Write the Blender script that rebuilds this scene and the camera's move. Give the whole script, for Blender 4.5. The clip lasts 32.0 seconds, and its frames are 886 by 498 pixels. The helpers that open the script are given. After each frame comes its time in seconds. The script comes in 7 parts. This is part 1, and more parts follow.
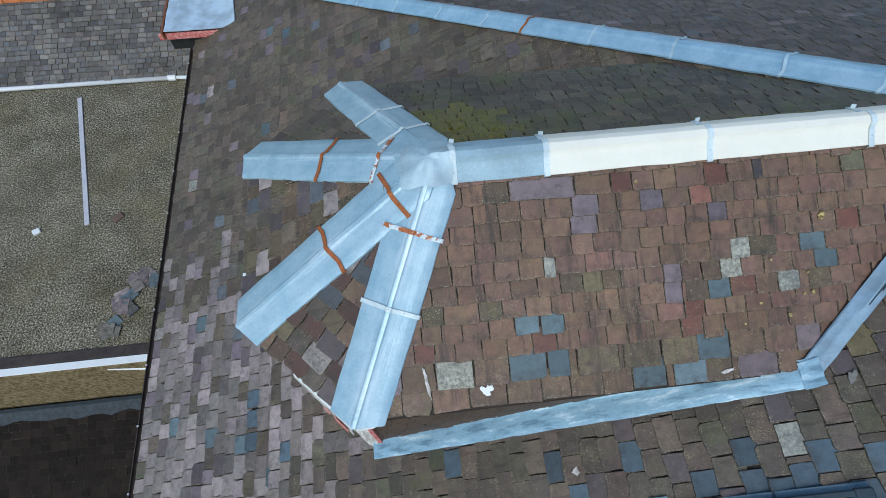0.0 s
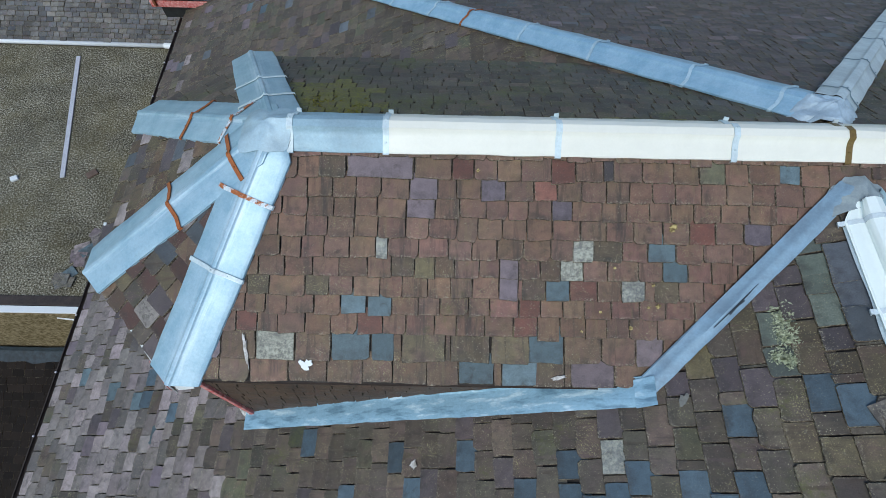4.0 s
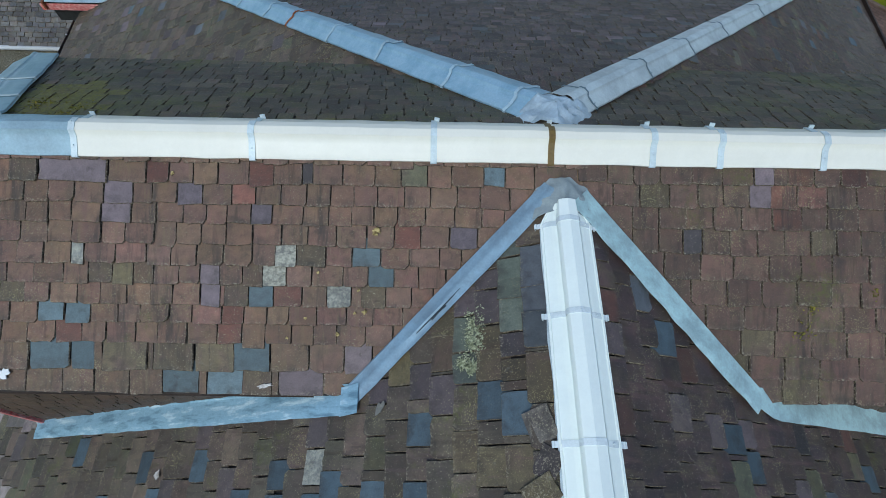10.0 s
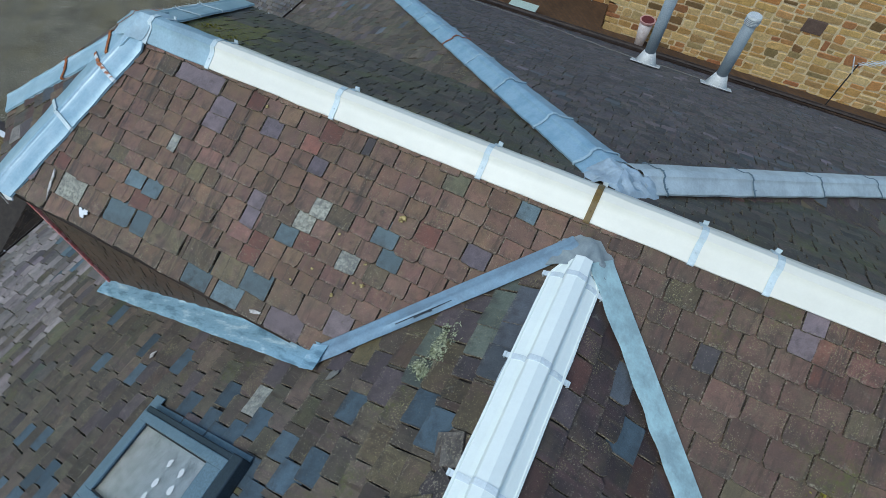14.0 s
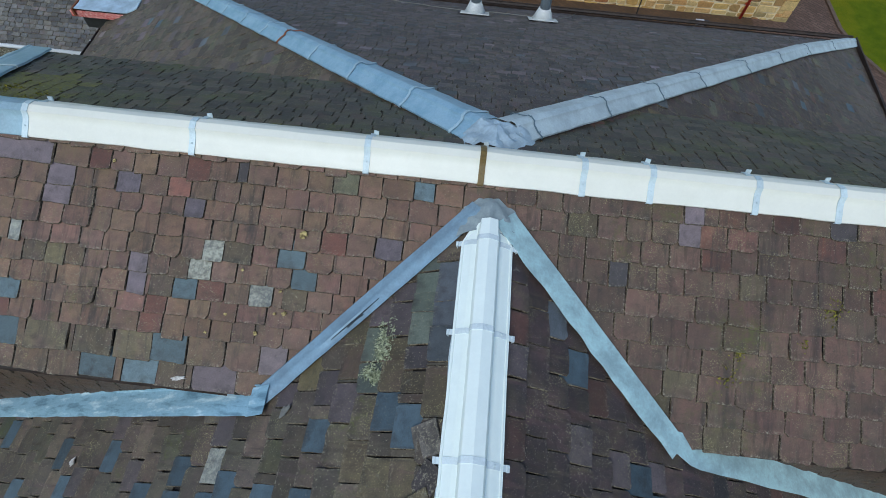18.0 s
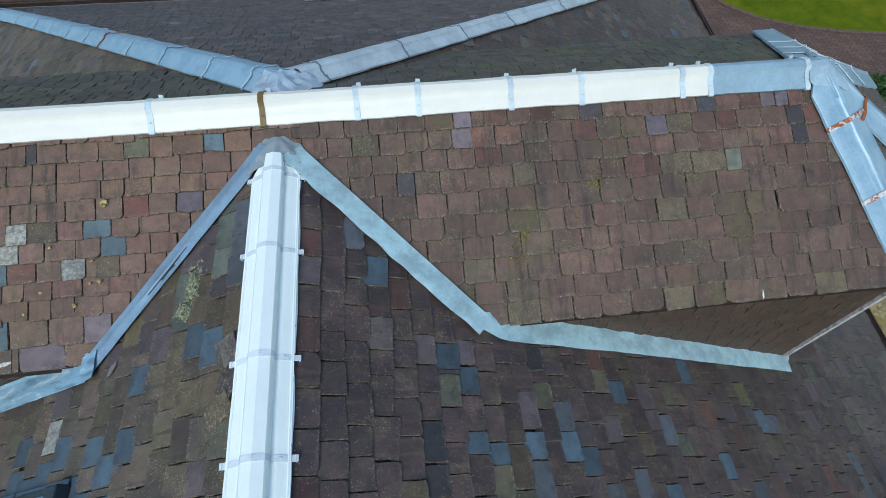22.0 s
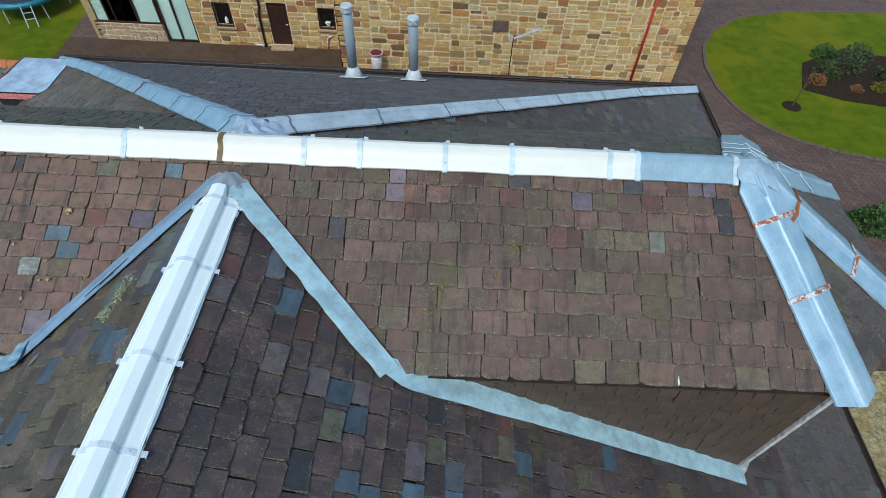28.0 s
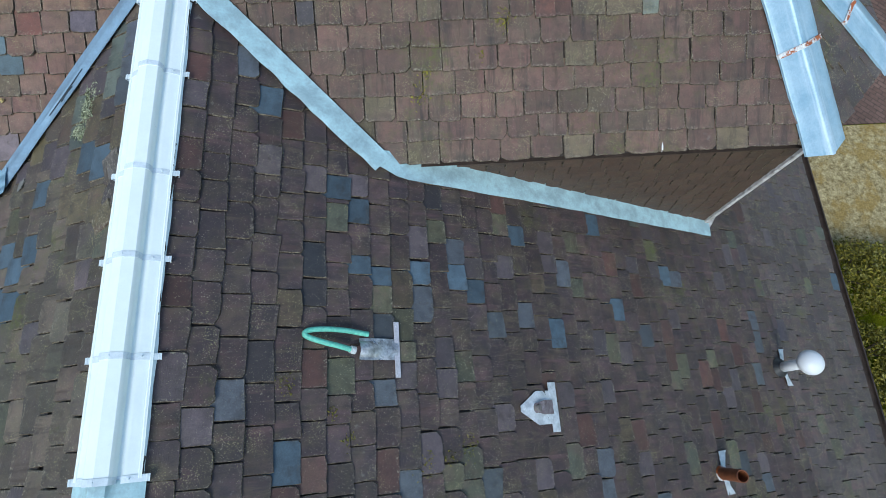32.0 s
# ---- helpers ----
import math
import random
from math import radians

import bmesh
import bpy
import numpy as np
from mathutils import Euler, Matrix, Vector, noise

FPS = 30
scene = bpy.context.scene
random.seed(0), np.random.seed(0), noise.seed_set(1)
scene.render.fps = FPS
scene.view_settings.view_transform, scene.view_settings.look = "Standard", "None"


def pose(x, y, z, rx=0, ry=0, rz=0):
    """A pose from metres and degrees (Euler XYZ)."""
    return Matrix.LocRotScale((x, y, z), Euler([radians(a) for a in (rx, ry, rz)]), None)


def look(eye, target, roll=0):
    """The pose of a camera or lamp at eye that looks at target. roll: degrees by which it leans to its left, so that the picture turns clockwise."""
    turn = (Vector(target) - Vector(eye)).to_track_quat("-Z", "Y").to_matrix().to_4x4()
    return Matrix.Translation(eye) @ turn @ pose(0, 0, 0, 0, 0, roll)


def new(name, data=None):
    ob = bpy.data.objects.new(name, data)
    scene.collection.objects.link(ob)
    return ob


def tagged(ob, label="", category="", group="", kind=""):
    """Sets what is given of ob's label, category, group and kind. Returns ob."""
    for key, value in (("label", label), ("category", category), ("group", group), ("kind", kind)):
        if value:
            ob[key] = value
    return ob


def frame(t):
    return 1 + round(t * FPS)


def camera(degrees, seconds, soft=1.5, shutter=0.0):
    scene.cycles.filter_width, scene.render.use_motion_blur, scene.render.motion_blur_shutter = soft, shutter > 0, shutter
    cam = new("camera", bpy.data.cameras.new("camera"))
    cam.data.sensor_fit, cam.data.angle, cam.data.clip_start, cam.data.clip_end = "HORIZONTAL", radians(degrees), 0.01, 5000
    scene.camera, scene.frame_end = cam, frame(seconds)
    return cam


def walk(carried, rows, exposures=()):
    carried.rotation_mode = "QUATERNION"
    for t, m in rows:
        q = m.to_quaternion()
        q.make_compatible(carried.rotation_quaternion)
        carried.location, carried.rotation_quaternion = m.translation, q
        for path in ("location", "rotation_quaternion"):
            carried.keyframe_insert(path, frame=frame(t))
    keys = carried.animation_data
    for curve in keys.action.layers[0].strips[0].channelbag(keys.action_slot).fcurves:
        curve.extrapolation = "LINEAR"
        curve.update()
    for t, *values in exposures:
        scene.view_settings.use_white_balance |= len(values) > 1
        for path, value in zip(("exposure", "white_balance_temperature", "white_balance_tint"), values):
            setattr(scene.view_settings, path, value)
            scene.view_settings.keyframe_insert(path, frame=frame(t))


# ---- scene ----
cam = camera(80.5, 32.0, soft=0.45)
PATH = [
    (0, (-5.016, -2.466, 3.492), (-4.899, -1.578, 1.704), 1.1),
    (0.5, (-5.059, -2.455, 3.47), (-4.958, -1.565, 1.682), 1.1),
    (1, (-4.973, -2.464, 3.473), (-4.885, -1.574, 1.684), 1.2),
    (1.5, (-4.727, -2.484, 3.454), (-4.646, -1.589, 1.667), 1.3),
    (2, (-4.361, -2.517, 3.426), (-4.286, -1.619, 1.64), 1.4),
    (2.5, (-3.976, -2.558, 3.404), (-3.904, -1.658, 1.619), 1.6),
    (3, (-3.641, -2.59, 3.373), (-3.604, -1.688, 1.589), 1.8),
    (3.5, (-3.449, -2.647, 3.357), (-3.428, -1.743, 1.574), 1.9),
    (5.5, (-3.341, -2.854, 3.313), (-3.345, -1.944, 1.532), 1.8),
    (6, (-3.199, -2.885, 3.325), (-3.205, -1.975, 1.545), 1.9),
    (6.5, (-2.872, -2.844, 3.32), (-2.881, -1.929, 1.541), 2),
    (7, (-2.415, -2.754, 3.316), (-2.427, -1.839, 1.538), 2.1),
    (7.5, (-1.957, -2.656, 3.313), (-1.968, -1.741, 1.534), 2.2),
    (8, (-1.746, -2.611, 3.308), (-1.734, -1.696, 1.53), 2.1),
    (8.5, (-1.733, -2.603, 3.301), (-1.714, -1.69, 1.521), 1.9),
    (9, (-1.656, -2.604, 3.289), (-1.639, -1.692, 1.51), 1.7),
    (9.5, (-1.412, -2.63, 3.274), (-1.392, -1.712, 1.497), 1.9),
    (10, (-0.987, -2.621, 3.287), (-0.966, -1.703, 1.511), 2.1),
    (10.5, (-0.457, -2.566, 3.297), (-0.432, -1.648, 1.52), 2.5),
    (11, (0.02, -2.502, 3.339), (0.03, -1.592, 1.558), 2.4),
    (11.5, (0.187, -2.481, 3.31), (0.13, -1.573, 1.529), 2.8),
    (12, (0.156, -2.524, 3.266), (0.019, -1.617, 1.489), 3.4),
    (12.5, (0.112, -2.585, 3.207), (-0.109, -1.689, 1.433), 3.6),
    (13, (0.056, -2.639, 3.199), (-0.222, -1.769, 1.42), 4),
    (13.5, (0.01, -2.734, 3.158), (-0.346, -1.877, 1.386), 4.1),
    (13.6, (-0.006, -2.745, 3.159), (-0.367, -1.881, 1.392), 4.04),
    (13.7, (-0.021, -2.756, 3.159), (-0.408, -1.858, 1.417), 3.77),
    (13.8, (-0.037, -2.768, 3.16), (-0.476, -1.8, 1.467), 3.22),
    (13.9, (-0.052, -2.779, 3.16), (-0.51, -1.787, 1.485), 3.02),
    (14, (-0.068, -2.79, 3.161), (-0.528, -1.795, 1.488), 3),
    (14.5, (-0.093, -2.849, 3.177), (-0.561, -1.879, 1.492), 3.4),
    (16.5, (-0.094, -2.744, 3.225), (-0.54, -1.819, 1.509), 3.3),
    (17, (-0.198, -2.799, 3.207), (-0.56, -1.831, 1.495), 4.1),
    (17.5, (-0.247, -2.764, 3.223), (-0.446, -1.756, 1.506), 4.1),
    (18, (-0.236, -2.756, 3.227), (-0.286, -1.719, 1.518), 3.9),
    (18.5, (-0.191, -2.723, 3.242), (-0.122, -1.681, 1.536), 3.2),
    (19, (-0.132, -2.701, 3.237), (0.026, -1.662, 1.535), 2.5),
    (19.5, (-0.118, -2.754, 3.22), (0.148, -1.718, 1.529), 2.3),
    (20, (-0.055, -2.773, 3.255), (0.264, -1.768, 1.556), 1.8),
    (20.5, (0.04, -2.83, 3.271), (0.367, -1.838, 1.566), 1.7),
    (21, (0.28, -3.027, 3.244), (0.618, -2.023, 1.547), 1.9),
    (21.5, (0.732, -3.298, 3.244), (0.995, -2.276, 1.546), 1.9),
    (22, (0.994, -3.528, 3.24), (1.149, -2.492, 1.536), 2.2),
    (22.5, (1.035, -3.64, 3.227), (1.125, -2.596, 1.523), 2.4),
    (23, (0.965, -3.671, 3.179), (1.044, -2.601, 1.491), 2.8),
    (23.1, (0.949, -3.67, 3.187), (1.019, -2.513, 1.56), 2.58),
    (23.2, (0.933, -3.669, 3.196), (0.996, -2.444, 1.617), 2.41),
    (23.5, (0.886, -3.665, 3.221), (0.948, -2.437, 1.644), 2.4),
    (24, (0.815, -3.637, 3.21), (0.866, -2.408, 1.632), 2.4),
    (24.5, (0.836, -3.65, 3.209), (0.871, -2.422, 1.63), 2.4),
    (25, (1.078, -3.762, 3.228), (1.105, -2.535, 1.649), 2.6),
    (25.5, (1.415, -3.863, 3.274), (1.442, -2.637, 1.694), 2.6),
    (27.5, (2.016, -4.003, 3.286), (2.025, -2.701, 1.767), 2.7),
    (28, (2.088, -3.968, 3.276), (2.092, -2.669, 1.756), 2.7),
    (28.3, (2.128, -3.97, 3.258), (2.132, -2.671, 1.738), 2.7),
    (28.4, (2.142, -3.971, 3.252), (2.15, -2.759, 1.666), 2.93),
    (28.5, (2.155, -3.972, 3.246), (2.168, -2.865, 1.58), 3.2),
    (29, (2.156, -3.884, 3.27), (2.167, -2.756, 1.619), 3.4),
    (29.5, (2.1, -3.832, 3.277), (2.111, -2.753, 1.594), 3.6),
    (30, (2.015, -3.827, 3.263), (2.027, -2.822, 1.534), 3.7),
    (30.5, (1.989, -3.846, 3.281), (1.998, -2.974, 1.481), 3.8),
    (31, (2.001, -3.868, 3.291), (2.049, -3.116, 1.438), 4.5),
    (31.5, (2.007, -3.959, 3.268), (2.091, -3.276, 1.391), 5),
    (32, (1.916, -4.047, 3.249), (2.019, -3.413, 1.355), 5.4),
]
walk(cam, [(t, look(eye, target, roll)) for t, eye, target, roll in PATH],
     [(0.0, 0.31, 6080, 3), (5.0, 0.24, 6080, 3), (6.2, 0.22, 6080, 3), (7.0, 0.10, 6080, 3), (9.0, 0.06, 6000, 2), (14.0, 0.14, 5980, 1), (18.0, 0.08, 5980, 1.5), (22.0, 0.29, 5980, 2.5), (25.0, 0.34, 5980, 2), (28.0, 0.40, 6000, 2), (31.0, 0.42, 6000, 2), (32.0, 0.56, 6000, 2)])

# ---- light ----
world = bpy.data.worlds.new("overcast_sky")
scene.world = world
world.use_nodes = True
wn = world.node_tree.nodes
sky = wn.new("ShaderNodeTexSky")
sky.sky_type, sky.sun_disc = "NISHITA", False
sky.sun_elevation, sky.sun_rotation = radians(48), radians(200)
world.node_tree.links.new(sky.outputs["Color"], wn["Background"].inputs["Color"])
wn["Background"].inputs["Strength"].default_value = 0.13
sun = new("sun", bpy.data.lights.new("sun", "SUN"))
sun.data.energy, sun.data.angle, sun.data.color = 1.4, radians(25), (1.0, 0.98, 0.94)
sun.matrix_world = look((-4, -10, 14), (0, 0, 0))


# ---- materials ----
def mat(name, rough=0.8, metal=0.0):
    m = bpy.data.materials.new(name)
    m.use_nodes = True
    b = m.node_tree.nodes["Principled BSDF"]
    b.inputs["Roughness"].default_value, b.inputs["Metallic"].default_value = rough, metal
    return m, m.node_tree.nodes, m.node_tree.links, b


def noise_node(n, l, vec, scale, detail=4.0, rough=0.6):
    t = n.new("ShaderNodeTexNoise")
    t.inputs["Scale"].default_value, t.inputs["Detail"].default_value, t.inputs["Roughness"].default_value = scale, detail, rough
    l.new(vec, t.inputs["Vector"])
    return t.outputs["Fac"]


def ramp_node(n, l, fac, stops, mode="LINEAR"):
    r = n.new("ShaderNodeValToRGB")
    r.color_ramp.interpolation = mode
    e = r.color_ramp.elements
    while len(e) < len(stops):
        e.new(0.5)
    for k, (p, c) in zip(e, stops):
        k.position, k.color = p, (*c, 1) if len(c) == 3 else c
    l.new(fac, r.inputs["Fac"])
    return r.outputs["Color"]


def mixc(n, l, fac, a, b, mode="MIX"):
    x = n.new("ShaderNodeMix")
    x.data_type, x.blend_type = "RGBA", mode
    for s, v in ((x.inputs["Factor"], fac), (x.inputs["A"], a), (x.inputs["B"], b)):
        if isinstance(v, (int, float)):
            s.default_value = v
        elif isinstance(v, tuple):
            s.default_value = (*v, 1)
        else:
            l.new(v, s)
    return x.outputs["Result"]


def grey(a):
    return (a, a, a)


def bump(n, l, b, height, strength, dist=0.01):
    k = n.new("ShaderNodeBump")
    k.inputs["Strength"].default_value, k.inputs["Distance"].default_value = strength, dist
    l.new(height, k.inputs["Height"])
    l.new(k.outputs["Normal"], b.inputs["Normal"])


def piece_random(n, l):
    """One number for each loose piece, whether it is its own object or an island of a joined mesh."""
    a, g, s = n.new("ShaderNodeObjectInfo"), n.new("ShaderNodeNewGeometry"), n.new("ShaderNodeMath")
    s.operation = "ADD"
    l.new(a.outputs["Random"], s.inputs[0])
    l.new(g.outputs["Random Per Island"], s.inputs[1])
    f = n.new("ShaderNodeMath")
    f.operation = "FRACT"
    l.new(s.outputs[0], f.inputs[0])
    return f.outputs[0], g.outputs["Position"]


def slate_mat(name, colours, lichen=0.5, moss=0.0, rough=0.6, mossc=(0.10, 0.11, 0.02), lich_col=(0.50, 0.45, 0.29), streak=0.35, hues=((0.125, 0.100, 0.052), (0.150, 0.080, 0.076)), hue=0.45, crust=0.85, dots=0.64, vary=(0.66, 1.0, 1.30), run=None, gold=0.5, cracks=0.2, dot_size=85, crust_col=(0.37, 0.325, 0.23)):
    """Slate: each piece has its tint; hues drift within a piece, stains and lichen lie over several, and a pale crust clings to the lower edge."""
    m, n, l, b = mat(name, rough)
    r, pos = piece_random(n, l)
    base = ramp_node(n, l, r, [(i / max(1, len(colours) - 1), c) for i, c in enumerate(colours)])
    w = n.new("ShaderNodeTexWhiteNoise")
    w.noise_dimensions = "1D"
    l.new(r, w.inputs["W"])
    shift = n.new("ShaderNodeVectorMath")
    shift.operation = "ADD"
    l.new(pos, shift.inputs[0])
    l.new(w.outputs["Color"], shift.inputs[1])
    own = shift.outputs[0]
    if hue:
        base = mixc(n, l, ramp_node(n, l, noise_node(n, l, own, 5.0, 3), [(0.45, grey(0)), (0.68, grey(hue))]), base, hues[0])
        base = mixc(n, l, ramp_node(n, l, noise_node(n, l, own, 4.0, 3), [(0.50, grey(0)), (0.70, grey(hue))]), base, hues[1])
    base = mixc(n, l, 1.0, base, ramp_node(n, l, w.outputs["Value"], [(0, grey(vary[0])), (0.55, grey(vary[1])), (1, grey(vary[2]))]), "MULTIPLY")
    big = noise_node(n, l, pos, 0.9, 3)
    base = mixc(n, l, streak, base, ramp_node(n, l, big, [(0.3, grey(0.45)), (0.62, grey(1.25))]), "MULTIPLY")
    mid = noise_node(n, l, own, 11, 6, 0.62)
    base = mixc(n, l, 0.6, base, ramp_node(n, l, mid, [(0.25, grey(0.40)), (0.5, grey(0.98)), (0.75, grey(1.45))]), "MULTIPLY")
    fine = noise_node(n, l, pos, 110, 4, 0.8)
    base = mixc(n, l, 0.52, base, ramp_node(n, l, fine, [(0.30, grey(0.45)), (0.70, grey(1.50))]), "MULTIPLY")
    blot = ramp_node(n, l, noise_node(n, l, pos, 6.5, 5, 0.7), [(0.57, grey(0)), (0.70, grey(0.55))])
    base = mixc(n, l, blot, base, (0.032, 0.026, 0.022))
    if run:
        flow = n.new("ShaderNodeMapping")
        flow.inputs["Scale"].default_value = run
        l.new(pos, flow.inputs["Vector"])
        st = noise_node(n, l, flow.outputs["Vector"], 1.0, 4, 0.65)
        base = mixc(n, l, ramp_node(n, l, st, [(0.56, grey(0)), (0.70, grey(0.75))]), base, (0.040, 0.030, 0.026))
        base = mixc(n, l, ramp_node(n, l, st, [(0.30, grey(0.55)), (0.42, grey(0))]), base, hues[1])
        thin = n.new("ShaderNodeMapping")
        thin.inputs["Scale"].default_value = tuple(q * (1.7 if q > 5 else 1.5) for q in run)
        l.new(own, thin.inputs["Vector"])
        st = noise_node(n, l, thin.outputs["Vector"], 1.0, 3, 0.6)
        base = mixc(n, l, ramp_node(n, l, st, [(0.60, grey(0)), (0.72, grey(0.6))]), base, (0.050, 0.030, 0.020))
        base = mixc(n, l, ramp_node(n, l, st, [(0.28, grey(0.4)), (0.40, grey(0))]), base, tuple(q * 1.3 for q in hues[0]))
    if cracks:
        ln = ramp_node(n, l, noise_node(n, l, own, 6.0, 3, 0.6), [(0.480, grey(0)), (0.495, grey(1)), (0.505, grey(1)), (0.520, grey(0))])
        some = ramp_node(n, l, noise_node(n, l, own, 2.2, 2), [(0.50, grey(0)), (0.60, grey(cracks))])
        base = mixc(n, l, mixc(n, l, 1.0, ln, some, "MULTIPLY"), base, (0.020, 0.016, 0.013))
    if gold:
        gs = ramp_node(n, l, noise_node(n, l, pos, 120, 2, 0.5), [(0.60, grey(0)), (0.64, grey(1))])
        gz = ramp_node(n, l, noise_node(n, l, pos, 3.4, 4, 0.65), [(0.54, grey(0)), (0.64, grey(gold))])
        base = mixc(n, l, mixc(n, l, 1.0, gs, gz, "MULTIPLY"), base, (0.42, 0.38, 0.17))
    if lichen:
        sp = ramp_node(n, l, noise_node(n, l, pos, dot_size, 2, 0.5), [(dots + 0.02, grey(0)), (dots + 0.05, grey(1))])
        zone = ramp_node(n, l, noise_node(n, l, pos, 1.7, 3), [(0.34, grey(0)), (0.60, grey(min(1, lichen)))])
        base = mixc(n, l, mixc(n, l, 1.0, sp, zone, "MULTIPLY"), base, lich_col)
        bl = ramp_node(n, l, noise_node(n, l, pos, 9, 5, 0.75), [(0.64, grey(0)), (0.71, grey(0.55 * lichen))])
        base = mixc(n, l, bl, base, (0.25, 0.24, 0.19))
    if crust:
        at = n.new("ShaderNodeAttribute")
        at.attribute_name = "rise"
        sep = n.new("ShaderNodeSeparateXYZ")
        l.new(at.outputs["Vector"], sep.inputs[0])
        side = n.new("ShaderNodeMath")
        side.operation = "ABSOLUTE"
        l.new(sep.outputs["Y"], side.inputs[0])
        tail = ramp_node(n, l, sep.outputs["X"], [(0.02, grey(1)), (0.07, grey(0.75)), (0.14, grey(0))])
        flank = ramp_node(n, l, side.outputs[0], [(0.88, grey(0)), (0.95, grey(0.95))])
        rim = mixc(n, l, 1.0, tail, flank, "LIGHTEN")
        damp = ramp_node(n, l, noise_node(n, l, own, 9, 4, 0.6), [(0.44, grey(0)), (0.64, grey(0.6))])
        wet = ramp_node(n, l, sep.outputs["X"], [(0.0, grey(1)), (0.16, grey(0.6)), (0.34, grey(0))])
        base = mixc(n, l, mixc(n, l, 1.0, mixc(n, l, 1.0, wet, flank, "LIGHTEN"), damp, "MULTIPLY"), base, (0.030, 0.024, 0.020))
        brk = ramp_node(n, l, noise_node(n, l, pos, 62, 4, 0.7), [(0.53, grey(0)), (0.61, grey(crust))])
        brk = mixc(n, l, 1.0, brk, ramp_node(n, l, noise_node(n, l, pos, 4.2, 3, 0.6), [(0.40, grey(0.15)), (0.62, grey(1))]), "MULTIPLY")
        base = mixc(n, l, mixc(n, l, 1.0, rim, brk, "MULTIPLY"), base, crust_col)
    if moss:
        mz = ramp_node(n, l, noise_node(n, l, pos, 1.1, 6, 0.75), [(0.60 - 0.22 * moss, grey(0)), (0.74 - 0.2 * moss, grey(0.85))])
        mk = ramp_node(n, l, noise_node(n, l, pos, 30, 4, 0.7), [(0.4, grey(0.15)), (0.62, grey(1))])
        base = mixc(n, l, mixc(n, l, 1.0, mz, mk, "MULTIPLY"), base, mossc)
    l.new(base, b.inputs["Base Color"])
    l.new(ramp_node(n, l, mid, [(0.2, grey(rough - 0.16)), (0.8, grey(min(1, rough + 0.2)))]), b.inputs["Roughness"])
    bump(n, l, b, mixc(n, l, 0.4, mid, fine), 0.75, 0.010)
    return m


def metal_mat(name, col, rough=0.45, metal=0.25, dirt=0.4, scale=3.0, dark=(0.16, 0.20, 0.24), wrinkle=0.25, grain=0.35):
    m, n, l, b = mat(name, rough, metal)
    pos = n.new("ShaderNodeNewGeometry").outputs["Position"]
    a = noise_node(n, l, pos, scale, 6, 0.65)
    f = noise_node(n, l, pos, 45, 4, 0.7)
    c = mixc(n, l, ramp_node(n, l, a, [(0.38, grey(dirt)), (0.6, grey(0))]), col, dark)
    c = mixc(n, l, grain, c, ramp_node(n, l, f, [(0.3, grey(0.7)), (0.7, grey(1.2))]), "MULTIPLY")
    g = noise_node(n, l, pos, 11, 5, 0.7)
    c = mixc(n, l, ramp_node(n, l, g, [(0.56, grey(0)), (0.75, grey(0.4 * dirt))]), c, tuple(min(1, x * 1.5 + 0.08) for x in col))
    l.new(c, b.inputs["Base Color"])
    l.new(ramp_node(n, l, g, [(0.2, grey(rough - 0.1)), (0.8, grey(rough + 0.2))]), b.inputs["Roughness"])
    bump(n, l, b, mixc(n, l, 0.5, a, g), wrinkle, 0.03)
    return m


def hip_mat(name, col, rough=0.38):
    """Painted sheet with pale streaks that gather along the fold and a darker bloom between."""
    m, n, l, b = mat(name, rough, 0.15)
    pos = n.new("ShaderNodeNewGeometry").outputs["Position"]
    at = n.new("ShaderNodeAttribute")
    at.attribute_name = "flow"
    mp = n.new("ShaderNodeMapping")
    mp.inputs["Scale"].default_value = (1.1, 6.5, 1)
    l.new(at.outputs["Vector"], mp.inputs["Vector"])
    sep = n.new("ShaderNodeSeparateXYZ")
    l.new(at.outputs["Vector"], sep.inputs[0])
    st = noise_node(n, l, mp.outputs["Vector"], 1.0, 5, 0.7)
    cl = noise_node(n, l, pos, 4.5, 5, 0.65)
    fn = noise_node(n, l, pos, 50, 4, 0.7)
    c = mixc(n, l, ramp_node(n, l, cl, [(0.36, grey(0.75)), (0.60, grey(0))]), col, tuple(x * k for x, k in zip(col, (0.62, 0.74, 0.80))))
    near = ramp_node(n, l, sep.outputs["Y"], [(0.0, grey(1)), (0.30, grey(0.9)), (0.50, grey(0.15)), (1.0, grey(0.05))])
    pale_fold = mixc(n, l, 1.0, near, ramp_node(n, l, st, [(0.46, grey(0)), (0.60, grey(0.8))]), "MULTIPLY")
    c = mixc(n, l, pale_fold, c, (0.58, 0.69, 0.76))
    c = mixc(n, l, ramp_node(n, l, st, [(0.30, grey(0.25)), (0.40, grey(0))]), c, tuple(x * 0.6 for x in col))
    c = mixc(n, l, 0.3, c, ramp_node(n, l, fn, [(0.3, grey(0.7)), (0.7, grey(1.2))]), "MULTIPLY")
    l.new(c, b.inputs["Base Color"])
    bump(n, l, b, mixc(n, l, 0.5, cl, st), 0.3, 0.02)
    return m


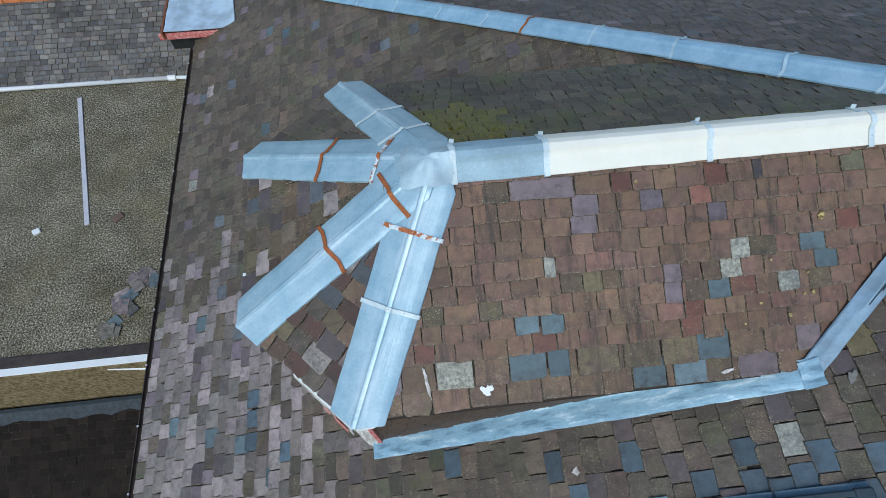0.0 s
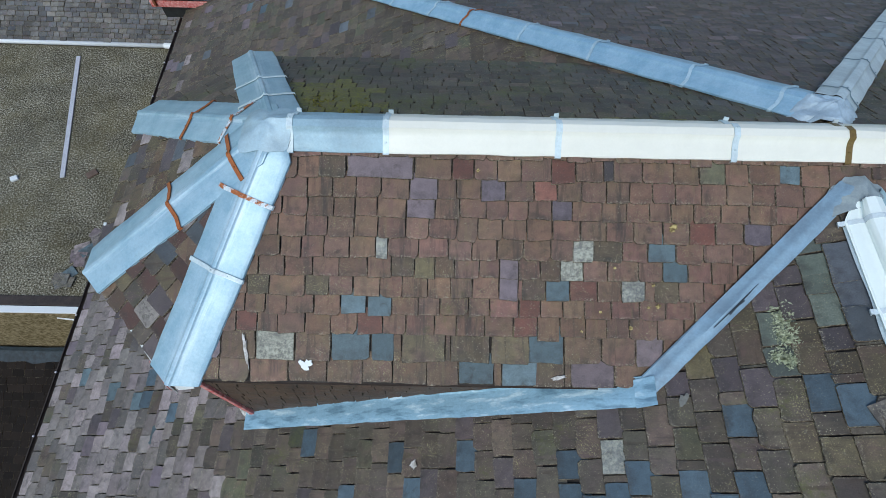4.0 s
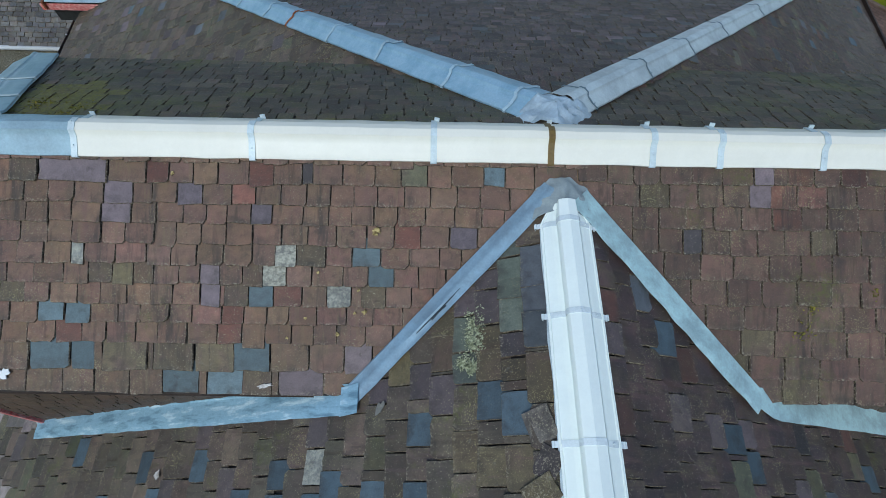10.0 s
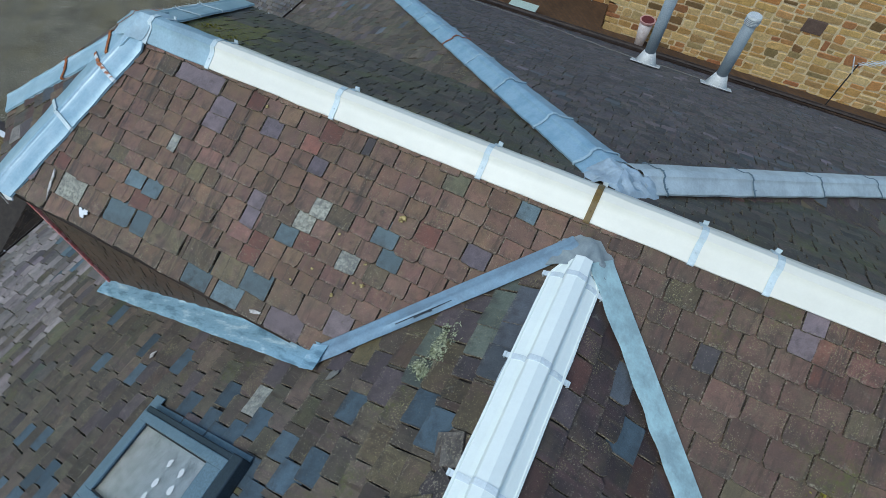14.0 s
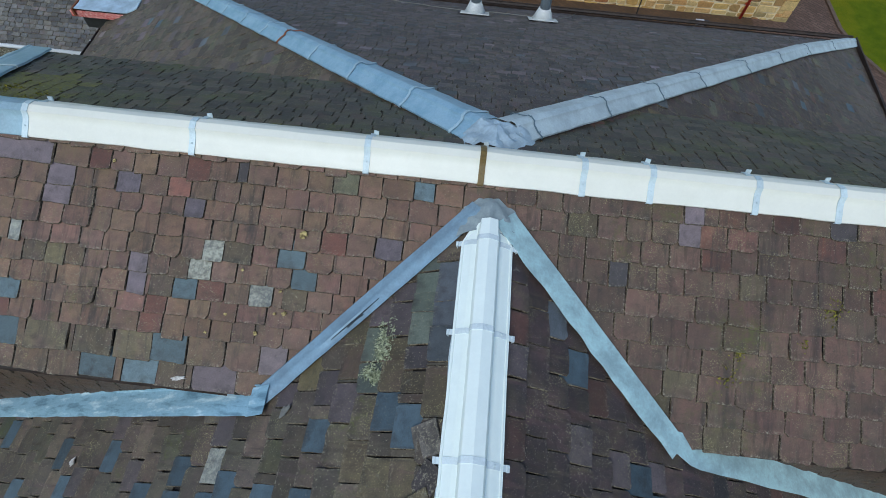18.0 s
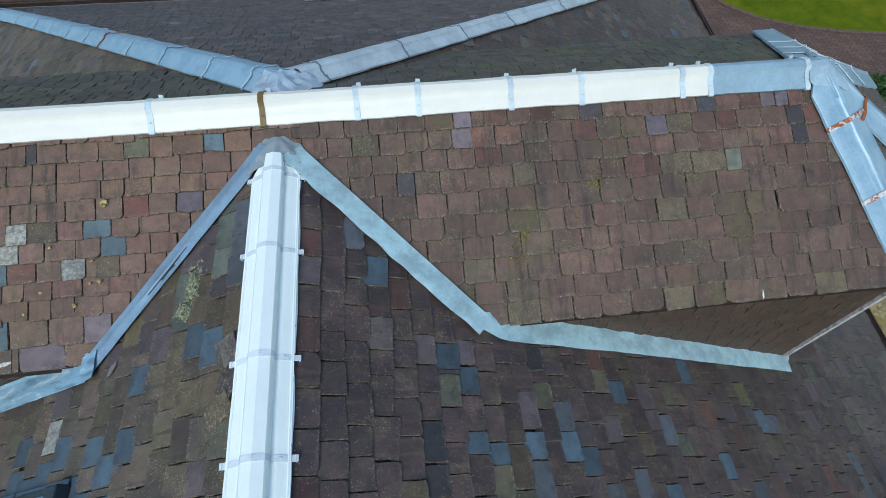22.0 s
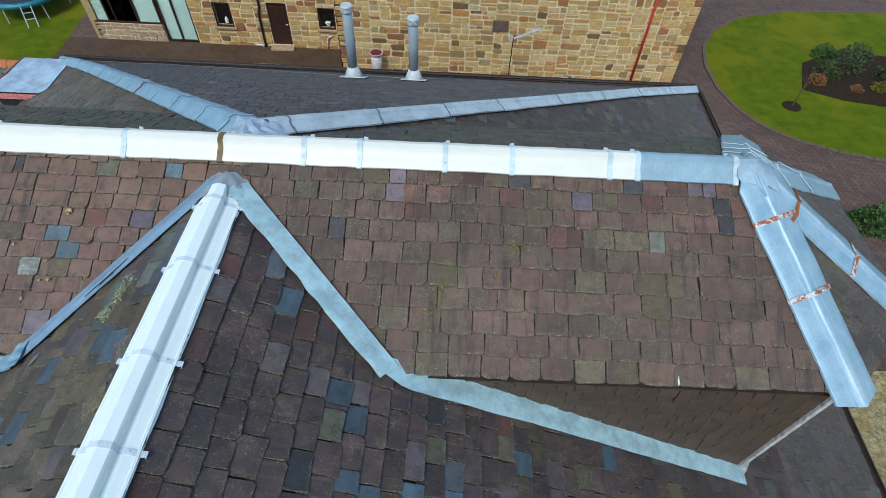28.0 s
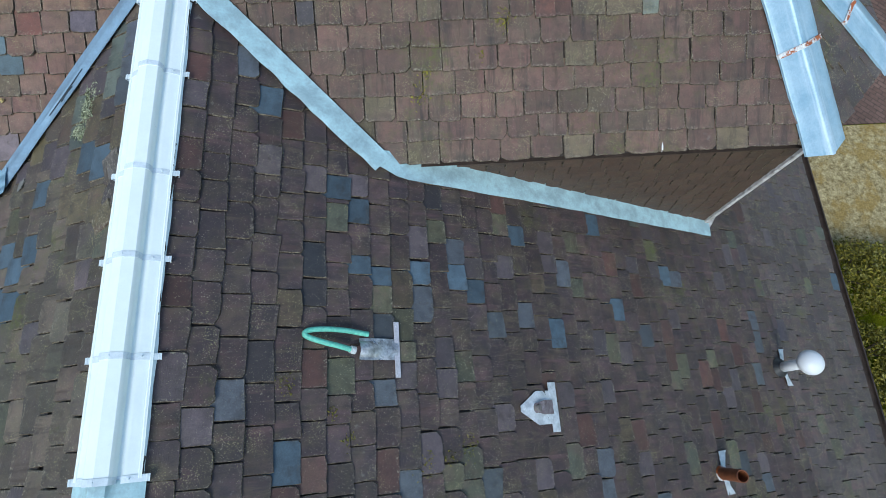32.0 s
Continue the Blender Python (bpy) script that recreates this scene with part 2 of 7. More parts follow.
def streaked(name, col, pale, dark, along, rough=0.38):
    """Dressed lead: bright and dull streaks along its run, with dents between."""
    m, n, l, b = mat(name, rough, 0.15)
    pos = n.new("ShaderNodeNewGeometry").outputs["Position"]
    mp = n.new("ShaderNodeMapping")
    mp.inputs["Scale"].default_value = along
    l.new(pos, mp.inputs["Vector"])
    st = noise_node(n, l, mp.outputs["Vector"], 1.0, 4, 0.6)
    c = ramp_node(n, l, st, [(0.34, dark), (0.48, col), (0.56, col), (0.68, pale)])
    c = mixc(n, l, 0.4, c, ramp_node(n, l, noise_node(n, l, pos, 40, 4, 0.7), [(0.3, grey(0.7)), (0.7, grey(1.2))]), "MULTIPLY")
    l.new(c, b.inputs["Base Color"])
    bump(n, l, b, mixc(n, l, 0.5, st, noise_node(n, l, pos, 6, 4)), 0.35, 0.03)
    return m


def mottled(name, c1, c2, scale=6.0, rough=0.85, bumpy=0.4, dist=0.01, c3=None, fine=60.0, metal=0.0, spread=0.18):
    m, n, l, b = mat(name, rough, metal)
    pos = n.new("ShaderNodeNewGeometry").outputs["Position"]
    a, f = noise_node(n, l, pos, scale, 6, 0.65), noise_node(n, l, pos, fine, 4, 0.7)
    c = ramp_node(n, l, a, [(0.5 - spread, c1), (0.5 + spread, c2)])
    if c3:
        c = mixc(n, l, ramp_node(n, l, noise_node(n, l, pos, scale * 0.23, 4), [(0.48, grey(0)), (0.6, grey(0.8))]), c, c3)
    c = mixc(n, l, 0.6, c, ramp_node(n, l, f, [(0.28, grey(0.5)), (0.72, grey(1.4))]), "MULTIPLY")
    l.new(c, b.inputs["Base Color"])
    if rough >= 0.95:
        b.inputs["Specular IOR Level"].default_value = 0.1
    bump(n, l, b, mixc(n, l, 0.5, a, f), bumpy, dist)
    return m


def pieces_mat(name, colours, rough=0.85, bumpy=0.5, fine=40.0):
    m, n, l, b = mat(name, rough)
    r, pos = piece_random(n, l)
    c = ramp_node(n, l, r, [(i / (len(colours) - 1), k) for i, k in enumerate(colours)])
    a, f = noise_node(n, l, pos, 5, 5, 0.7), noise_node(n, l, pos, fine, 5, 0.7)
    c = mixc(n, l, 0.6, c, ramp_node(n, l, a, [(0.3, grey(0.6)), (0.7, grey(1.3))]), "MULTIPLY")
    c = mixc(n, l, 0.55, c, ramp_node(n, l, f, [(0.3, grey(0.5)), (0.7, grey(1.35))]), "MULTIPLY")
    l.new(c, b.inputs["Base Color"])
    bump(n, l, b, f, bumpy, 0.01)
    return m


BROWN = [(0.198, 0.108, 0.070), (0.190, 0.115, 0.069), (0.211, 0.108, 0.078), (0.178, 0.108, 0.075), (0.221, 0.110, 0.086), (0.194, 0.118, 0.074), (0.204, 0.114, 0.088), (0.180, 0.105, 0.069), (0.213, 0.117, 0.080)]
M_FRONT = slate_mat("brown_slate", BROWN, lichen=0.45, moss=0.12, vary=(0.80, 1.0, 1.16), hue=0.4, hues=((0.150, 0.112, 0.055), (0.165, 0.088, 0.074)), run=(9, 1.1, 1.1), cracks=0.0)
M_LEFT = slate_mat("mixed_slate", [(0.103, 0.080, 0.055), (0.127, 0.094, 0.069), (0.089, 0.069, 0.054), (0.142, 0.096, 0.073), (0.095, 0.085, 0.057), (0.134, 0.104, 0.083)], lichen=0.8, moss=0.16, hues=((0.112, 0.095, 0.060), (0.135, 0.088, 0.086)), run=(1.1, 9, 1.1), gold=0.8)
M_RIGHT = slate_mat("dark_brown_slate", crust=0.5, colours=[(0.058, 0.038, 0.036), (0.070, 0.046, 0.045), (0.053, 0.039, 0.040), (0.076, 0.050, 0.047), (0.060, 0.044, 0.047), (0.079, 0.049, 0.048)], lichen=0.8, moss=0.12, dots=0.635, dot_size=100, lich_col=(0.50, 0.44, 0.30), run=(1.1, 9, 1.1), vary=(0.78, 1.0, 1.22), gold=0.7)
M_RIGHT_E = slate_mat("worn_brown_slate", [(0.084, 0.064, 0.059), (0.100, 0.075, 0.069), (0.076, 0.060, 0.055), (0.107, 0.083, 0.077)], lichen=0.8, moss=0.08, dots=0.62, run=(1.1, 9, 1.1), vary=(0.82, 1.0, 1.18))
M_FRONT_R = slate_mat("olive_brown_slate", [(0.123, 0.073, 0.053), (0.142, 0.081, 0.059), (0.113, 0.071, 0.051), (0.148, 0.081, 0.060), (0.129, 0.076, 0.055), (0.118, 0.072, 0.055)], lichen=0.5, moss=0.18, streak=0.3, hue=0.45, hues=((0.120, 0.098, 0.058), (0.165, 0.080, 0.066)), vary=(0.80, 1.0, 1.18), run=(9, 1.1, 1.1), gold=0.6, dots=0.67, cracks=0.0)
M_BACK = slate_mat("dark_grey_slate", [(0.076, 0.063, 0.074), (0.092, 0.075, 0.087), (0.067, 0.059, 0.070), (0.103, 0.081, 0.092)], lichen=0.7, moss=0.1, vary=(0.6, 1.0, 1.35), run=(9, 1.1, 1.1), cracks=0.0)
M_REAR = slate_mat("mossy_slate", [(0.070, 0.062, 0.052), (0.085, 0.070, 0.060), (0.060, 0.056, 0.048), (0.092, 0.076, 0.062)], lichen=0.3, moss=0.5)
S_MOSS = slate_mat("thick_moss_slate", [(0.070, 0.066, 0.040), (0.085, 0.075, 0.045)], lichen=0.2, moss=1.35, mossc=(0.165, 0.150, 0.012))
# lean-to slates: the shade between the walls is put into this near-black colour
M_DARKSL = slate_mat("shade_dark_slate", [(0.014, 0.010, 0.008), (0.02, 0.014, 0.011), (0.012, 0.009, 0.008)], lichen=0.0, moss=0.0, hue=0.0, crust=0.0, gold=0.0, cracks=0.0)
M_WALL = slate_mat("hung_slate", [(0.080, 0.048, 0.032), (0.093, 0.056, 0.037), (0.070, 0.043, 0.029)], lichen=0.3, moss=0.0, hue=0.15, streak=0.1, crust=0.1, vary=(0.94, 1.0, 1.05), gold=0.2)
M_NEIGH = slate_mat("grey_slate", [(0.105, 0.106, 0.112), (0.160, 0.150, 0.140), (0.088, 0.094, 0.104), (0.190, 0.178, 0.160), (0.120, 0.112, 0.098)], lichen=0.8, moss=0.0, gold=0.2, cracks=0.0, streak=0.6, vary=(0.6, 1.0, 1.35))
S_BLUE = slate_mat("blue_slate", [(0.105, 0.149, 0.168), (0.131, 0.178, 0.195), (0.113, 0.156, 0.172)], lichen=0.1, streak=0.1, hue=0.0, crust=0.2, gold=0.0, cracks=0.0)
# S_BLUE darkened by the right slope's shade; the left slope reuses it
S_BLUE_D = slate_mat("shade_blue_slate", [(0.065, 0.100, 0.130), (0.083, 0.118, 0.146), (0.075, 0.106, 0.130)], lichen=0.15, streak=0.1, hue=0.0, crust=0.2, gold=0.0, cracks=0.0)
S_LILAC = slate_mat("lilac_slate", [(0.200, 0.150, 0.158), (0.186, 0.146, 0.166), (0.215, 0.162, 0.164)], lichen=0.2, streak=0.1, hue=0.0, crust=0.5, gold=0.0, cracks=0.0)
S_GREEN = slate_mat("green_slate", [(0.165, 0.155, 0.105), (0.195, 0.170, 0.080), (0.140, 0.155, 0.130)], lichen=0.6, streak=0.1)
S_OLIVE = slate_mat("mossy_olive_slate", [(0.126, 0.092, 0.056), (0.142, 0.108, 0.062), (0.118, 0.080, 0.054), (0.146, 0.116, 0.056)], lichen=0.6, streak=0.3, gold=0.7, run=(9, 1.1, 1.1), cracks=0.0)
S_GREYED = slate_mat("speckled_brown_slate", [(0.150, 0.092, 0.058), (0.165, 0.102, 0.064), (0.134, 0.084, 0.054), (0.160, 0.095, 0.062)], lichen=0.7, streak=0.3, gold=0.9, run=(9, 1.1, 1.1))
S_PLUM = slate_mat("plum_grey_slate", [(0.096, 0.076, 0.076), (0.110, 0.084, 0.088), (0.086, 0.070, 0.074)], lichen=0.5, streak=0.2, hue=0.15, gold=0.3)
S_MOSSY = slate_mat("dull_green_slate", [(0.096, 0.098, 0.066), (0.112, 0.104, 0.060), (0.086, 0.096, 0.076)], lichen=0.9, streak=0.25, gold=0.8, moss=0.2)
M_PALELICHEN = mottled("pale_green_lichen", (0.20, 0.22, 0.13), (0.60, 0.62, 0.43), 40, 0.95, 0.4, 0.004, spread=0.14)
M_LICHEN = mottled("yellow_lichen", (0.16, 0.115, 0.05), (0.58, 0.46, 0.20), 45, 0.95, 0.4, 0.004, spread=0.1)
S_PALE = slate_mat("pale_lichened_slate", [(0.20, 0.185, 0.140), (0.165, 0.170, 0.168), (0.21, 0.195, 0.150)], lichen=0.9, streak=0.1, hue=0.0, crust=0.5, gold=0.3, cracks=0.3, moss=1.1, mossc=(0.50, 0.48, 0.38))
S_RED = slate_mat("red_slate", [(0.190, 0.074, 0.052), (0.172, 0.076, 0.056)], lichen=0.4, streak=0.2, hue=0.2)
S_RUSSET = slate_mat("dull_russet_slate", [(0.100, 0.046, 0.036), (0.086, 0.046, 0.038)], lichen=0.5, streak=0.3, hue=0.2)
S_RUSTED = slate_mat("rust_streaked_slate", [(0.150, 0.072, 0.050), (0.130, 0.062, 0.048), (0.165, 0.085, 0.058)], lichen=0.4, streak=0.3, hue=0.5, hues=((0.105, 0.060, 0.040), (0.190, 0.070, 0.040)), run=(11, 1.1, 1.1), cracks=0.0)
S_GREYBLUE = slate_mat("grey_blue_slate", [(0.125, 0.138, 0.152), (0.142, 0.152, 0.166), (0.112, 0.126, 0.144)], lichen=0.2, streak=0.1, hue=0.0, crust=0.3, gold=0.0, cracks=0.0)
S_PINK = slate_mat("weathered_pink_slate", [(0.287, 0.239, 0.221), (0.363, 0.290, 0.276), (0.240, 0.205, 0.190), (0.328, 0.259, 0.258), (0.264, 0.232, 0.205)], lichen=0.9, streak=0.35, hue=0.0, crust=0.7, gold=0.0, cracks=0.5, moss=0.35, mossc=(0.095, 0.085, 0.072), vary=(0.65, 1.0, 1.25))
S_WETBLUE = slate_mat("damp_blue_grey_slate", [(0.088, 0.098, 0.108), (0.100, 0.106, 0.120), (0.080, 0.090, 0.096)], lichen=0.25, streak=0.1, hue=0.0, gold=0.2, crust=0.5, cracks=0.0)
S_WETGREEN = slate_mat("damp_green_grey_slate", [(0.108, 0.125, 0.100), (0.122, 0.136, 0.108), (0.100, 0.112, 0.096)], lichen=0.3, streak=0.1, hue=0.0, gold=0.3, crust=0.6, cracks=0.0)
S_OCHRE = slate_mat("gold_speckled_slate", [(0.105, 0.082, 0.048), (0.120, 0.092, 0.052), (0.098, 0.072, 0.044)], lichen=0.9, streak=0.2, hue=0.3, gold=0.6, dots=0.61, lich_col=(0.32, 0.27, 0.13), run=(1.1, 9, 1.1), cracks=0.0)
S_GREYBROWN = slate_mat("weathered_grey_brown_slate", [(0.205, 0.172, 0.152), (0.180, 0.155, 0.145), (0.230, 0.190, 0.172), (0.160, 0.142, 0.125)], lichen=0.9, streak=0.3, hue=0.2, crust=0.7, gold=0.2, moss=0.3, mossc=(0.085, 0.076, 0.062))
S_DARK = slate_mat("stained_dark_slate", [(0.053, 0.045, 0.047), (0.065, 0.051, 0.050), (0.048, 0.049, 0.054)], lichen=0.4, streak=0.1, hue=0.0, gold=0.0)
def edge_mat():
    """Rough dressed slate edge with pale flecks of lichen; its dark tone stands in for shadow lines round the slates.
    """
    m, n, l, b = mat("dark_slate_edge", 0.85)
    pos = n.new("ShaderNodeNewGeometry").outputs["Position"]
    c = ramp_node(n, l, noise_node(n, l, pos, 14, 4), [(0.3, (0.036, 0.026, 0.018)), (0.7, (0.115, 0.082, 0.055))])
    c = mixc(n, l, ramp_node(n, l, noise_node(n, l, pos, 48, 4, 0.75), [(0.50, grey(0)), (0.58, grey(0.85))]), c, (0.31, 0.265, 0.18))
    l.new(c, b.inputs["Base Color"])
    bump(n, l, b, noise_node(n, l, pos, 70, 3), 0.6, 0.008)
    return m


M_EDGE = edge_mat()
# less reflection, so the painted shade of the lean-to stays dark
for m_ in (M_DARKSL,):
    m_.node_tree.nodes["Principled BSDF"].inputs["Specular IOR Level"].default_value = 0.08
M_DECK = mottled("roof_underlay", (0.022, 0.017, 0.014), (0.048, 0.037, 0.030))
M_LEAD = metal_mat("blue_grey_sheet", (0.35, 0.49, 0.56), 0.48, 0.15, 0.35)
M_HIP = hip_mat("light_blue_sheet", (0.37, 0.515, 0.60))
M_HUB = metal_mat("crumpled_blue_sheet", (0.42, 0.55, 0.62), 0.45, 0.1, 0.35)
M_PATCH = metal_mat("pale_blue_lead_sheet", (0.52, 0.64, 0.74), 0.45, 0.1, 0.5, 2.5)
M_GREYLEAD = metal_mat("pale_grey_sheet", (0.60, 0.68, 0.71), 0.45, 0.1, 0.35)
M_BACKLEAD = hip_mat("weathered_blue_sheet", (0.34, 0.51, 0.64), 0.42)
M_DARKSTRAP = metal_mat("dark_grey_strap", (0.14, 0.21, 0.26), 0.5, 0.1, 0.3)
M_BLUESTRAP = metal_mat("blue_painted_strap", (0.48, 0.63, 0.72), 0.45, 0.1, 0.3)
M_CREAM = metal_mat("cream_painted_sheet", (0.85, 0.815, 0.71), 0.36, 0.0, 0.12, dark=(0.55, 0.52, 0.42), wrinkle=0.05, grain=0.06)
M_WHITE = metal_mat("white_painted_sheet", (0.925, 0.98, 0.93), 0.32, 0.0, 0.1, dark=(0.5, 0.55, 0.6), wrinkle=0.05, grain=0.06)
M_VALLEY = metal_mat("valley_lead", (0.28, 0.41, 0.52), 0.5, 0.2, 0.5)
M_WALLLEAD = streaked("streaked_wall_lead", (0.30, 0.47, 0.58), (0.58, 0.72, 0.78), (0.15, 0.26, 0.34), (1.6, 13, 6))
M_MINT = metal_mat("pale_green_lead", (0.50, 0.70, 0.72), 0.5, 0.05, 0.45, 5.0)
M_DARKLEAD = mottled("dark_blue_lead", (0.010, 0.014, 0.018), (0.035, 0.050, 0.064), 9, 0.7)
M_APEX = metal_mat("dull_grey_mortar", (0.37, 0.42, 0.42), 0.75, 0.0, 0.5)
M_STRAP = metal_mat("galvanised_strap", (0.68, 0.77, 0.79), 0.4, 0.05, 0.3)
M_PALESTRAP = metal_mat("pale_painted_strap", (0.78, 0.85, 0.87), 0.4, 0.0, 0.25)
M_RUST = mottled("rust", (0.28, 0.075, 0.02), (0.40, 0.13, 0.035), 14, 0.8)
M_BRONZE = mottled("brown_strap", (0.14, 0.085, 0.02), (0.20, 0.13, 0.035), 10, 0.5)
M_SPOTTED = mottled("strap_with_rust_spots", (0.40, 0.12, 0.03), (0.66, 0.72, 0.75), 13, 0.55, spread=0.03)
M_RUSTY = mottled("half_rusted_strap", (0.38, 0.10, 0.025), (0.66, 0.66, 0.64), 10, 0.65, spread=0.03)
M_GUTTER = mottled("dark_cast_iron", (0.026, 0.017, 0.013), (0.062, 0.042, 0.032), 6, 0.6)
M_PVC = metal_mat("white_pvc", (0.80, 0.81, 0.81), 0.35, 0.0, 0.15, 4.0, dark=(0.60, 0.60, 0.56), wrinkle=0.03, grain=0.06)
M_DIRTYWHITE = mottled("flaking_white_paint", (0.30, 0.26, 0.22), (0.78, 0.75, 0.72), 16, 0.8)
M_REDPAINT = mottled("flaking_red_paint", (0.50, 0.025, 0.02), (0.74, 0.40, 0.36), 16, 0.7)


# ---- helpers for shapes ----
def V3(*a):
    return Vector(a)


def mesh_ob(name, verts, faces, materials, parent=None, label="", smooth=False, idx=None):
    me = bpy.data.meshes.new(name)
    me.from_pydata([tuple(v) for v in verts], [], faces)
    for m in materials if isinstance(materials, (list, tuple)) else [materials]:
        me.materials.append(m)
    if idx:
        me.polygons.foreach_set("material_index", idx)
    if smooth:
        me.polygons.foreach_set("use_smooth", [True] * len(me.polygons))
    me.update()
    ob = new(name, me)
    if parent:
        ob.parent = parent
    if label:
        tagged(ob, label)
    return ob


def part(name, bm, material, parent, label="", smooth=False):
    me = bpy.data.meshes.new(name)
    bmesh.ops.recalc_face_normals(bm, faces=bm.faces)
    bm.to_mesh(me)
    bm.free()
    me.materials.append(material)
    if smooth:
        me.polygons.foreach_set("use_smooth", [True] * len(me.polygons))
    ob = new(name, me)
    if parent:
        ob.parent = parent
    if label:
        tagged(ob, label)
    return ob


def thing(name, label, category="", kind="", group="", at=(0, 0, 0)):
    ob = new(name)
    ob.location = at
    ob.empty_display_size = 0.1
    return tagged(ob, label, category, group, kind)


def box(sx, sy, sz, m=None, bevel=0.0, segs=2):
    bm = bmesh.new()
    bmesh.ops.create_cube(bm, size=1.0, matrix=Matrix.Diagonal((sx, sy, sz, 1)))
    if bevel:
        bmesh.ops.bevel(bm, geom=bm.edges[:], offset=bevel, segments=segs, affect="EDGES", profile=0.5)
    if m:
        bmesh.ops.transform(bm, matrix=m, verts=bm.verts)
    return bm


def tube(points, radius, seg=12, hollow=0.0, cap=True):
    """A pipe through points; hollow: the wall's thickness, for an open end."""
    bm = bmesh.new()
    pts = [Vector(p) for p in points]
    rings = []
    side = None
    for i, p in enumerate(pts):
        d = (pts[min(i + 1, len(pts) - 1)] - pts[max(i - 1, 0)]).normalized()
        if side is None:
            side = d.orthogonal().normalized()
        side = (side - d * side.dot(d)).normalized()
        up = d.cross(side)
        r = radius[i] if isinstance(radius, (list, tuple)) else radius
        rings.append([bm.verts.new(p + (side * math.cos(a) + up * math.sin(a)) * r) for a in (2 * math.pi * k / seg for k in range(seg))])
    for a, b in zip(rings, rings[1:]):
        for k in range(seg):
            bm.faces.new((a[k], a[(k + 1) % seg], b[(k + 1) % seg], b[k]))
    if hollow:
        d = (pts[-1] - pts[-2]).normalized()
        r = (radius[-1] if isinstance(radius, (list, tuple)) else radius)
        c = pts[-1]
        inner = [bm.verts.new(c + (v.co - c) * (1 - hollow / r)) for v in rings[-1]]
        deep = [bm.verts.new(v.co - d * r * 2.5) for v in inner]
        for k in range(seg):
            j = (k + 1) % seg
            bm.faces.new((rings[-1][k], rings[-1][j], inner[j], inner[k]))
            bm.faces.new((inner[k], inner[j], deep[j], deep[k]))
        bm.faces.new(deep)
        bm.faces.new(rings[0][::-1])
    elif cap:
        bm.faces.new(rings[0][::-1])
        bm.faces.new(rings[-1])
    return bm


def clip(poly, region):
    """The part of a polygon inside a convex region (both counterclockwise in the plane)."""
    out = poly
    for i in range(len(region)):
        (ax, ay), (bx, by) = region[i], region[(i + 1) % len(region)]
        side = lambda p: (bx - ax) * (p[1] - ay) - (by - ay) * (p[0] - ax)
        nxt = []
        for j in range(len(out)):
            p, q = out[j], out[(j + 1) % len(out)]
            sp, sq = side(p), side(q)
            if sp >= 0:
                nxt.append(p)
            if (sp < 0) != (sq < 0):
                f = sp / (sp - sq)
                nxt.append((p[0] + (q[0] - p[0]) * f, p[1] + (q[1] - p[1]) * f))
        out = nxt
        if len(out) < 3:
            return []
    return out


OUTLINES = []
for i in range(44):
    rr = random.Random(40 + i)
    worn = i >= 24
    corner = lambda: (rr.uniform(0.05, 0.15) if rr.random() < 0.8 else 0.01) if worn else rr.uniform(0.004, 0.03) if rr.random() < 0.66 else rr.uniform(0.05, 0.15)
    c1, c2 = corner(), corner()
    e1, e2 = c1 * rr.uniform(0.4, 1.1), c2 * rr.uniform(0.4, 1.1)
    tilt, rag = rr.uniform(-0.03, 0.03), 0.026 if worn else 0.012
    low = [(-0.5 + c1 + (1 - c1 - c2) * k / 6 + (rr.uniform(-0.03, 0.03) if 0 < k < 6 else 0), tilt * (k - 3) / 3 + rr.uniform(-rag, rag)) for k in range(7)]
    left = [(-0.5 + rr.uniform(-0.010, 0.016), 0.62), (-0.5 + rr.uniform(-0.014, 0.016), 0.34), (-0.5 + rr.uniform(-0.006, 0.010), e1 + 0.02)]
    right = [(0.5 - rr.uniform(-0.006, 0.010), e2 + 0.02), (0.5 - rr.uniform(-0.014, 0.016), 0.34), (0.5 - rr.uniform(-0.010, 0.016), 0.62)]
    OUTLINES.append([(-0.5, 1.0)] + left + low + right + [(0.5, 1.0)])
PIECE_MESH = {}


def slate_solid(outline, place, thick, low=0.020, high=0.003):
    """Vertices and faces of one slate with dressed, sloping edges: its outline in the plane, lifted more at its lower edge. place(u, v, n) gives the world point."""
    us, vs = [p[0] for p in outline], [p[1] for p in outline]
    lo, hi, mu, hu = min(vs), max(vs), (min(us) + max(us)) / 2, max(1e-6, (max(us) - min(us)) / 2)
    lift = lambda v: high + (low - high) * (hi - v) / max(1e-6, hi - lo)
    k = len(outline)
    dress = lambda u, v: (mu + (u - mu) * 0.968, hi - (hi - v) * 0.982)
    verts = [place(*dress(u, v), lift(v) + thick) for u, v in outline] + [place(u, v, lift(v)) for u, v in outline]
    faces = [tuple(range(k))] + [(i, i + k, (i + 1) % k + k, (i + 1) % k) for i in range(k)]
    rise = [((v - lo) / max(1e-6, hi - lo), (u - mu) / hu, 0.0) for u, v in outline] * 2
    return verts, faces, rise


def set_rise(me, values):
    """Stores where on its piece each vertex lies: how far up, and how far to a side."""
    me.attributes.new("rise", "FLOAT_VECTOR", "POINT").data.foreach_set("vector", [c for v in values for c in v])


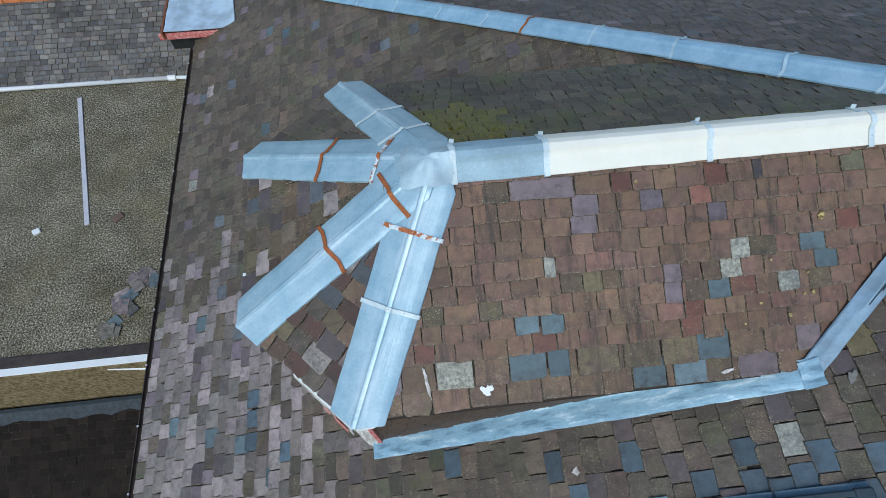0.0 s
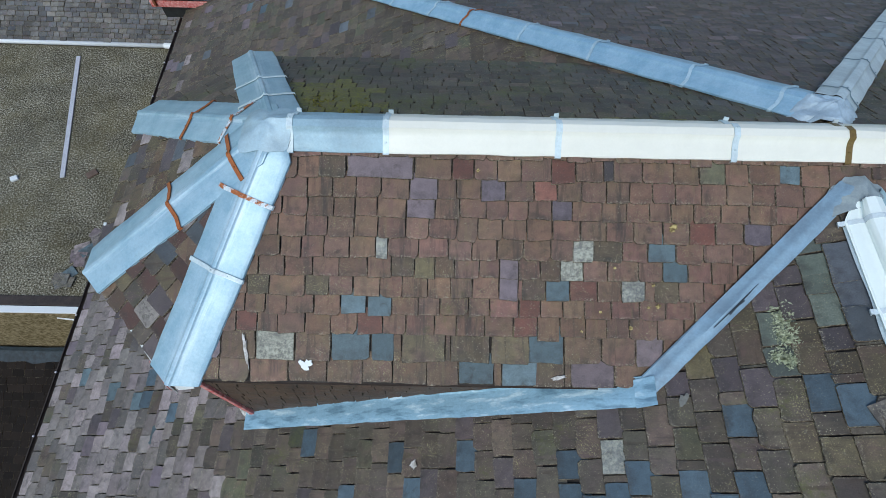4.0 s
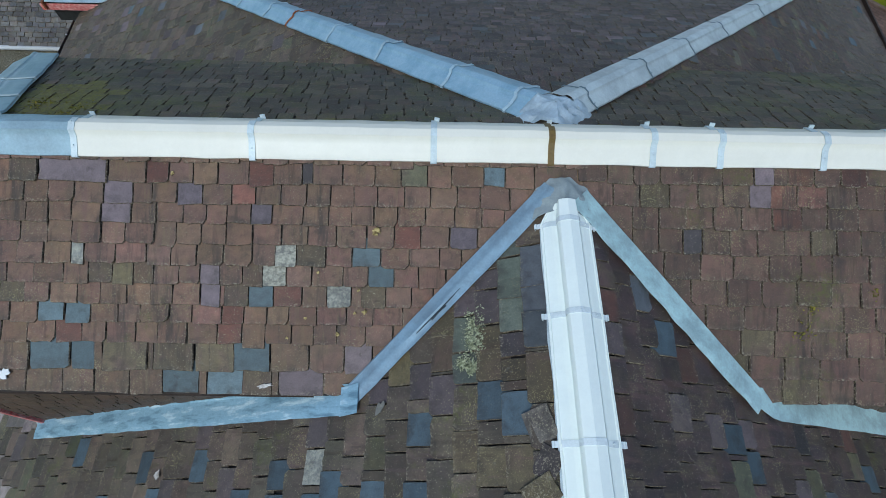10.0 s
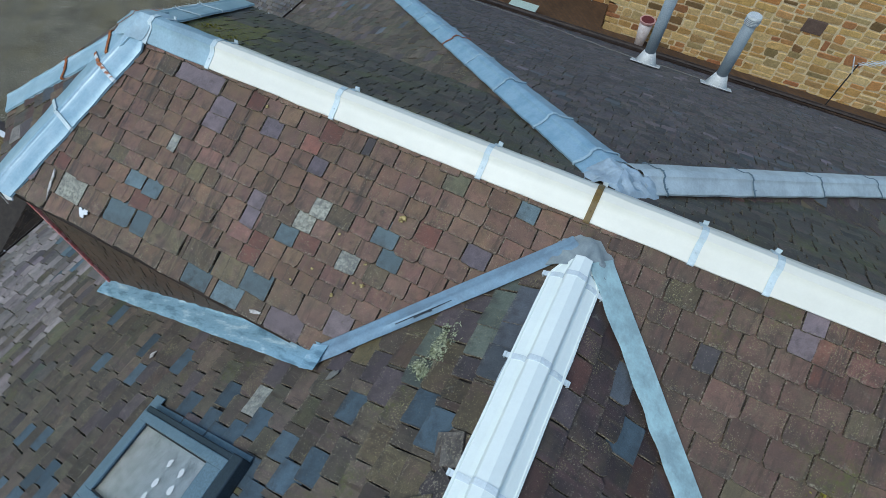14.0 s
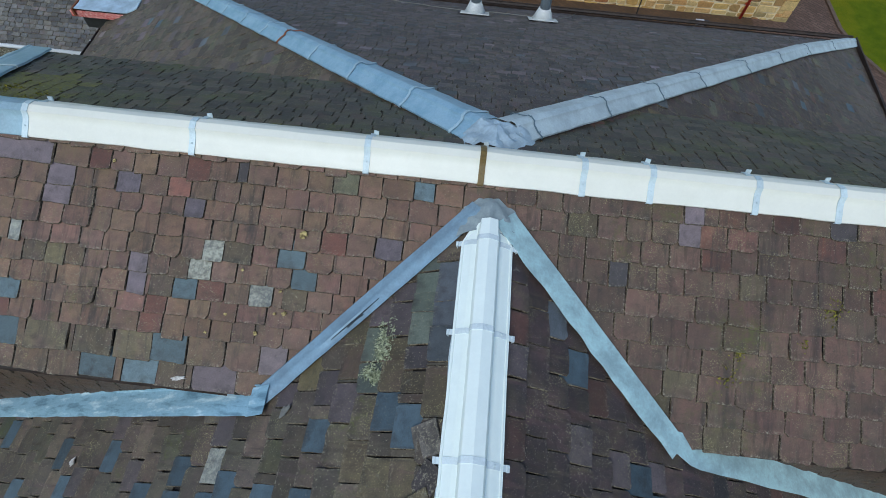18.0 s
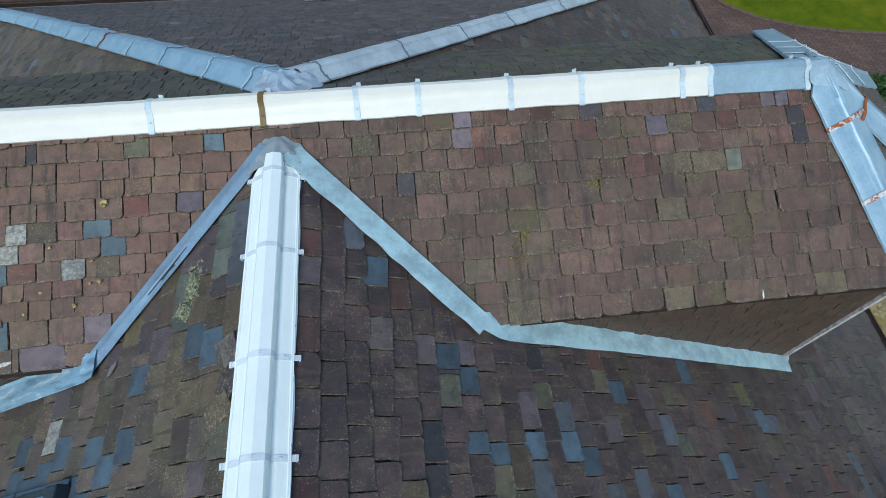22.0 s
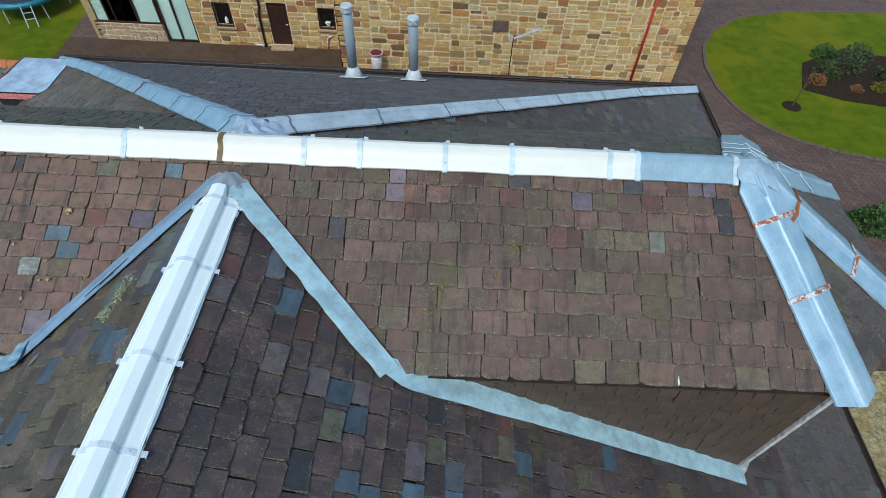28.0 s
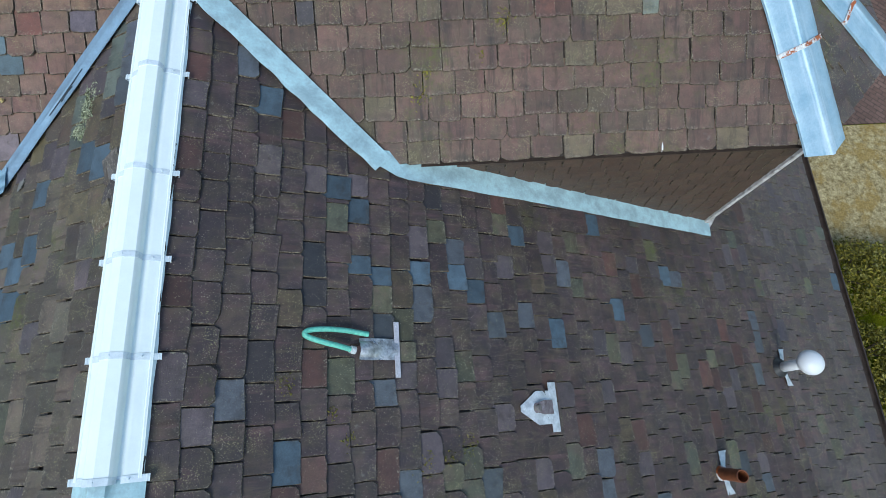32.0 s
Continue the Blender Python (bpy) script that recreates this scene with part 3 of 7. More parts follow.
def slated(owner, corners, gauge, width, material, special=(), near=(0, 0, 0), inside=None, span=None, count=300, thick=0.008, seed=1, wild=0.22, name="slate", alt=None, worn=0.0, courses=None, widths=None, gap=0.004):
    """Slates on a plane. corners: the plane's outline, first the eave's two ends from left to right as seen from outside.
    special: rows of (x, y, z, width, material) for slates of their own look, each in its course. inside: tells which places to leave bare.
    courses: how far up the plane each course begins; widths: the slates' width in each course."""
    rr = random.Random(seed)
    c = [Vector(p) for p in corners]
    U = (c[1] - c[0]).normalized()
    N = U.cross(c[2] - c[0]).normalized()
    W = N.cross(U)
    region = [((p - c[0]).dot(U), (p - c[0]).dot(W)) for p in c]
    u0, u1 = min(p[0] for p in region), max(p[0] for p in region)
    if span:
        u0, u1 = max(u0, span[0]), min(u1, span[1])
    v1 = max(p[1] for p in region)
    if not courses:
        courses = [-0.03]
        while courses[-1] < v1:
            courses.append(courses[-1] + gauge * rr.uniform(0.95, 1.05))
    spots = [((Vector(q[:3]) - c[0]).dot(U), (Vector(q[:3]) - c[0]).dot(W), q[3], q[4]) for q in special]
    whole, cut = [], []
    for row, v in enumerate(courses[:-1]):
        g = courses[row + 1] - v
        wr = widths[min(row, len(widths) - 1)] if widths else width
        own = sorted((a, w or wr, m) for a, b, w, m in spots if v <= b < v + g and u0 - 0.3 < a < u1 + 0.3)
        line, start = [], u0 - rr.uniform(0, wr)
        for a, w, m in own + [(u1 + wr, 0.0, None)]:
            room = a - w / 2 - start
            n = round(room / wr)
            if room > 0.02:
                n = max(1, n)
                parts = [rr.uniform(1 - wild, 1 + wild * 1.25) for _ in range(n)]
                for k in parts:
                    kw = room * k / sum(parts)
                    line.append((start + kw / 2, kw, None))
                    start += kw
            if m:
                line.append((a, w, m))
                start = a + w / 2
        for cu, w, m in line:
            mid = c[0] + U * cu + W * (v + g * 0.5)
            if inside and inside(mid):
                continue
            plain = not m
            m = m or (alt(mid, rr) if alt else None) or material
            w -= gap * (0.25 + 1.7 * rr.random() ** 2)
            L = g * 1.38
            oi = rr.randrange(24) if not plain or rr.random() >= worn else 24 + rr.randrange(20)
            turn = rr.gauss(0, 0.013) if plain else rr.gauss(0, 0.006)
            slip = rr.gauss(0, 0.0055) - (rr.random() < 0.03) * rr.uniform(0.01, 0.03)
            out = [(cu + x * w - y * L * turn, v + slip + y * L + x * w * turn) for x, y in OUTLINES[oi]]
            clipped = clip(out, [(p[0], p[1] - (0.06 if p[1] < 0.01 else 0)) for p in region])
            if len(clipped) < 3:
                continue
            low = (0.022 + rr.random() * 0.018 + (rr.random() < 0.10) * 0.012) * (1.0 if thick > 0.008 else 0.6)
            if len(clipped) == len(out) and all(abs(a[0] - b[0]) < 1e-6 for a, b in zip(clipped, out)):
                whole.append(((mid - Vector(near)).length, cu, v + slip, w, L, turn, low, oi, m, out))
            else:
                cut.append((clipped, low, m))
    whole.sort(key=lambda s: s[0])
    base = Matrix((U, W, N)).transposed().to_4x4()
    for d, cu, vv, w, L, turn, low, oi, m, out in whole[:count]:
        key = (oi, m.name, thick)
        if key not in PIECE_MESH:
            ve, fa, ri = slate_solid(OUTLINES[oi], lambda a, b, h: (a, b, h), thick, 0.0, 0.0)
            me = bpy.data.meshes.new(name)
            me.from_pydata(ve, [], fa)
            me.materials.append(m)
            me.materials.append(M_EDGE)
            me.polygons.foreach_set("material_index", [0] + [1] * (len(fa) - 1))
            set_rise(me, ri)
            PIECE_MESH[key] = me
        ob = new(name, PIECE_MESH[key])
        ob.parent = owner
        tip = math.atan2(low - 0.003, L)
        ob.matrix_world = Matrix.Translation(c[0] + U * cu + W * vv + N * low) @ base @ Matrix.Rotation(turn, 4, "Z") @ Matrix.Rotation(-tip, 4, "X") @ Matrix.Rotation(turn * 1.6, 4, "Y") @ Matrix.Diagonal((w, L, 1, 1))
    verts, faces, idx, mats, rise = [], [], [], [M_EDGE], []
    for clipped, low, m in cut + [(s[9], s[6], s[8]) for s in whole[count:]]:
        ve, fa, ri = slate_solid(clipped, lambda a, b, h: c[0] + U * a + W * b + N * h, thick, low)
        k = len(verts)
        verts += ve
        rise += ri
        faces += [tuple(i + k for i in f) for f in fa]
        if m not in mats:
            mats.append(m)
        idx += [mats.index(m)] + [0] * (len(fa) - 1)
    if verts:
        rest = tagged(mesh_ob(name + "s", verts, faces, mats, owner, idx=idx), kind="stuff")
        set_rise(rest.data, rise)


def deck(name, corners, label, thick=0.08, category="roof", material=None):
    """A solid roof plane under its slates, kind structure."""
    c = [Vector(p) for p in corners]
    n = (c[1] - c[0]).cross(c[2] - c[0]).normalized()
    k = len(c)
    ob = mesh_ob(name, c + [p - n * thick for p in c], [tuple(range(k)), tuple(range(2 * k - 1, k - 1, -1))] + [(i, i + k, (i + 1) % k + k, (i + 1) % k) for i in range(k)], material or M_DECK)
    return tagged(ob, label, category, kind="structure")


def sheet(name, rows, material, parent, label="", thick=0.004, crisp=False):
    """A bent sheet of metal through rows of points (a grid), with real thickness."""
    nr, nc = len(rows), len(rows[0])
    top = [Vector(p) for r in rows for p in r]
    nor = []
    for i in range(nr):
        for j in range(nc):
            a = top[min(i + 1, nr - 1) * nc + j] - top[max(i - 1, 0) * nc + j]
            b = top[i * nc + min(j + 1, nc - 1)] - top[i * nc + max(j - 1, 0)]
            n = a.cross(b)
            n = n.normalized() if n.length > 1e-9 else Vector((0, 0, 1))
            nor.append(n if n.z >= 0 else -n)
    low = [p - n * thick for p, n in zip(top, nor)]
    k = nr * nc
    f = []
    for i in range(nr - 1):
        for j in range(nc - 1):
            q = (i * nc + j, i * nc + j + 1, (i + 1) * nc + j + 1, (i + 1) * nc + j)
            f += [q, tuple(x + k for x in q[::-1])]
    rim = [j for j in range(nc)] + [i * nc + nc - 1 for i in range(1, nr)] + [(nr - 1) * nc + j for j in range(nc - 2, -1, -1)] + [i * nc for i in range(nr - 2, 0, -1)]
    for a, b in zip(rim, rim[1:] + rim[:1]):
        f.append((b, a, a + k, b + k))
    bm = bmesh.new()
    bv = [bm.verts.new(p) for p in top + low]
    for q in f:
        bm.faces.new([bv[x] for x in q])
    ob = part(name, bm, material, parent, label, smooth=not crisp)
    ob.data.set_sharp_from_angle(angle=radians(32))
    return ob


def wob(p, amp, scale=4.0, seed=0.0):
    return noise.noise(Vector(p) * scale + Vector((seed, seed * 1.7, 3.1))) * amp


def cap_profile(wing, roll=0.028, lift=0.066, ribs=False):
    """Across a ridge cap: (share of wing side -1..1, distance down the wing, height above). A soft round fold; ribs: a roll between two grooves and folded edges."""
    r = 0.052 if ribs else roll
    edge = [(wing, lift - 0.026), (wing - 0.002, lift - 0.006), (wing - 0.012, lift - 0.001), (wing * 0.6, lift)]
    if ribs:
        edge = [(wing, lift - 0.026), (wing - 0.002, lift + 0.006), (wing - 0.014, lift + 0.007), (wing - 0.018, lift - 0.002), (wing * 0.6, lift)]
    groove = [(r * 1.75, lift - 0.001), (r * 1.45, lift - 0.011), (r * 1.15, lift - 0.012)]
    if not ribs:
        half = edge + [(r * 2.2, lift + r * 0.04), (r * 1.5, lift + r * 0.16), (r * 0.95, lift + r * 0.40), (r * 0.5, lift + r * 0.72), (r * 0.2, lift + r * 0.94)]
        return [(-1, d, h) for d, h in half] + [(0, 0, lift + r)] + [(1, d, h) for d, h in half[::-1]]
    half = edge + groove + [(r * 1.02, lift + r * 0.12), (r * 0.90, lift + r * 0.5), (r * 0.62, lift + r * 0.82), (r * 0.30, lift + r * 0.97)]
    return [(-1, d, h) for d, h in half] + [(0, 0, lift + r)] + [(1, d, h) for d, h in half[::-1]]


def capping(name, p, q, d1, d2, wing, material, parent, label="", ribs=False, lift=0.066, rough=0.004, eave=0.0, seed=1.0, roll=0.028, steps=None, grow=0.0):
    """A folded cap along the line from p to q; d1 and d2 run down the two roof planes beside it. eave: how much of the slope of the eaves beside it the end at q follows."""
    p, q = Vector(p), Vector(q)
    d1, d2 = Vector(d1).normalized(), Vector(d2).normalized()
    axis = (q - p).normalized()
    n1, n2 = axis.cross(d1).normalized(), axis.cross(d2).normalized()
    n1, n2 = (n1 if n1.z > 0 else -n1), (n2 if n2.z > 0 else -n2)
    nm = (n1 + n2).normalized()
    steps = steps or max(4, int((q - p).length / 0.09))
    rows = []
    for i in range(steps + 1):
        t = i / steps
        row = []
        for s, d, h in cap_profile(wing, roll, lift, ribs):
            c = p.lerp(q, t)
            dv, nv = (d1, n1) if s < 0 else (d2, n2) if s > 0 else (Vector((0, 0, 0)), nm)
            d *= min(1.0, 0.45 + 0.55 * t * (q - p).length / grow) if grow else 1.0
            if eave and s:
                c = c - axis * eave * (d * dv.z / axis.z) * t
            pt = c + dv * d + nv * h
            row.append(pt + nv * wob(pt, rough, 5.0, seed) + dv * wob(pt, rough * 1.5, 3.0, seed + 5) * (d / wing))
        rows.append(row)
    ob = sheet(name, rows, material, parent, label)
    flow = []
    for v in ob.data.vertices:
        w = ob.matrix_basis @ v.co - p
        flow += [w.dot(axis) + seed, (w - axis * w.dot(axis)).length / wing, 0.0]
    ob.data.attributes.new("flow", "FLOAT_VECTOR", "POINT").data.foreach_set("vector", flow)
    return ob


def strap(p, axis, d1, d2, wing, material, parent, width=0.035, ribs=False, lift=0.074, roll=0.028, label="", bent=0.0, seed=0.0):
    """A band of metal folded over a cap at p."""
    p, axis = Vector(p), Vector(axis).normalized()
    d1, d2 = Vector(d1).normalized(), Vector(d2).normalized()
    n1, n2 = axis.cross(d1).normalized(), axis.cross(d2).normalized()
    n1, n2 = (n1 if n1.z > 0 else -n1), (n2 if n2.z > 0 else -n2)
    nm = (n1 + n2).normalized()
    rows = []
    for t in (-0.5, -0.2, 0.2, 0.5):
        row = []
        for s, d, h in cap_profile(wing + (0.035 if ribs else 0.012), roll, lift, ribs):
            dv, nv = (d1, n1) if s < 0 else (d2, n2) if s > 0 else (Vector((0, 0, 0)), nm)
            pt = p + axis * (t * width + bent * math.sin(s * d * 22 + seed)) + dv * d + nv * h
            row.append(pt)
        rows.append(row)
    ob = sheet("strap", rows, material, parent, label, 0.005)
    bm = bmesh.new()
    for s, dv, nv in ((0.12, d1, n1), (0.0, d1, nm)):
        bmesh.ops.create_cone(bm, cap_ends=True, segments=8, radius1=0.007, radius2=0.004, depth=0.008,
                              matrix=Matrix.Translation(p + dv * s + nv * (lift + 0.008 + ((0.044 if ribs else roll) if s == 0 else 0))) @ nv.to_track_quat("Z", "Y").to_matrix().to_4x4())
    part("rivet", bm, material, ob)
    return ob


# ---- the plan ----
HL, HR, YR, ZR = -4.79, 5.10, 0.10, -0.03       # ends of the main ridge, its line and height
MS, A, C = 0.61, 1.82, 0.84                      # pitch of the main roof, half its span, half an end facet's side
AB, CB = 1.93, 1.02                              # the same behind the ridge
ZE = ZR - MS * A
LZ, HUBY, KS = -0.18, 0.52, 0.56                 # height of the lower ridge, its end at the back, pitch of the lower sides
XL, XLB = -9.55, -7.2                            # left eave, and the line where the slope eases
XRB = 6.9                                        # the same line on the right, whose eave runs out of square
ZL, ZLB, ZRB = -5.36, LZ - KS * 7.2, LZ - KS * 6.9
KB = 0.535
GROUND = -10.05


def end_corners(hx, s):
    """The four eave corners of a polygonal end; s: -1 left, 1 right; front to back."""
    return [V3(hx + s * C, YR - A, ZE), V3(hx + s * A, YR - C, ZE), V3(hx + s * A, YR + CB, ZE), V3(hx + s * (C if s < 0 else C + 0.20), YR + AB, ZE)]


EL, ER = end_corners(HL, -1), end_corners(HR, 1)
TL, TR = V3(HL, YR, ZR), V3(HR, YR, ZR)
LAP, LTOP = V3(0, HUBY, LZ), V3(0, -15, LZ)
BL, BR = V3(XL, 10.2, ZL), V3(9.4, 9.95, -5.24)
FL, FR = V3(XL, -15, ZL), V3(8.2, -15, ZRB - 0.49 * 1.3)
HBL, HBR = V3(XLB, HUBY + (LZ - ZLB) / KB, ZLB), V3(XRB, HUBY + (LZ - ZRB) / KB, ZRB)
FBL, FBR = V3(XLB, -15, ZLB), V3(XRB, -15, ZRB)


def low_z(x, y):
    if x < 0:
        z = LZ + KS * x if x > XLB else ZLB + (x - XLB) * (ZL - ZLB) / (XL - XLB)
    else:
        z = LZ - KS * x if x < XRB else ZRB - 0.49 * (x - XRB)
    return min(z, LZ - KB * max(0, y - HUBY))


def main_z(x, y):
    dx = max(0, HL - x, x - HR)
    dy = abs(y - YR)
    return ZR - MS * max(dx, dy, (dx + dy) * A / (A + C))


def under_low(p):
    return low_z(p.x, p.y) > p.z + 0.12


def under_main(p):
    dx, dy = max(0, HL - p.x, p.x - HR), abs(p.y - YR)
    return max(dx, dy, (dx + dy) * A / (A + C)) < A - 0.3 and main_z(p.x, p.y) > p.z + 0.12


PLANES = {}
for nm, cs, lb in (
    ("roof_main_front", (EL[0], ER[0], TR, TL), "brown weathered slate slope with patched blue slates"),
    ("roof_main_back", (ER[3], EL[3], TL, TR), "dark mossy slate slope behind the ridge"),
    ("roof_end_left_front", (EL[1], EL[0], TL), "brown slate facet between two capped hips"),
    ("roof_end_left", (EL[2], EL[1], TL), "brown slate end facet between capped hips"),
    ("roof_end_left_back", (EL[3], EL[2], TL), "dark slate facet between two capped hips"),
    ("roof_end_right_front", (ER[0], ER[1], TR), "brown slate facet between two capped hips"),
    ("roof_end_right", (ER[1], ER[2], TR), "brown slate end facet between capped hips"),
    ("roof_end_right_back", (ER[2], ER[3], TR), "dark slate facet between two capped hips"),
    ("roof_lower_left", (HBL, FBL, LTOP, LAP), "mixed brown and grey slate slope with blue repairs"),
    ("roof_lower_right", (FBR, HBR, LAP, LTOP), "dark brown lichen-speckled slate slope"),
    ("roof_lower_back", (BR, BL, HBL, LAP, HBR), "dark grey slate slope behind the hips"),
    ("roof_eave_left", (BL, FL, FBL, HBL), "pale weathered slate courses above the gutter"),
    ("roof_eave_right", (FR, BR, HBR, FBR), "brown slate courses easing towards the gutter"),
):
    PLANES[nm] = (deck(nm, cs, lb), cs)
# the unseen front end, closed plainly
deck("roof_gable_front", (FL, FR, FBR, LTOP, FBL), "plain gable closing the lower roof", 0.2)

# slate-hung walls of the raised part
WA, WC = A - 0.12, C - 0.05
WL, WR = -4.82, 5.16                              # ends of the walls below the eaves
ring = [V3(WL - WC, YR - WA, 0), V3(WR + WC, YR - WA, 0), V3(WR + WA, YR - WC, 0), V3(WR + WA, YR + WC, 0), V3(WR + WC, YR + WA, 0), V3(WL - WC, YR + WA, 0), V3(WL - WA, YR + WC, 0), V3(WL - WA, YR - WC, 0)]
WALLS = []
for i, nm in enumerate(("wall_front", "wall_right_front", "wall_right", "wall_right_back", "wall_back", "wall_left_back", "wall_left", "wall_left_front")):
    a, b = ring[i], ring[(i + 1) % 8]
    cs = (V3(a.x, a.y, -5.0), V3(b.x, b.y, -5.0), V3(b.x, b.y, ZE + 0.05), V3(a.x, a.y, ZE + 0.05))
    WALLS.append((deck(nm, cs, "brown slate-hung upright wall under the eave", 0.15, "wall"), cs))
# soffit closing the eaves
mesh_ob("soffit", [v + V3(0, 0, -0.075) for v in (EL + ER[::-1])] , [tuple(range(8))], M_GUTTER)
tagged(bpy.data.objects["soffit"], "dark boarded soffit under the eaves", "soffit", kind="structure")

# ---- main ridge ----
DF, DB = V3(0, -1, -MS), V3(0, 1, -MS)
ridge = thing("ridge_capping", "folded sheet-metal ridge cap, cream with blue-grey ends", "ridge cap", kind="structure")
RX = [-4.62, -3.85, -2.46, -1.03, -0.10, 0.71, 1.25, 2.08, 2.73, 3.68, 3.95, 4.90]
for i, (a, b) in enumerate(zip(RX, RX[1:])):
    lead = i in (0, 10)
    capping("cap_piece", (a, YR, ZR + 0.002 * (i % 2)), (b + 0.01, YR, ZR + 0.002 * (i % 2)), DF, DB, 0.20, M_LEAD if lead else M_CREAM, ridge,
            "blue-grey sheet cap" if lead else "cream painted cap", seed=i * 1.3, rough=0.006, roll=0.036)
for i, x in enumerate(RX):
    strap((x, YR, ZR), (1, 0, 0), DF, DB, 0.20, M_BRONZE if i == 4 else M_STRAP, ridge, 0.05, roll=0.036, label="brown corroded strap" if i == 4 else "")
    part("strap_end", box(0.042, 0.012, 0.07, pose(x + 0.02, YR + 0.20, ZR - 0.042, -20, 0, 12 * (i % 3 - 1)), 0.002), M_STRAP, ridge)

# ---- lower ridge towards the front ----
DLm, DRm = V3(-1, 0, -KS), V3(1, 0, -KS)
low_ridge = thing("lower_ridge_capping", "white ribbed sheet-metal ridge cap with straps", "ridge cap", kind="structure")
RY = [-0.60, -1.335, -2.19, -2.84, -3.50, -4.22]
capping("cap_piece", (0, -0.43, LZ - 0.003), (0, RY[0], LZ - 0.003), DRm, DLm, 0.185, M_WHITE, low_ridge, ribs=True, rough=0.002, grow=0.16)
for i, (a, b) in enumerate(zip(RY, RY[1:])):
    capping("cap_piece", (0, a, LZ), (0, b, LZ), DRm, DLm, 0.185, M_WHITE, low_ridge, ribs=True, seed=i, rough=0.002)
capping("cap_piece", (0, RY[-1], LZ - 0.005), (0, -7.5, LZ - 0.005), DRm, DLm, 0.21, M_MINT, low_ridge, "pale grey-green lead cap", seed=9)
capping("cap_piece", (0, -7.5, LZ - 0.005), (0, -15, LZ - 0.005), DRm, DLm, 0.21, M_MINT, low_ridge, "pale grey-green lead cap", seed=11, steps=6)
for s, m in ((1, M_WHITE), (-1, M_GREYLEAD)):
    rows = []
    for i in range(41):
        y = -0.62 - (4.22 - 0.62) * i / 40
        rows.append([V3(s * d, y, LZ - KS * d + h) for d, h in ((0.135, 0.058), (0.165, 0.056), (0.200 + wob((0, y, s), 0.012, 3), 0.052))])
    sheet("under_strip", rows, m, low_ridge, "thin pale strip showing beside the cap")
for y in RY:
    strap((0, y, LZ), (0, 1, 0), DRm, DLm, 0.195, M_PALESTRAP, low_ridge, 0.042, ribs=True, lift=0.070)


# ---- hips of the raised part ----
def hip_cap(top, corner, before, after, over, straps, label, wing=0.25, seed=0.0, material=M_HIP):
    axis = (corner - top).normalized()
    down = lambda e: (e - e.dot(axis) * axis).normalized()
    owner = thing("hip_capping", label, "hip cap", kind="structure", group="hip caps")
    d1, d2 = down(before - top), down(after - top)
    end = corner + axis * over
    capping("cap_piece", top + axis * 0.04, end, d1, d2, wing, material, owner, eave=0.92, seed=seed, rough=0.007, lift=0.068, roll=0.012, grow=0.16)
    for s, sm in straps:
        strap(top + axis * s, axis, d1, d2, wing, sm, owner, 0.045 if sm is M_RUSTY else 0.038, lift=0.082, roll=0.012, bent=0.012 if sm is M_RUST else 0.002, seed=s * 7)


mid = lambda a, b: (a + b) / 2
for T, E, fr, s in ((TL, EL, ER[0], -1), (TR, ER, EL[0], 1)):
    frb = ER[3] if s < 0 else EL[3]
    o = "light blue sheet-metal hip cap"
    L = s < 0
    T = T + V3(0.03 if L else -0.03, 0, 0.0 if L else 0.012)
    wide_hip = 0.24 if L else 0.235
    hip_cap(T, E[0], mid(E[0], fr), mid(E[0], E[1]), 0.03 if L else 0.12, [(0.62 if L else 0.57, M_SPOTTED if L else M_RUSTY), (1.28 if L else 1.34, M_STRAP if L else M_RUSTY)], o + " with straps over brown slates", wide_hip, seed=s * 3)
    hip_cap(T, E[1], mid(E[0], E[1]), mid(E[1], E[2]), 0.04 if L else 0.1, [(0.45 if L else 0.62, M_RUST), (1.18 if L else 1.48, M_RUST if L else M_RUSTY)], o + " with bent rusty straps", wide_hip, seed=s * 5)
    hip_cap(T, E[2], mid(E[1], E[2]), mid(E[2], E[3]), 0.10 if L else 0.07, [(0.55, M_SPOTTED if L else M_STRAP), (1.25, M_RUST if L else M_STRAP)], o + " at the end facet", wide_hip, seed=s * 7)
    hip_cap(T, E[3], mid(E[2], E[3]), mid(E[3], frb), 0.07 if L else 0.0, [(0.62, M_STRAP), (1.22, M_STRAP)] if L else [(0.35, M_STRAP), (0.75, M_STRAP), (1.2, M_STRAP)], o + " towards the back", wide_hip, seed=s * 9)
    # crumpled sheet over the meeting point
    hub = thing("hub_flashing", "crumpled grey-blue sheet where the hips meet the ridge", "flashing", kind="structure", group="hub flashings")
    rows = []
    for i in range(9):
        r = 0.0005 + 0.031 * i
        row = []
        for k in range(41):
            an = 2 * math.pi * k / 40
            q = V3(T.x + r * math.cos(an) * 1.0, T.y + r * math.sin(an), 0)
            grow = 0.90 / max(abs(math.cos(an + 0.08)), abs(math.sin(an + 0.08))) ** 0.85 * (1 + 0.03 * math.sin(an * 7 + s) * i / 8)
            q = V3(T.x + s * 0.075 + (q.x - T.x) * grow, T.y + (q.y - T.y) * grow, 0)
            z = main_z(q.x, q.y) + 0.104 - 0.006 * (i / 8) ** 2
            row.append(V3(q.x, q.y, z + wob(q, 0.016, 9, s) + wob(q, 0.010, 22, s + 4) + 0.008 * math.sin(an * 5 + i * 0.3) * i / 8))
        rows.append(row)
    sheet("lead_sheet", rows, M_HUB, hub, crisp=True)

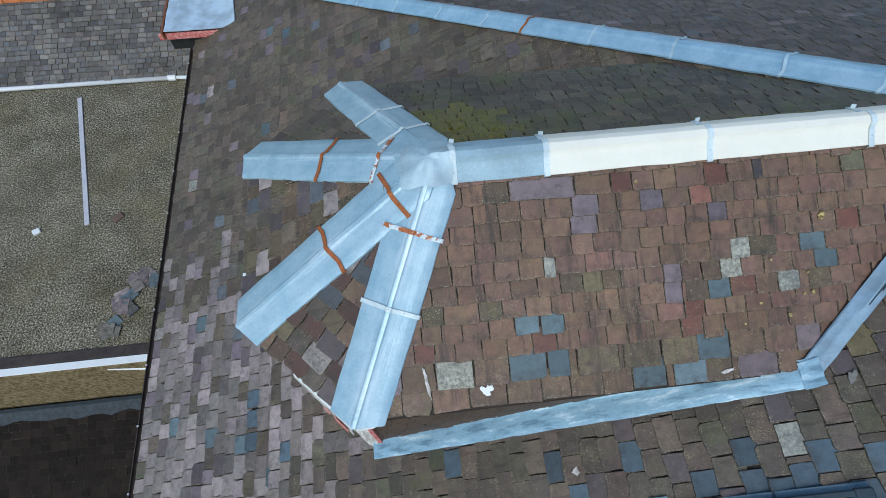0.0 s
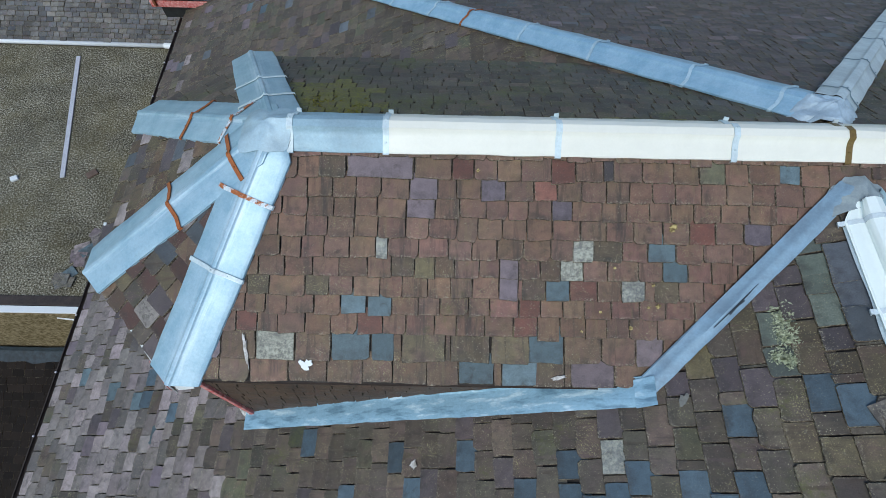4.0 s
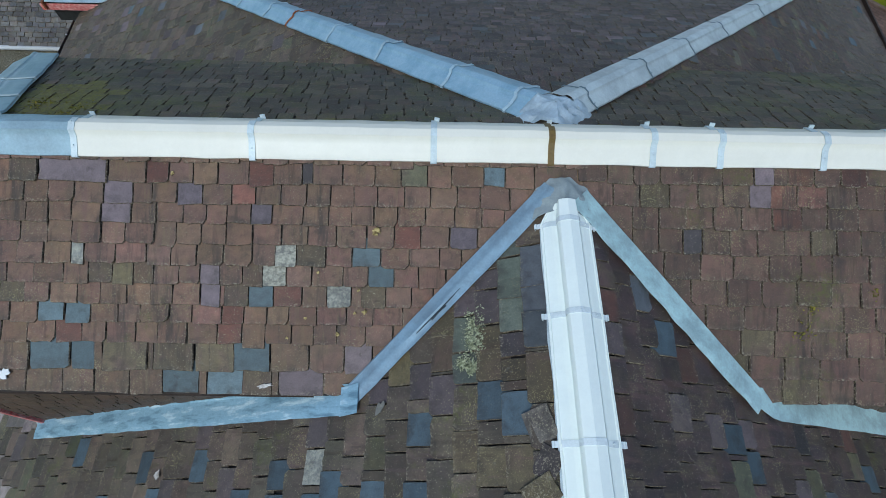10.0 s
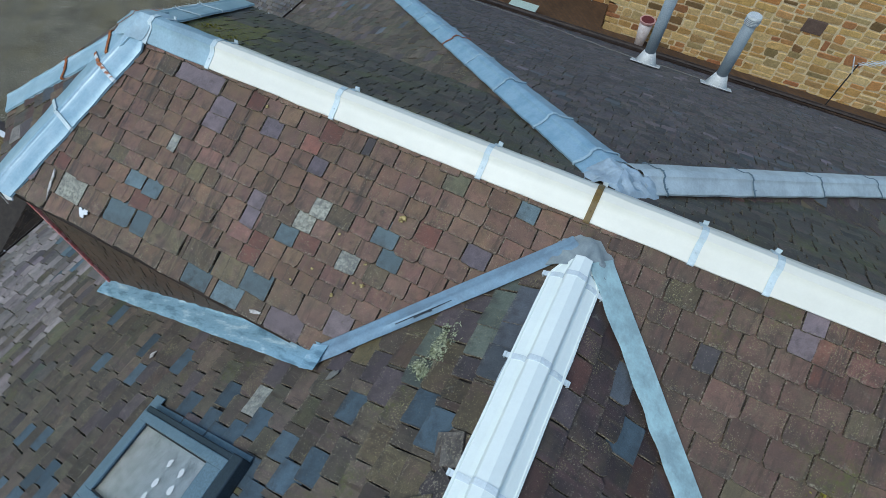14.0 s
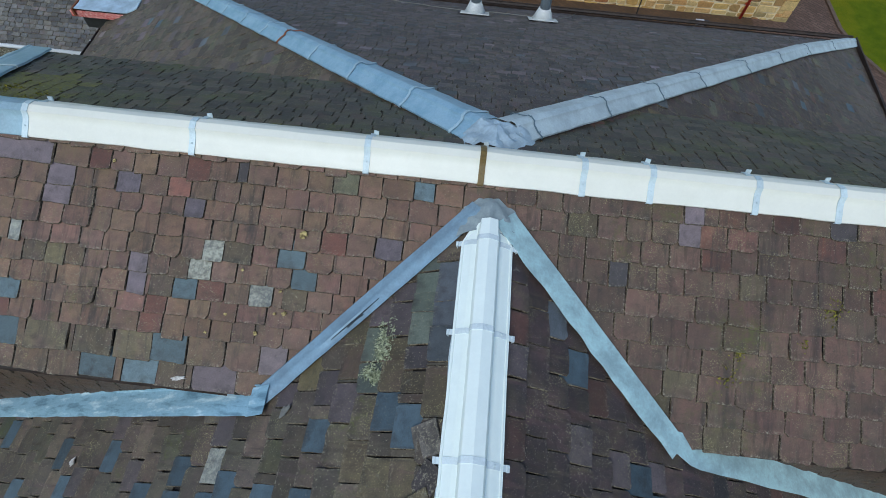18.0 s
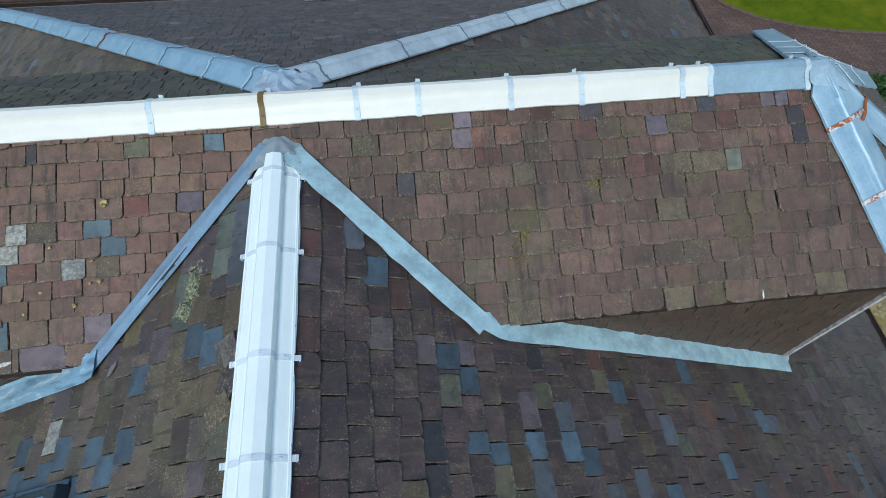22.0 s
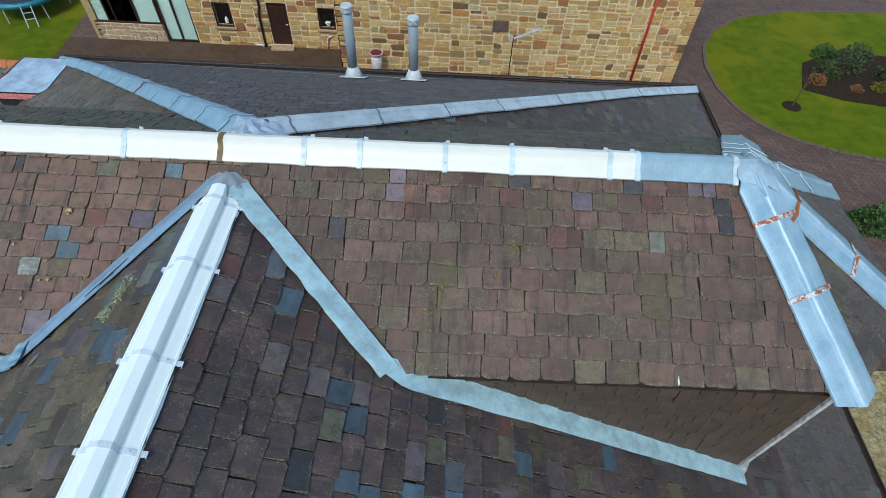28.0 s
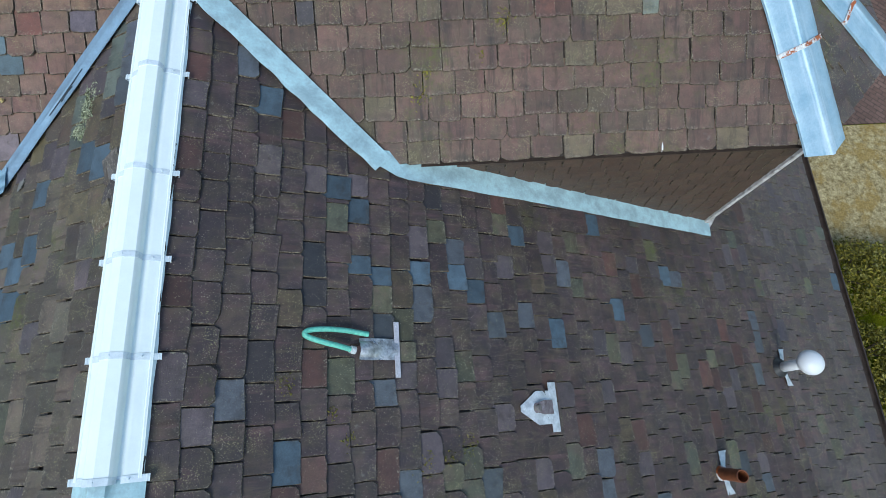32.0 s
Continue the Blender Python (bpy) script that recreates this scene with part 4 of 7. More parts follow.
# ---- hips at the back of the lower roof ----
for E, K, bands, m, lb in ((BL, HBL, (0.38, 1.26, 2.46, 3.56, 4.66, 5.40, 6.38, 7.42, 8.45, 10.0, 11.8, 13.3), M_BACKLEAD, "blue-grey lead hip cap with many straps"),
                           (BR, HBR, (0.44, 1.75, 3.07, 4.43, 6.40, 8.30, 10.4, 12.2), M_GREYLEAD, "pale grey lead hip cap with straps")):
    owner = thing("hip_capping", lb, "hip cap", kind="structure", group="back hip caps")
    l1, l2 = (K - LAP).length, (E - K).length
    spot = lambda d: LAP.lerp(K, d / l1) if d < l1 else K.lerp(E, (d - l1) / l2)
    edges = [0.2] + [b for b in bands if b < l1 + l2 - 0.3] + [l1 + l2 - 0.1]
    for i, (a, b) in enumerate(zip(edges, edges[1:])):
        axis = (spot(b) - spot(a)).normalized()
        down = lambda e: (e - e.dot(axis) * axis).normalized()
        side, back = down(V3(E.x, 0, -KS * abs(E.x))), down(V3(0, 1, -KB))
        up = V3(0, 0, 0.003 * (i % 2))
        capping("cap_piece", spot(a) + up, spot(b) + axis * 0.04 + up, side, back, 0.165 if m is M_GREYLEAD else 0.19, m, owner, seed=i * 2.2, rough=0.007, steps=8, roll=0.02, lift=0.095 + 0.015 * min(1, a / l1))
        if i:
            rust = m is M_BACKLEAD and abs(a - 4.66) < 0.1
            strap(spot(a), axis, side, back, 0.165 if m is M_GREYLEAD else 0.19, M_RUST if rust else M_BLUESTRAP if m is M_BACKLEAD else M_DARKSTRAP, owner, 0.034 if m is M_BACKLEAD else 0.018, roll=0.02, lift=0.108 + 0.015 * min(1, a / l1), bent=0.016, seed=a)
hub = thing("hub_flashing", "torn crumpled lead sheet over the back hip junction", "flashing", kind="structure")
rows = []
for i in range(8):
    r = 0.02 + 0.055 * i
    row = []
    for k in range(37):
        an = 2 * math.pi * k / 36
        q = V3(r * math.cos(an) * 0.95, HUBY + 0.02 + r * math.sin(an) * 0.55 * (1 + 0.3 * math.sin(an * 4)), 0)
        z = max(low_z(q.x, q.y), LZ - 0.25) + 0.11 - 0.03 * (i / 7)
        row.append(V3(q.x, q.y, z + 0.02 + wob(q, 0.05, 11, 2) + wob(q, 0.022, 26, 5)))
    rows.append(row)
sheet("lead_sheet", rows, M_PATCH, hub, crisp=True)


# ---- valleys and flashings where the raised part meets the lower roof ----
def band_strip(name, pts, offs, material, parent, label="", lift=0.055, rough=0.012, seed=0.0, n=30, ragged=0.02, begin=1.0):
    """A strip of sheet metal along pts; offs gives, across it, vectors from the line."""
    pts = [Vector(p) for p in pts]
    rows = []
    for i in range(n + 1):
        t = i / n
        x = t * (len(pts) - 1)
        k = min(int(x), len(pts) - 2)
        c = pts[k].lerp(pts[k + 1], x - k)
        row = []
        for j, o in enumerate(offs):
            o = Vector(o) * min(1.0, begin + t * 9)
            edge = 1.0 if j < len(offs) - 1 else 1.0 + wob(c, ragged * 8, 6, seed + j)
            p = c + V3(o.x * edge, o.y * edge, o.z * edge)
            p.z += lift + wob((t * (pts[-1] - pts[0]).length * 0.8, j * 0.55, 0), rough, 2.0, seed)
            row.append(p)
        rows.append(row)
    return sheet(name, rows, material, parent, label)


YW = YR - WA
apex = V3(0, YR - (ZR - LZ) / MS, LZ)
for s, sl, m1, m2, lb in ((-1, KS, M_VALLEY, M_WALLLEAD, "blue-grey lead valley and wall flashing, wavy and stained"), (1, KS, M_MINT, M_MINT, "pale green-grey sealed valley and wall flashing")):
    k = abs(sl)
    xe = (LZ - ZE) / k
    foot = V3(s * xe, YR - A, ZE)
    own = thing("valley_flashing", lb, "flashing", kind="structure", group="valley flashings")
    way = (foot - apex).xy.normalized()
    side = Vector((-way.y, way.x)) * (1 if way.x > 0 else -1)
    def across(o, rise=0.0):
        """A step of o metres square to the valley, up the main roof or down onto the lower one."""
        q = side * o
        return V3(q.x, q.y, (MS * q.y if o > 0 else -k * s * q.x) + rise)
    dn = across(-0.13 if s < 0 else -0.185)
    profile = [across(0.040), across(0.028, 0.014), across(0.0, 0.026), across(-0.03, 0.031), across(-0.06, 0.027), across(-0.088, 0.015), across(-0.112, 0.004), dn] if s < 0 else [across(0.035), across(0.015, 0.010), across(-0.05, 0.017), across(-0.11, 0.015), across(-0.165, 0.006), dn]
    band_strip("valley_sheet", [apex.lerp(foot, 0.10 if s > 0 else 0.07), foot], profile, m1, own, seed=s, lift=0.070 if s < 0 else 0.084, rough=0.008, n=44, ragged=0.012 if s > 0 else 0.006)
    if s < 0:
        for t0, t1, w in ((0.50, 0.58, 0.006), (0.57, 0.635, 0.022), (0.63, 0.70, 0.006)):
            e1, e2 = across(-0.078, 0.022), across(-0.078 - w, 0.021 - w * 0.3)
            band_strip("open_seam", [apex.lerp(foot, t0), apex.lerp(foot, t1)], [e1, e1.lerp(e2, 0.5), e2], M_DARKLEAD, own, "dark open seam", seed=3, rough=0.006, lift=0.074, ragged=0.015, n=24)
    xc = (WL - WC) if s < 0 else (WR + WC)
    over = 0.11 if s < 0 else 0.07
    outer = V3(xc + s * over, YW, LZ - k * (abs(xc) + over))
    start = V3(s * (xe - (0.02 if s < 0 else 0.03)), YW - (0.06 if s < 0 else 0.02), LZ - k * (xe - (0.02 if s < 0 else 0.03)))
    ww = 0.225 if s < 0 else 0.24
    band_strip("wall_flashing", [start, outer] if s < 0 else [start + V3(-0.10, -0.02, k * 0.10), start.lerp(outer, 0.33), start.lerp(outer, 0.67), outer], [(0, 0.012, 0.03 if s < 0 else 0.012), (0, -0.004, 0.010), (0, -0.08, 0), (0, -ww * 0.65, 0.006 if s < 0 else 0), (0, -ww, -0.012)], m2, own, seed=s * 2.5, rough=0.018 if s < 0 else 0.012, n=46, lift=0.088, ragged=0.005, begin=1.0 if s < 0 else 0.55)
    if s < 0:
        band_strip("corner_patch", [start + V3(s * 0.06, -0.11, -k * 0.06), start + V3(-s * 0.09, -0.09, k * 0.09)], [(0, 0.10, 0.02), (0, 0, 0.008), (0, -0.07, 0), (0, -0.13, -0.004)], m2, own, seed=s * 4, n=8, lift=0.098, ragged=0.004)
cover = thing("apex_flashing", "dull grey mortar and sheet over the valley apex", "flashing", kind="structure")
rows = []
for i in range(8):
    r = 0.06 + 0.032 * i
    row = []
    for k in range(27):
        an = math.pi * k / 22 - 0.36
        q = V3(r * math.cos(an) * 1.02, -0.47 + r * math.sin(an) * (1 + 0.05 * math.sin(k * 1.7)), 0)
        row.append(V3(q.x, q.y, max(low_z(q.x, q.y), main_z(q.x, q.y)) + 0.055 + 0.04 * math.sin(math.pi * i / 7) + wob(q, 0.022, 11, 3) + wob(q, 0.012, 30, 7)))
    rows.append(row)
sheet("mortar_sheet", rows, M_APEX, cover)

# ---- white mortar fillets at the foot of the front corner facets ----
for a, c, s in ((ring[0], ring[7], -1), (ring[1], ring[2], 1)):
    own = thing("mortar_fillet", "flaking white mortar fillet at the foot of the corner wall", "fillet", kind="structure", group="mortar fillets")
    out = V3(s * 0.7071, -0.7071, 0)
    rows = []
    for i in range(15):
        p = a.lerp(c, i / 14)
        row = []
        for k, (o, h) in enumerate(((0.004, 0.17), (0.03, 0.10), (0.09, 0.03), (0.14, 0.0))):
            q = p + out * (o + wob(p, 0.02, 9, k))
            row.append(V3(q.x, q.y, low_z(q.x, q.y) + 0.06 + h))
        rows.append(row)
    sheet("fillet", rows, M_DIRTYWHITE, own, thick=0.01)

# ---- painted boards under the left front corner of the eave ----
own = thing("corner_boards", "flaking white and red painted boards under the eave", "boards", kind="structure")
o45 = V3(-0.7071, -0.7071, 0)
run = lambda t, out, down: EL[1].lerp(EL[0], 0.48 + 0.52 * t) + o45 * (out - 0.035) + V3(0, 0, -down)
rows = [[run(t, 0.07, 0.015), run(t, 0.078 + 0.02 * t, 0.02), run(t, 0.086 + 0.02 * t, 0.05)] for t in (i / 12 for i in range(13))]
sheet("white_board", rows, M_PVC, own, "white painted board", 0.012)
rows = [[run(t, 0.086 + 0.02 * t, 0.05), run(t, 0.095 + 0.03 * t, 0.09 + 0.17 * t + wob((t, 0, 0), 0.03, 9))] for t in (i / 12 for i in range(13))]
sheet("grey_board", rows, M_DIRTYWHITE, own, "weathered grey board", 0.012)
for t0, t1, d0, d1 in ((0.55, 0.66, 0.06, 0.11), (0.72, 0.95, 0.07, 0.20)):
    rows = [[run(t, 0.100 + 0.025 * t, d0), run(t, 0.108 + 0.032 * t, d1 + wob((t, 3, 0), 0.02, 12))] for t in (t0 + (t1 - t0) * i / 5 for i in range(6))]
    sheet("red_patch", rows, M_REDPAINT, own, "patch of red paint", 0.004)
e0 = EL[0]
rows = [[e0 + V3(x, -0.03, -0.05), e0 + V3(x, -0.05, -0.09 - 0.08 * (1 - k / 3))] for k, x in enumerate((-0.02, 0.05, 0.10, 0.15))]
sheet("white_board", rows, M_PVC, own, "white painted board", 0.012)

# ---- corner boards of the raised walls ----
for cx, s in ((WL - WC, -1), (WR + WC, 1)):
    ob = part("corner_board", box(0.05, 0.07, ZE + 4.2, pose(cx + s * 0.015, YW - 0.02, (ZE - 4.2) / 2), 0.006), M_DIRTYWHITE if s > 0 else M_REDPAINT, None)
    ob.name = "corner_trim"
    tagged(ob, "flaking white painted corner board of the slate-hung wall" if s > 0 else "flaking red and white corner board of the slate-hung wall", "trim", kind="structure")

# ---- more materials ----
def felt_mat():
    """Grey mineral felt: bright and dark grains, with broad mossy and worn patches."""
    m, n, l, b = mat("mossy_felt", 0.95)
    pos = n.new("ShaderNodeNewGeometry").outputs["Position"]
    g = noise_node(n, l, pos, 27, 4, 0.8)
    c = ramp_node(n, l, g, [(0.38, (0.008, 0.008, 0.006)), (0.47, (0.115, 0.100, 0.066)), (0.54, (0.24, 0.215, 0.155)), (0.64, (0.62, 0.58, 0.48))])
    c = mixc(n, l, ramp_node(n, l, noise_node(n, l, pos, 0.7, 5, 0.7), [(0.46, grey(0)), (0.62, grey(0.4))]), c, (0.135, 0.110, 0.050))
    c = mixc(n, l, 1.0, c, ramp_node(n, l, noise_node(n, l, pos, 1.3, 5, 0.7), [(0.30, grey(0.6)), (0.65, grey(1.2))]), "MULTIPLY")
    l.new(c, b.inputs["Base Color"])
    b.inputs["Specular IOR Level"].default_value = 0.1
    bump(n, l, b, g, 0.6, 0.02)
    return m


M_FELT = felt_mat()
M_HARL = mottled("brown_harling", (0.13, 0.095, 0.045), (0.30, 0.235, 0.14), 14, 0.95, 0.9, 0.02, spread=0.09)
M_ORANGE = mottled("orange_ridge_tile", (0.42, 0.13, 0.04), (0.58, 0.20, 0.07), 9, 0.8)
M_ALU = mottled("lilac_grey_metal", (0.52, 0.50, 0.53), (0.64, 0.62, 0.65), 5, 0.45, 0.1, metal=0.1)
M_STONE = pieces_mat("sandstone", [(0.17, 0.115, 0.045), (0.42, 0.17, 0.07), (0.58, 0.37, 0.12), (0.68, 0.48, 0.20), (0.48, 0.28, 0.09), (0.72, 0.54, 0.26), (0.60, 0.36, 0.11), (0.38, 0.23, 0.09), (0.66, 0.46, 0.20), (0.54, 0.25, 0.08), (0.70, 0.52, 0.24), (0.26, 0.19, 0.08)], 0.9, 0.8, 22)
M_MORTAR = mottled("pale_mortar", (0.70, 0.56, 0.34), (0.82, 0.69, 0.46), 12, 0.95)
M_ASHLAR = pieces_mat("pinkish_sandstone", [(0.46, 0.31, 0.19), (0.52, 0.37, 0.23), (0.42, 0.28, 0.17), (0.55, 0.41, 0.27)], 0.9, 0.4, 30)
M_DARKWOOD = mottled("dark_brown_joinery", (0.030, 0.012, 0.008), (0.055, 0.022, 0.014), 8, 0.45)
M_BLIND = mottled("pale_green_blind", (0.46, 0.60, 0.56), (0.54, 0.68, 0.63), 2, 0.7, 0.1)
M_DARKROOM = mottled("dim_room", (0.012, 0.010, 0.010), (0.03, 0.026, 0.024), 3, 0.6)
M_REDPIPE = mottled("red_pipe_paint", (0.50, 0.035, 0.02), (0.60, 0.06, 0.035), 6, 0.45, 0.1)
M_BLACK = mottled("black_paint", (0.012, 0.012, 0.012), (0.03, 0.03, 0.03), 8, 0.5)
M_FLUE = mottled("grey_enamelled_flue", (0.24, 0.29, 0.32), (0.31, 0.36, 0.39), 3, 0.6, 0.1, metal=0.0)
M_ZINC = mottled("bright_zinc", (0.56, 0.58, 0.57), (0.74, 0.75, 0.73), 5, 0.5, 0.2, metal=0.1)
M_CLAY = mottled("brown_clay", (0.15, 0.045, 0.015), (0.26, 0.085, 0.03), 12, 0.6)
M_HOSE = mottled("mint_green_hose", (0.14, 0.52, 0.38), (0.22, 0.62, 0.47), 20, 0.4, 0.1)
M_SILVER = metal_mat("wrinkled_silver_tape", (0.68, 0.68, 0.68), 0.28, 0.75, 0.6, 14, wrinkle=1.0, dark=(0.05, 0.05, 0.05))
M_BRIGHT = metal_mat("bright_lead_strip", (0.74, 0.77, 0.78), 0.4, 0.2, 0.5, 12, wrinkle=0.6, dark=(0.25, 0.27, 0.28))
M_SKYFRAME = mottled("grey_blue_aluminium", (0.150, 0.225, 0.275), (0.185, 0.265, 0.315), 4, 0.42, 0.05, metal=0.2)
M_SADSTAIN = mottled("brown_stained_lead", (0.11, 0.07, 0.07), (0.30, 0.26, 0.27), 22, 0.5)
M_SADPLUG = mottled("dull_brown_plug", (0.12, 0.10, 0.09), (0.20, 0.18, 0.16), 20, 0.7)
M_POT = mottled("white_glazed_pot", (0.55, 0.45, 0.42), (0.75, 0.70, 0.68), 6, 0.5)
M_CABLE = mottled("grey_cable", (0.16, 0.155, 0.14), (0.24, 0.23, 0.20), 9, 0.6)
M_SOIL = mottled("dark_soil", (0.028, 0.018, 0.010), (0.055, 0.036, 0.022), 5, 0.95, 0.8, 0.05)
M_GRAVEL = mottled("beige_gravel", (0.17, 0.125, 0.05), (0.56, 0.46, 0.25), 8, 0.95, 1.0, 0.05, c3=(0.32, 0.22, 0.07), fine=17)
M_KERB = mottled("grey_kerb", (0.12, 0.078, 0.058), (0.17, 0.115, 0.09), 6, 0.9)


def grass_mat(name, a, b2, c3):
    return mottled(name, a, b2, 1.6, 0.95, 0.9, 0.06, c3=c3, fine=24)


M_LAWN = grass_mat("lawn_grass", (0.075, 0.118, 0.003), (0.150, 0.180, 0.006), (0.19, 0.19, 0.008))


def paver_mat(name, c1, c2):
    m, n, l, b = mat(name, 0.85)
    pos = n.new("ShaderNodeNewGeometry").outputs["Position"]
    mp = n.new("ShaderNodeMapping")
    mp.inputs["Rotation"].default_value = (0, 0, radians(45))
    l.new(pos, mp.inputs["Vector"])
    br = n.new("ShaderNodeTexBrick")
    br.inputs["Scale"].default_value, br.inputs["Brick Width"].default_value, br.inputs["Row Height"].default_value = 1.0, 0.30, 0.15
    br.inputs["Mortar Size"].default_value, br.inputs["Mortar"].default_value = 0.012, (0.070, 0.044, 0.033, 1)
    br.inputs["Color1"].default_value, br.inputs["Color2"].default_value = c1, c2
    l.new(mp.outputs["Vector"], br.inputs["Vector"])
    a = noise_node(n, l, pos, 0.7, 5)
    c = mixc(n, l, 0.6, br.outputs["Color"], ramp_node(n, l, a, [(0.3, grey(0.55)), (0.7, grey(1.25))]), "MULTIPLY")
    c = mixc(n, l, 0.5, c, ramp_node(n, l, noise_node(n, l, pos, 12, 4), [(0.3, grey(0.6)), (0.7, grey(1.3))]), "MULTIPLY")
    l.new(c, b.inputs["Base Color"])
    bump(n, l, b, br.outputs["Fac"], -0.4, 0.01)
    return m


M_PAVER = paver_mat("brown_block_paving", (0.125, 0.072, 0.052, 1), (0.175, 0.105, 0.078, 1))
M_PAVER_DARK = paver_mat("dark_brown_paving", (0.084, 0.046, 0.022, 1), (0.118, 0.066, 0.032, 1))


def leaf_mat(name, cols):
    return pieces_mat(name, cols, 0.6, 0.1)


M_BUSH = leaf_mat("yellow_green_leaves", [(0.075, 0.075, 0.006), (0.17, 0.155, 0.012), (0.27, 0.225, 0.022), (0.11, 0.105, 0.009)])
M_HEDGE = leaf_mat("green_leaves", [(0.03, 0.075, 0.010), (0.06, 0.13, 0.02), (0.08, 0.16, 0.03)])
M_SHRUB = leaf_mat("dark_shrub_leaves", [(0.03, 0.06, 0.012), (0.06, 0.09, 0.02), (0.10, 0.12, 0.03), (0.04, 0.05, 0.02)])
M_REDSHRUB = leaf_mat("reddish_shrub_leaves", [(0.20, 0.06, 0.03), (0.28, 0.12, 0.03), (0.18, 0.12, 0.03)])
M_BARK = mottled("bark", (0.06, 0.045, 0.03), (0.11, 0.085, 0.06), 20)
m_, n_, l_, b_ = mat("window_glass", 0.03)
b_.inputs["Base Color"].default_value, b_.inputs["IOR"].default_value, b_.inputs["Transmission Weight"].default_value = (0.86, 0.9, 0.9, 1), 1.5, 1.0
M_GLASS = m_

# ---- gutters ----
def gutter(name, p, q, out, label, bolts=True, big=1.0):
    """A half-round iron gutter along the eave with brackets."""
    p, q, out = Vector(p), Vector(q), Vector(out).normalized()
    own = thing(name, label, "gutter", kind="structure")
    ax = (q - p).normalized()
    prof = [(0.055 + 0.062 * math.cos(a), -0.02 + 0.062 * math.sin(a)) for a in (math.pi * (1 + k / 8) for k in range(9))]
    inner = [(0.055 + 0.054 * math.cos(a), -0.02 + 0.054 * math.sin(a)) for a in (math.pi * (2 - k / 8) for k in range(9))]
    loop = prof + [(0.125, -0.012), (0.112, -0.012)] + inner
    n = 12
    verts, faces = [], []
    for i in range(n + 1):
        c = p.lerp(q, i / n)
        verts += [c + out * (x * big + 0.02) + V3(0, 0, y * big) for x, y in loop]
    k = len(loop)
    for i in range(n):
        faces += [(i * k + j, i * k + (j + 1) % k, (i + 1) * k + (j + 1) % k, (i + 1) * k + j) for j in range(k)]
    mesh_ob("channel", verts, faces, M_GUTTER, own)
    length = (q - p).length
    if bolts:
        d = 0.5
        while d < length:
            part("bracket", box(0.03, 0.03, 0.03, Matrix.Translation(p + ax * d + out * 0.14 + V3(0, 0, -0.015)), 0.006), M_ALU, own)
            d += 1.0
    sgn = box(length, 0.03, 0.16, Matrix.Translation((p + q) / 2 + out * 0.0 + V3(0, 0, -0.12)) @ Matrix.Rotation(math.atan2(ax.y, ax.x), 4, "Z"))
    part("fascia_board", sgn, M_GUTTER, own)


gutter("gutter_left", V3(XL, 7.8, ZL), V3(XL, -9, ZL), (-1, 0, 0), "dark iron gutter with pale bolts along the eave")
rdir = (BR - FR).normalized()
gutter("gutter_right", FR + rdir * 6, BR, (rdir.y, -rdir.x, 0), "dark brown iron gutter with algae stains", big=1.4, bolts=False)
gutter("gutter_back", BR + V3(0, 0, 0.13), BL + V3(0, 0, 0.13), (0, 1, 0), "dark brown gutter along the back eave", big=1.0, bolts=False)

# outer walls of the building under the lower eaves
for nm, a, b in (("wall_outer_left", BL, FL), ("wall_outer_back", BR, BL), ("wall_outer_right", FR, BR), ("wall_outer_front", FL, FR)):
    a2, b2 = V3(a.x * 0.965, a.y * 0.97, 0), V3(b.x * 0.965, b.y * 0.97, 0)
    deck(nm, (V3(a2.x, a2.y, -15), V3(b2.x, b2.y, -15), V3(b2.x, b2.y, b.z - 0.1), V3(a2.x, a2.y, a.z - 0.1)), "brown harled outer wall under the eave", 0.3, "wall", M_HARL)

# lead-covered box at the back corner
corner = thing("corner_box", "lead-covered corner box with flaking red fascia", "roof box", kind="structure")
rows = []
for i in range(9):
    y = 7.86 + (9.55 - 7.86) * i / 8
    rows.append([V3(x, y, max(-4.93, low_z(x, y) + 0.07) + wob((x, y, 0), 0.02, 4, 1)) for x in [-10.12 + (1.42 + 0.22 * (1 - i / 8)) * j / 10 for j in range(11)]])
sheet("lead_sheet", rows, M_PATCH, corner, "pale blue dented lead sheet", 0.02)
part("front_fascia", box(1.35, 0.04, 0.16, pose(-9.62, 7.90, -5.10), 0.008), M_REDPAINT, corner, "flaking red and white paint")
# black strip painted as the dark of the open gap over the fascia
part("gap_shade_strip", box(1.25, 0.03, 0.1, pose(-9.55, 7.98, -5.0), 0.004), M_BLACK, corner)
part("side_board", box(0.05, 1.8, 0.20, pose(-10.16, 8.72, -5.02), 0.006), M_CLAY, corner, "dark brown side board")
part("infill", box(0.9, 1.5, 0.5, pose(-9.7, 8.75, -5.3)), M_BLACK, corner)

# ---- skylight in the left slope ----
U_, N_ = V3(1, 0, KS).normalized(), V3(-KS, 0, 1).normalized()
SB = Matrix((U_, V3(0, 1, 0), N_)).transposed().to_4x4()
SB[0][3], SB[1][3], SB[2][3] = -2.25, -3.13, LZ - KS * 2.25
sky_l = thing("skylight", "grey-blue aluminium roof window with a spotted pane", "skylight")
sky_l.matrix_world = SB
def sbox(sx, sy, sz, x, y, z, bev=0.008):
    return box(sx, sy, sz, pose(x, y, z), bev)
LW, LL = 0.88, 1.52
# darker than M_SKYFRAME, for the +y side of the frame and the hood
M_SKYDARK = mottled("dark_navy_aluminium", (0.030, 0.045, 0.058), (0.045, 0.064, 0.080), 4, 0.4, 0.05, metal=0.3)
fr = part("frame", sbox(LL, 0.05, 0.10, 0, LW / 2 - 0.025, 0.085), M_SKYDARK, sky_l)
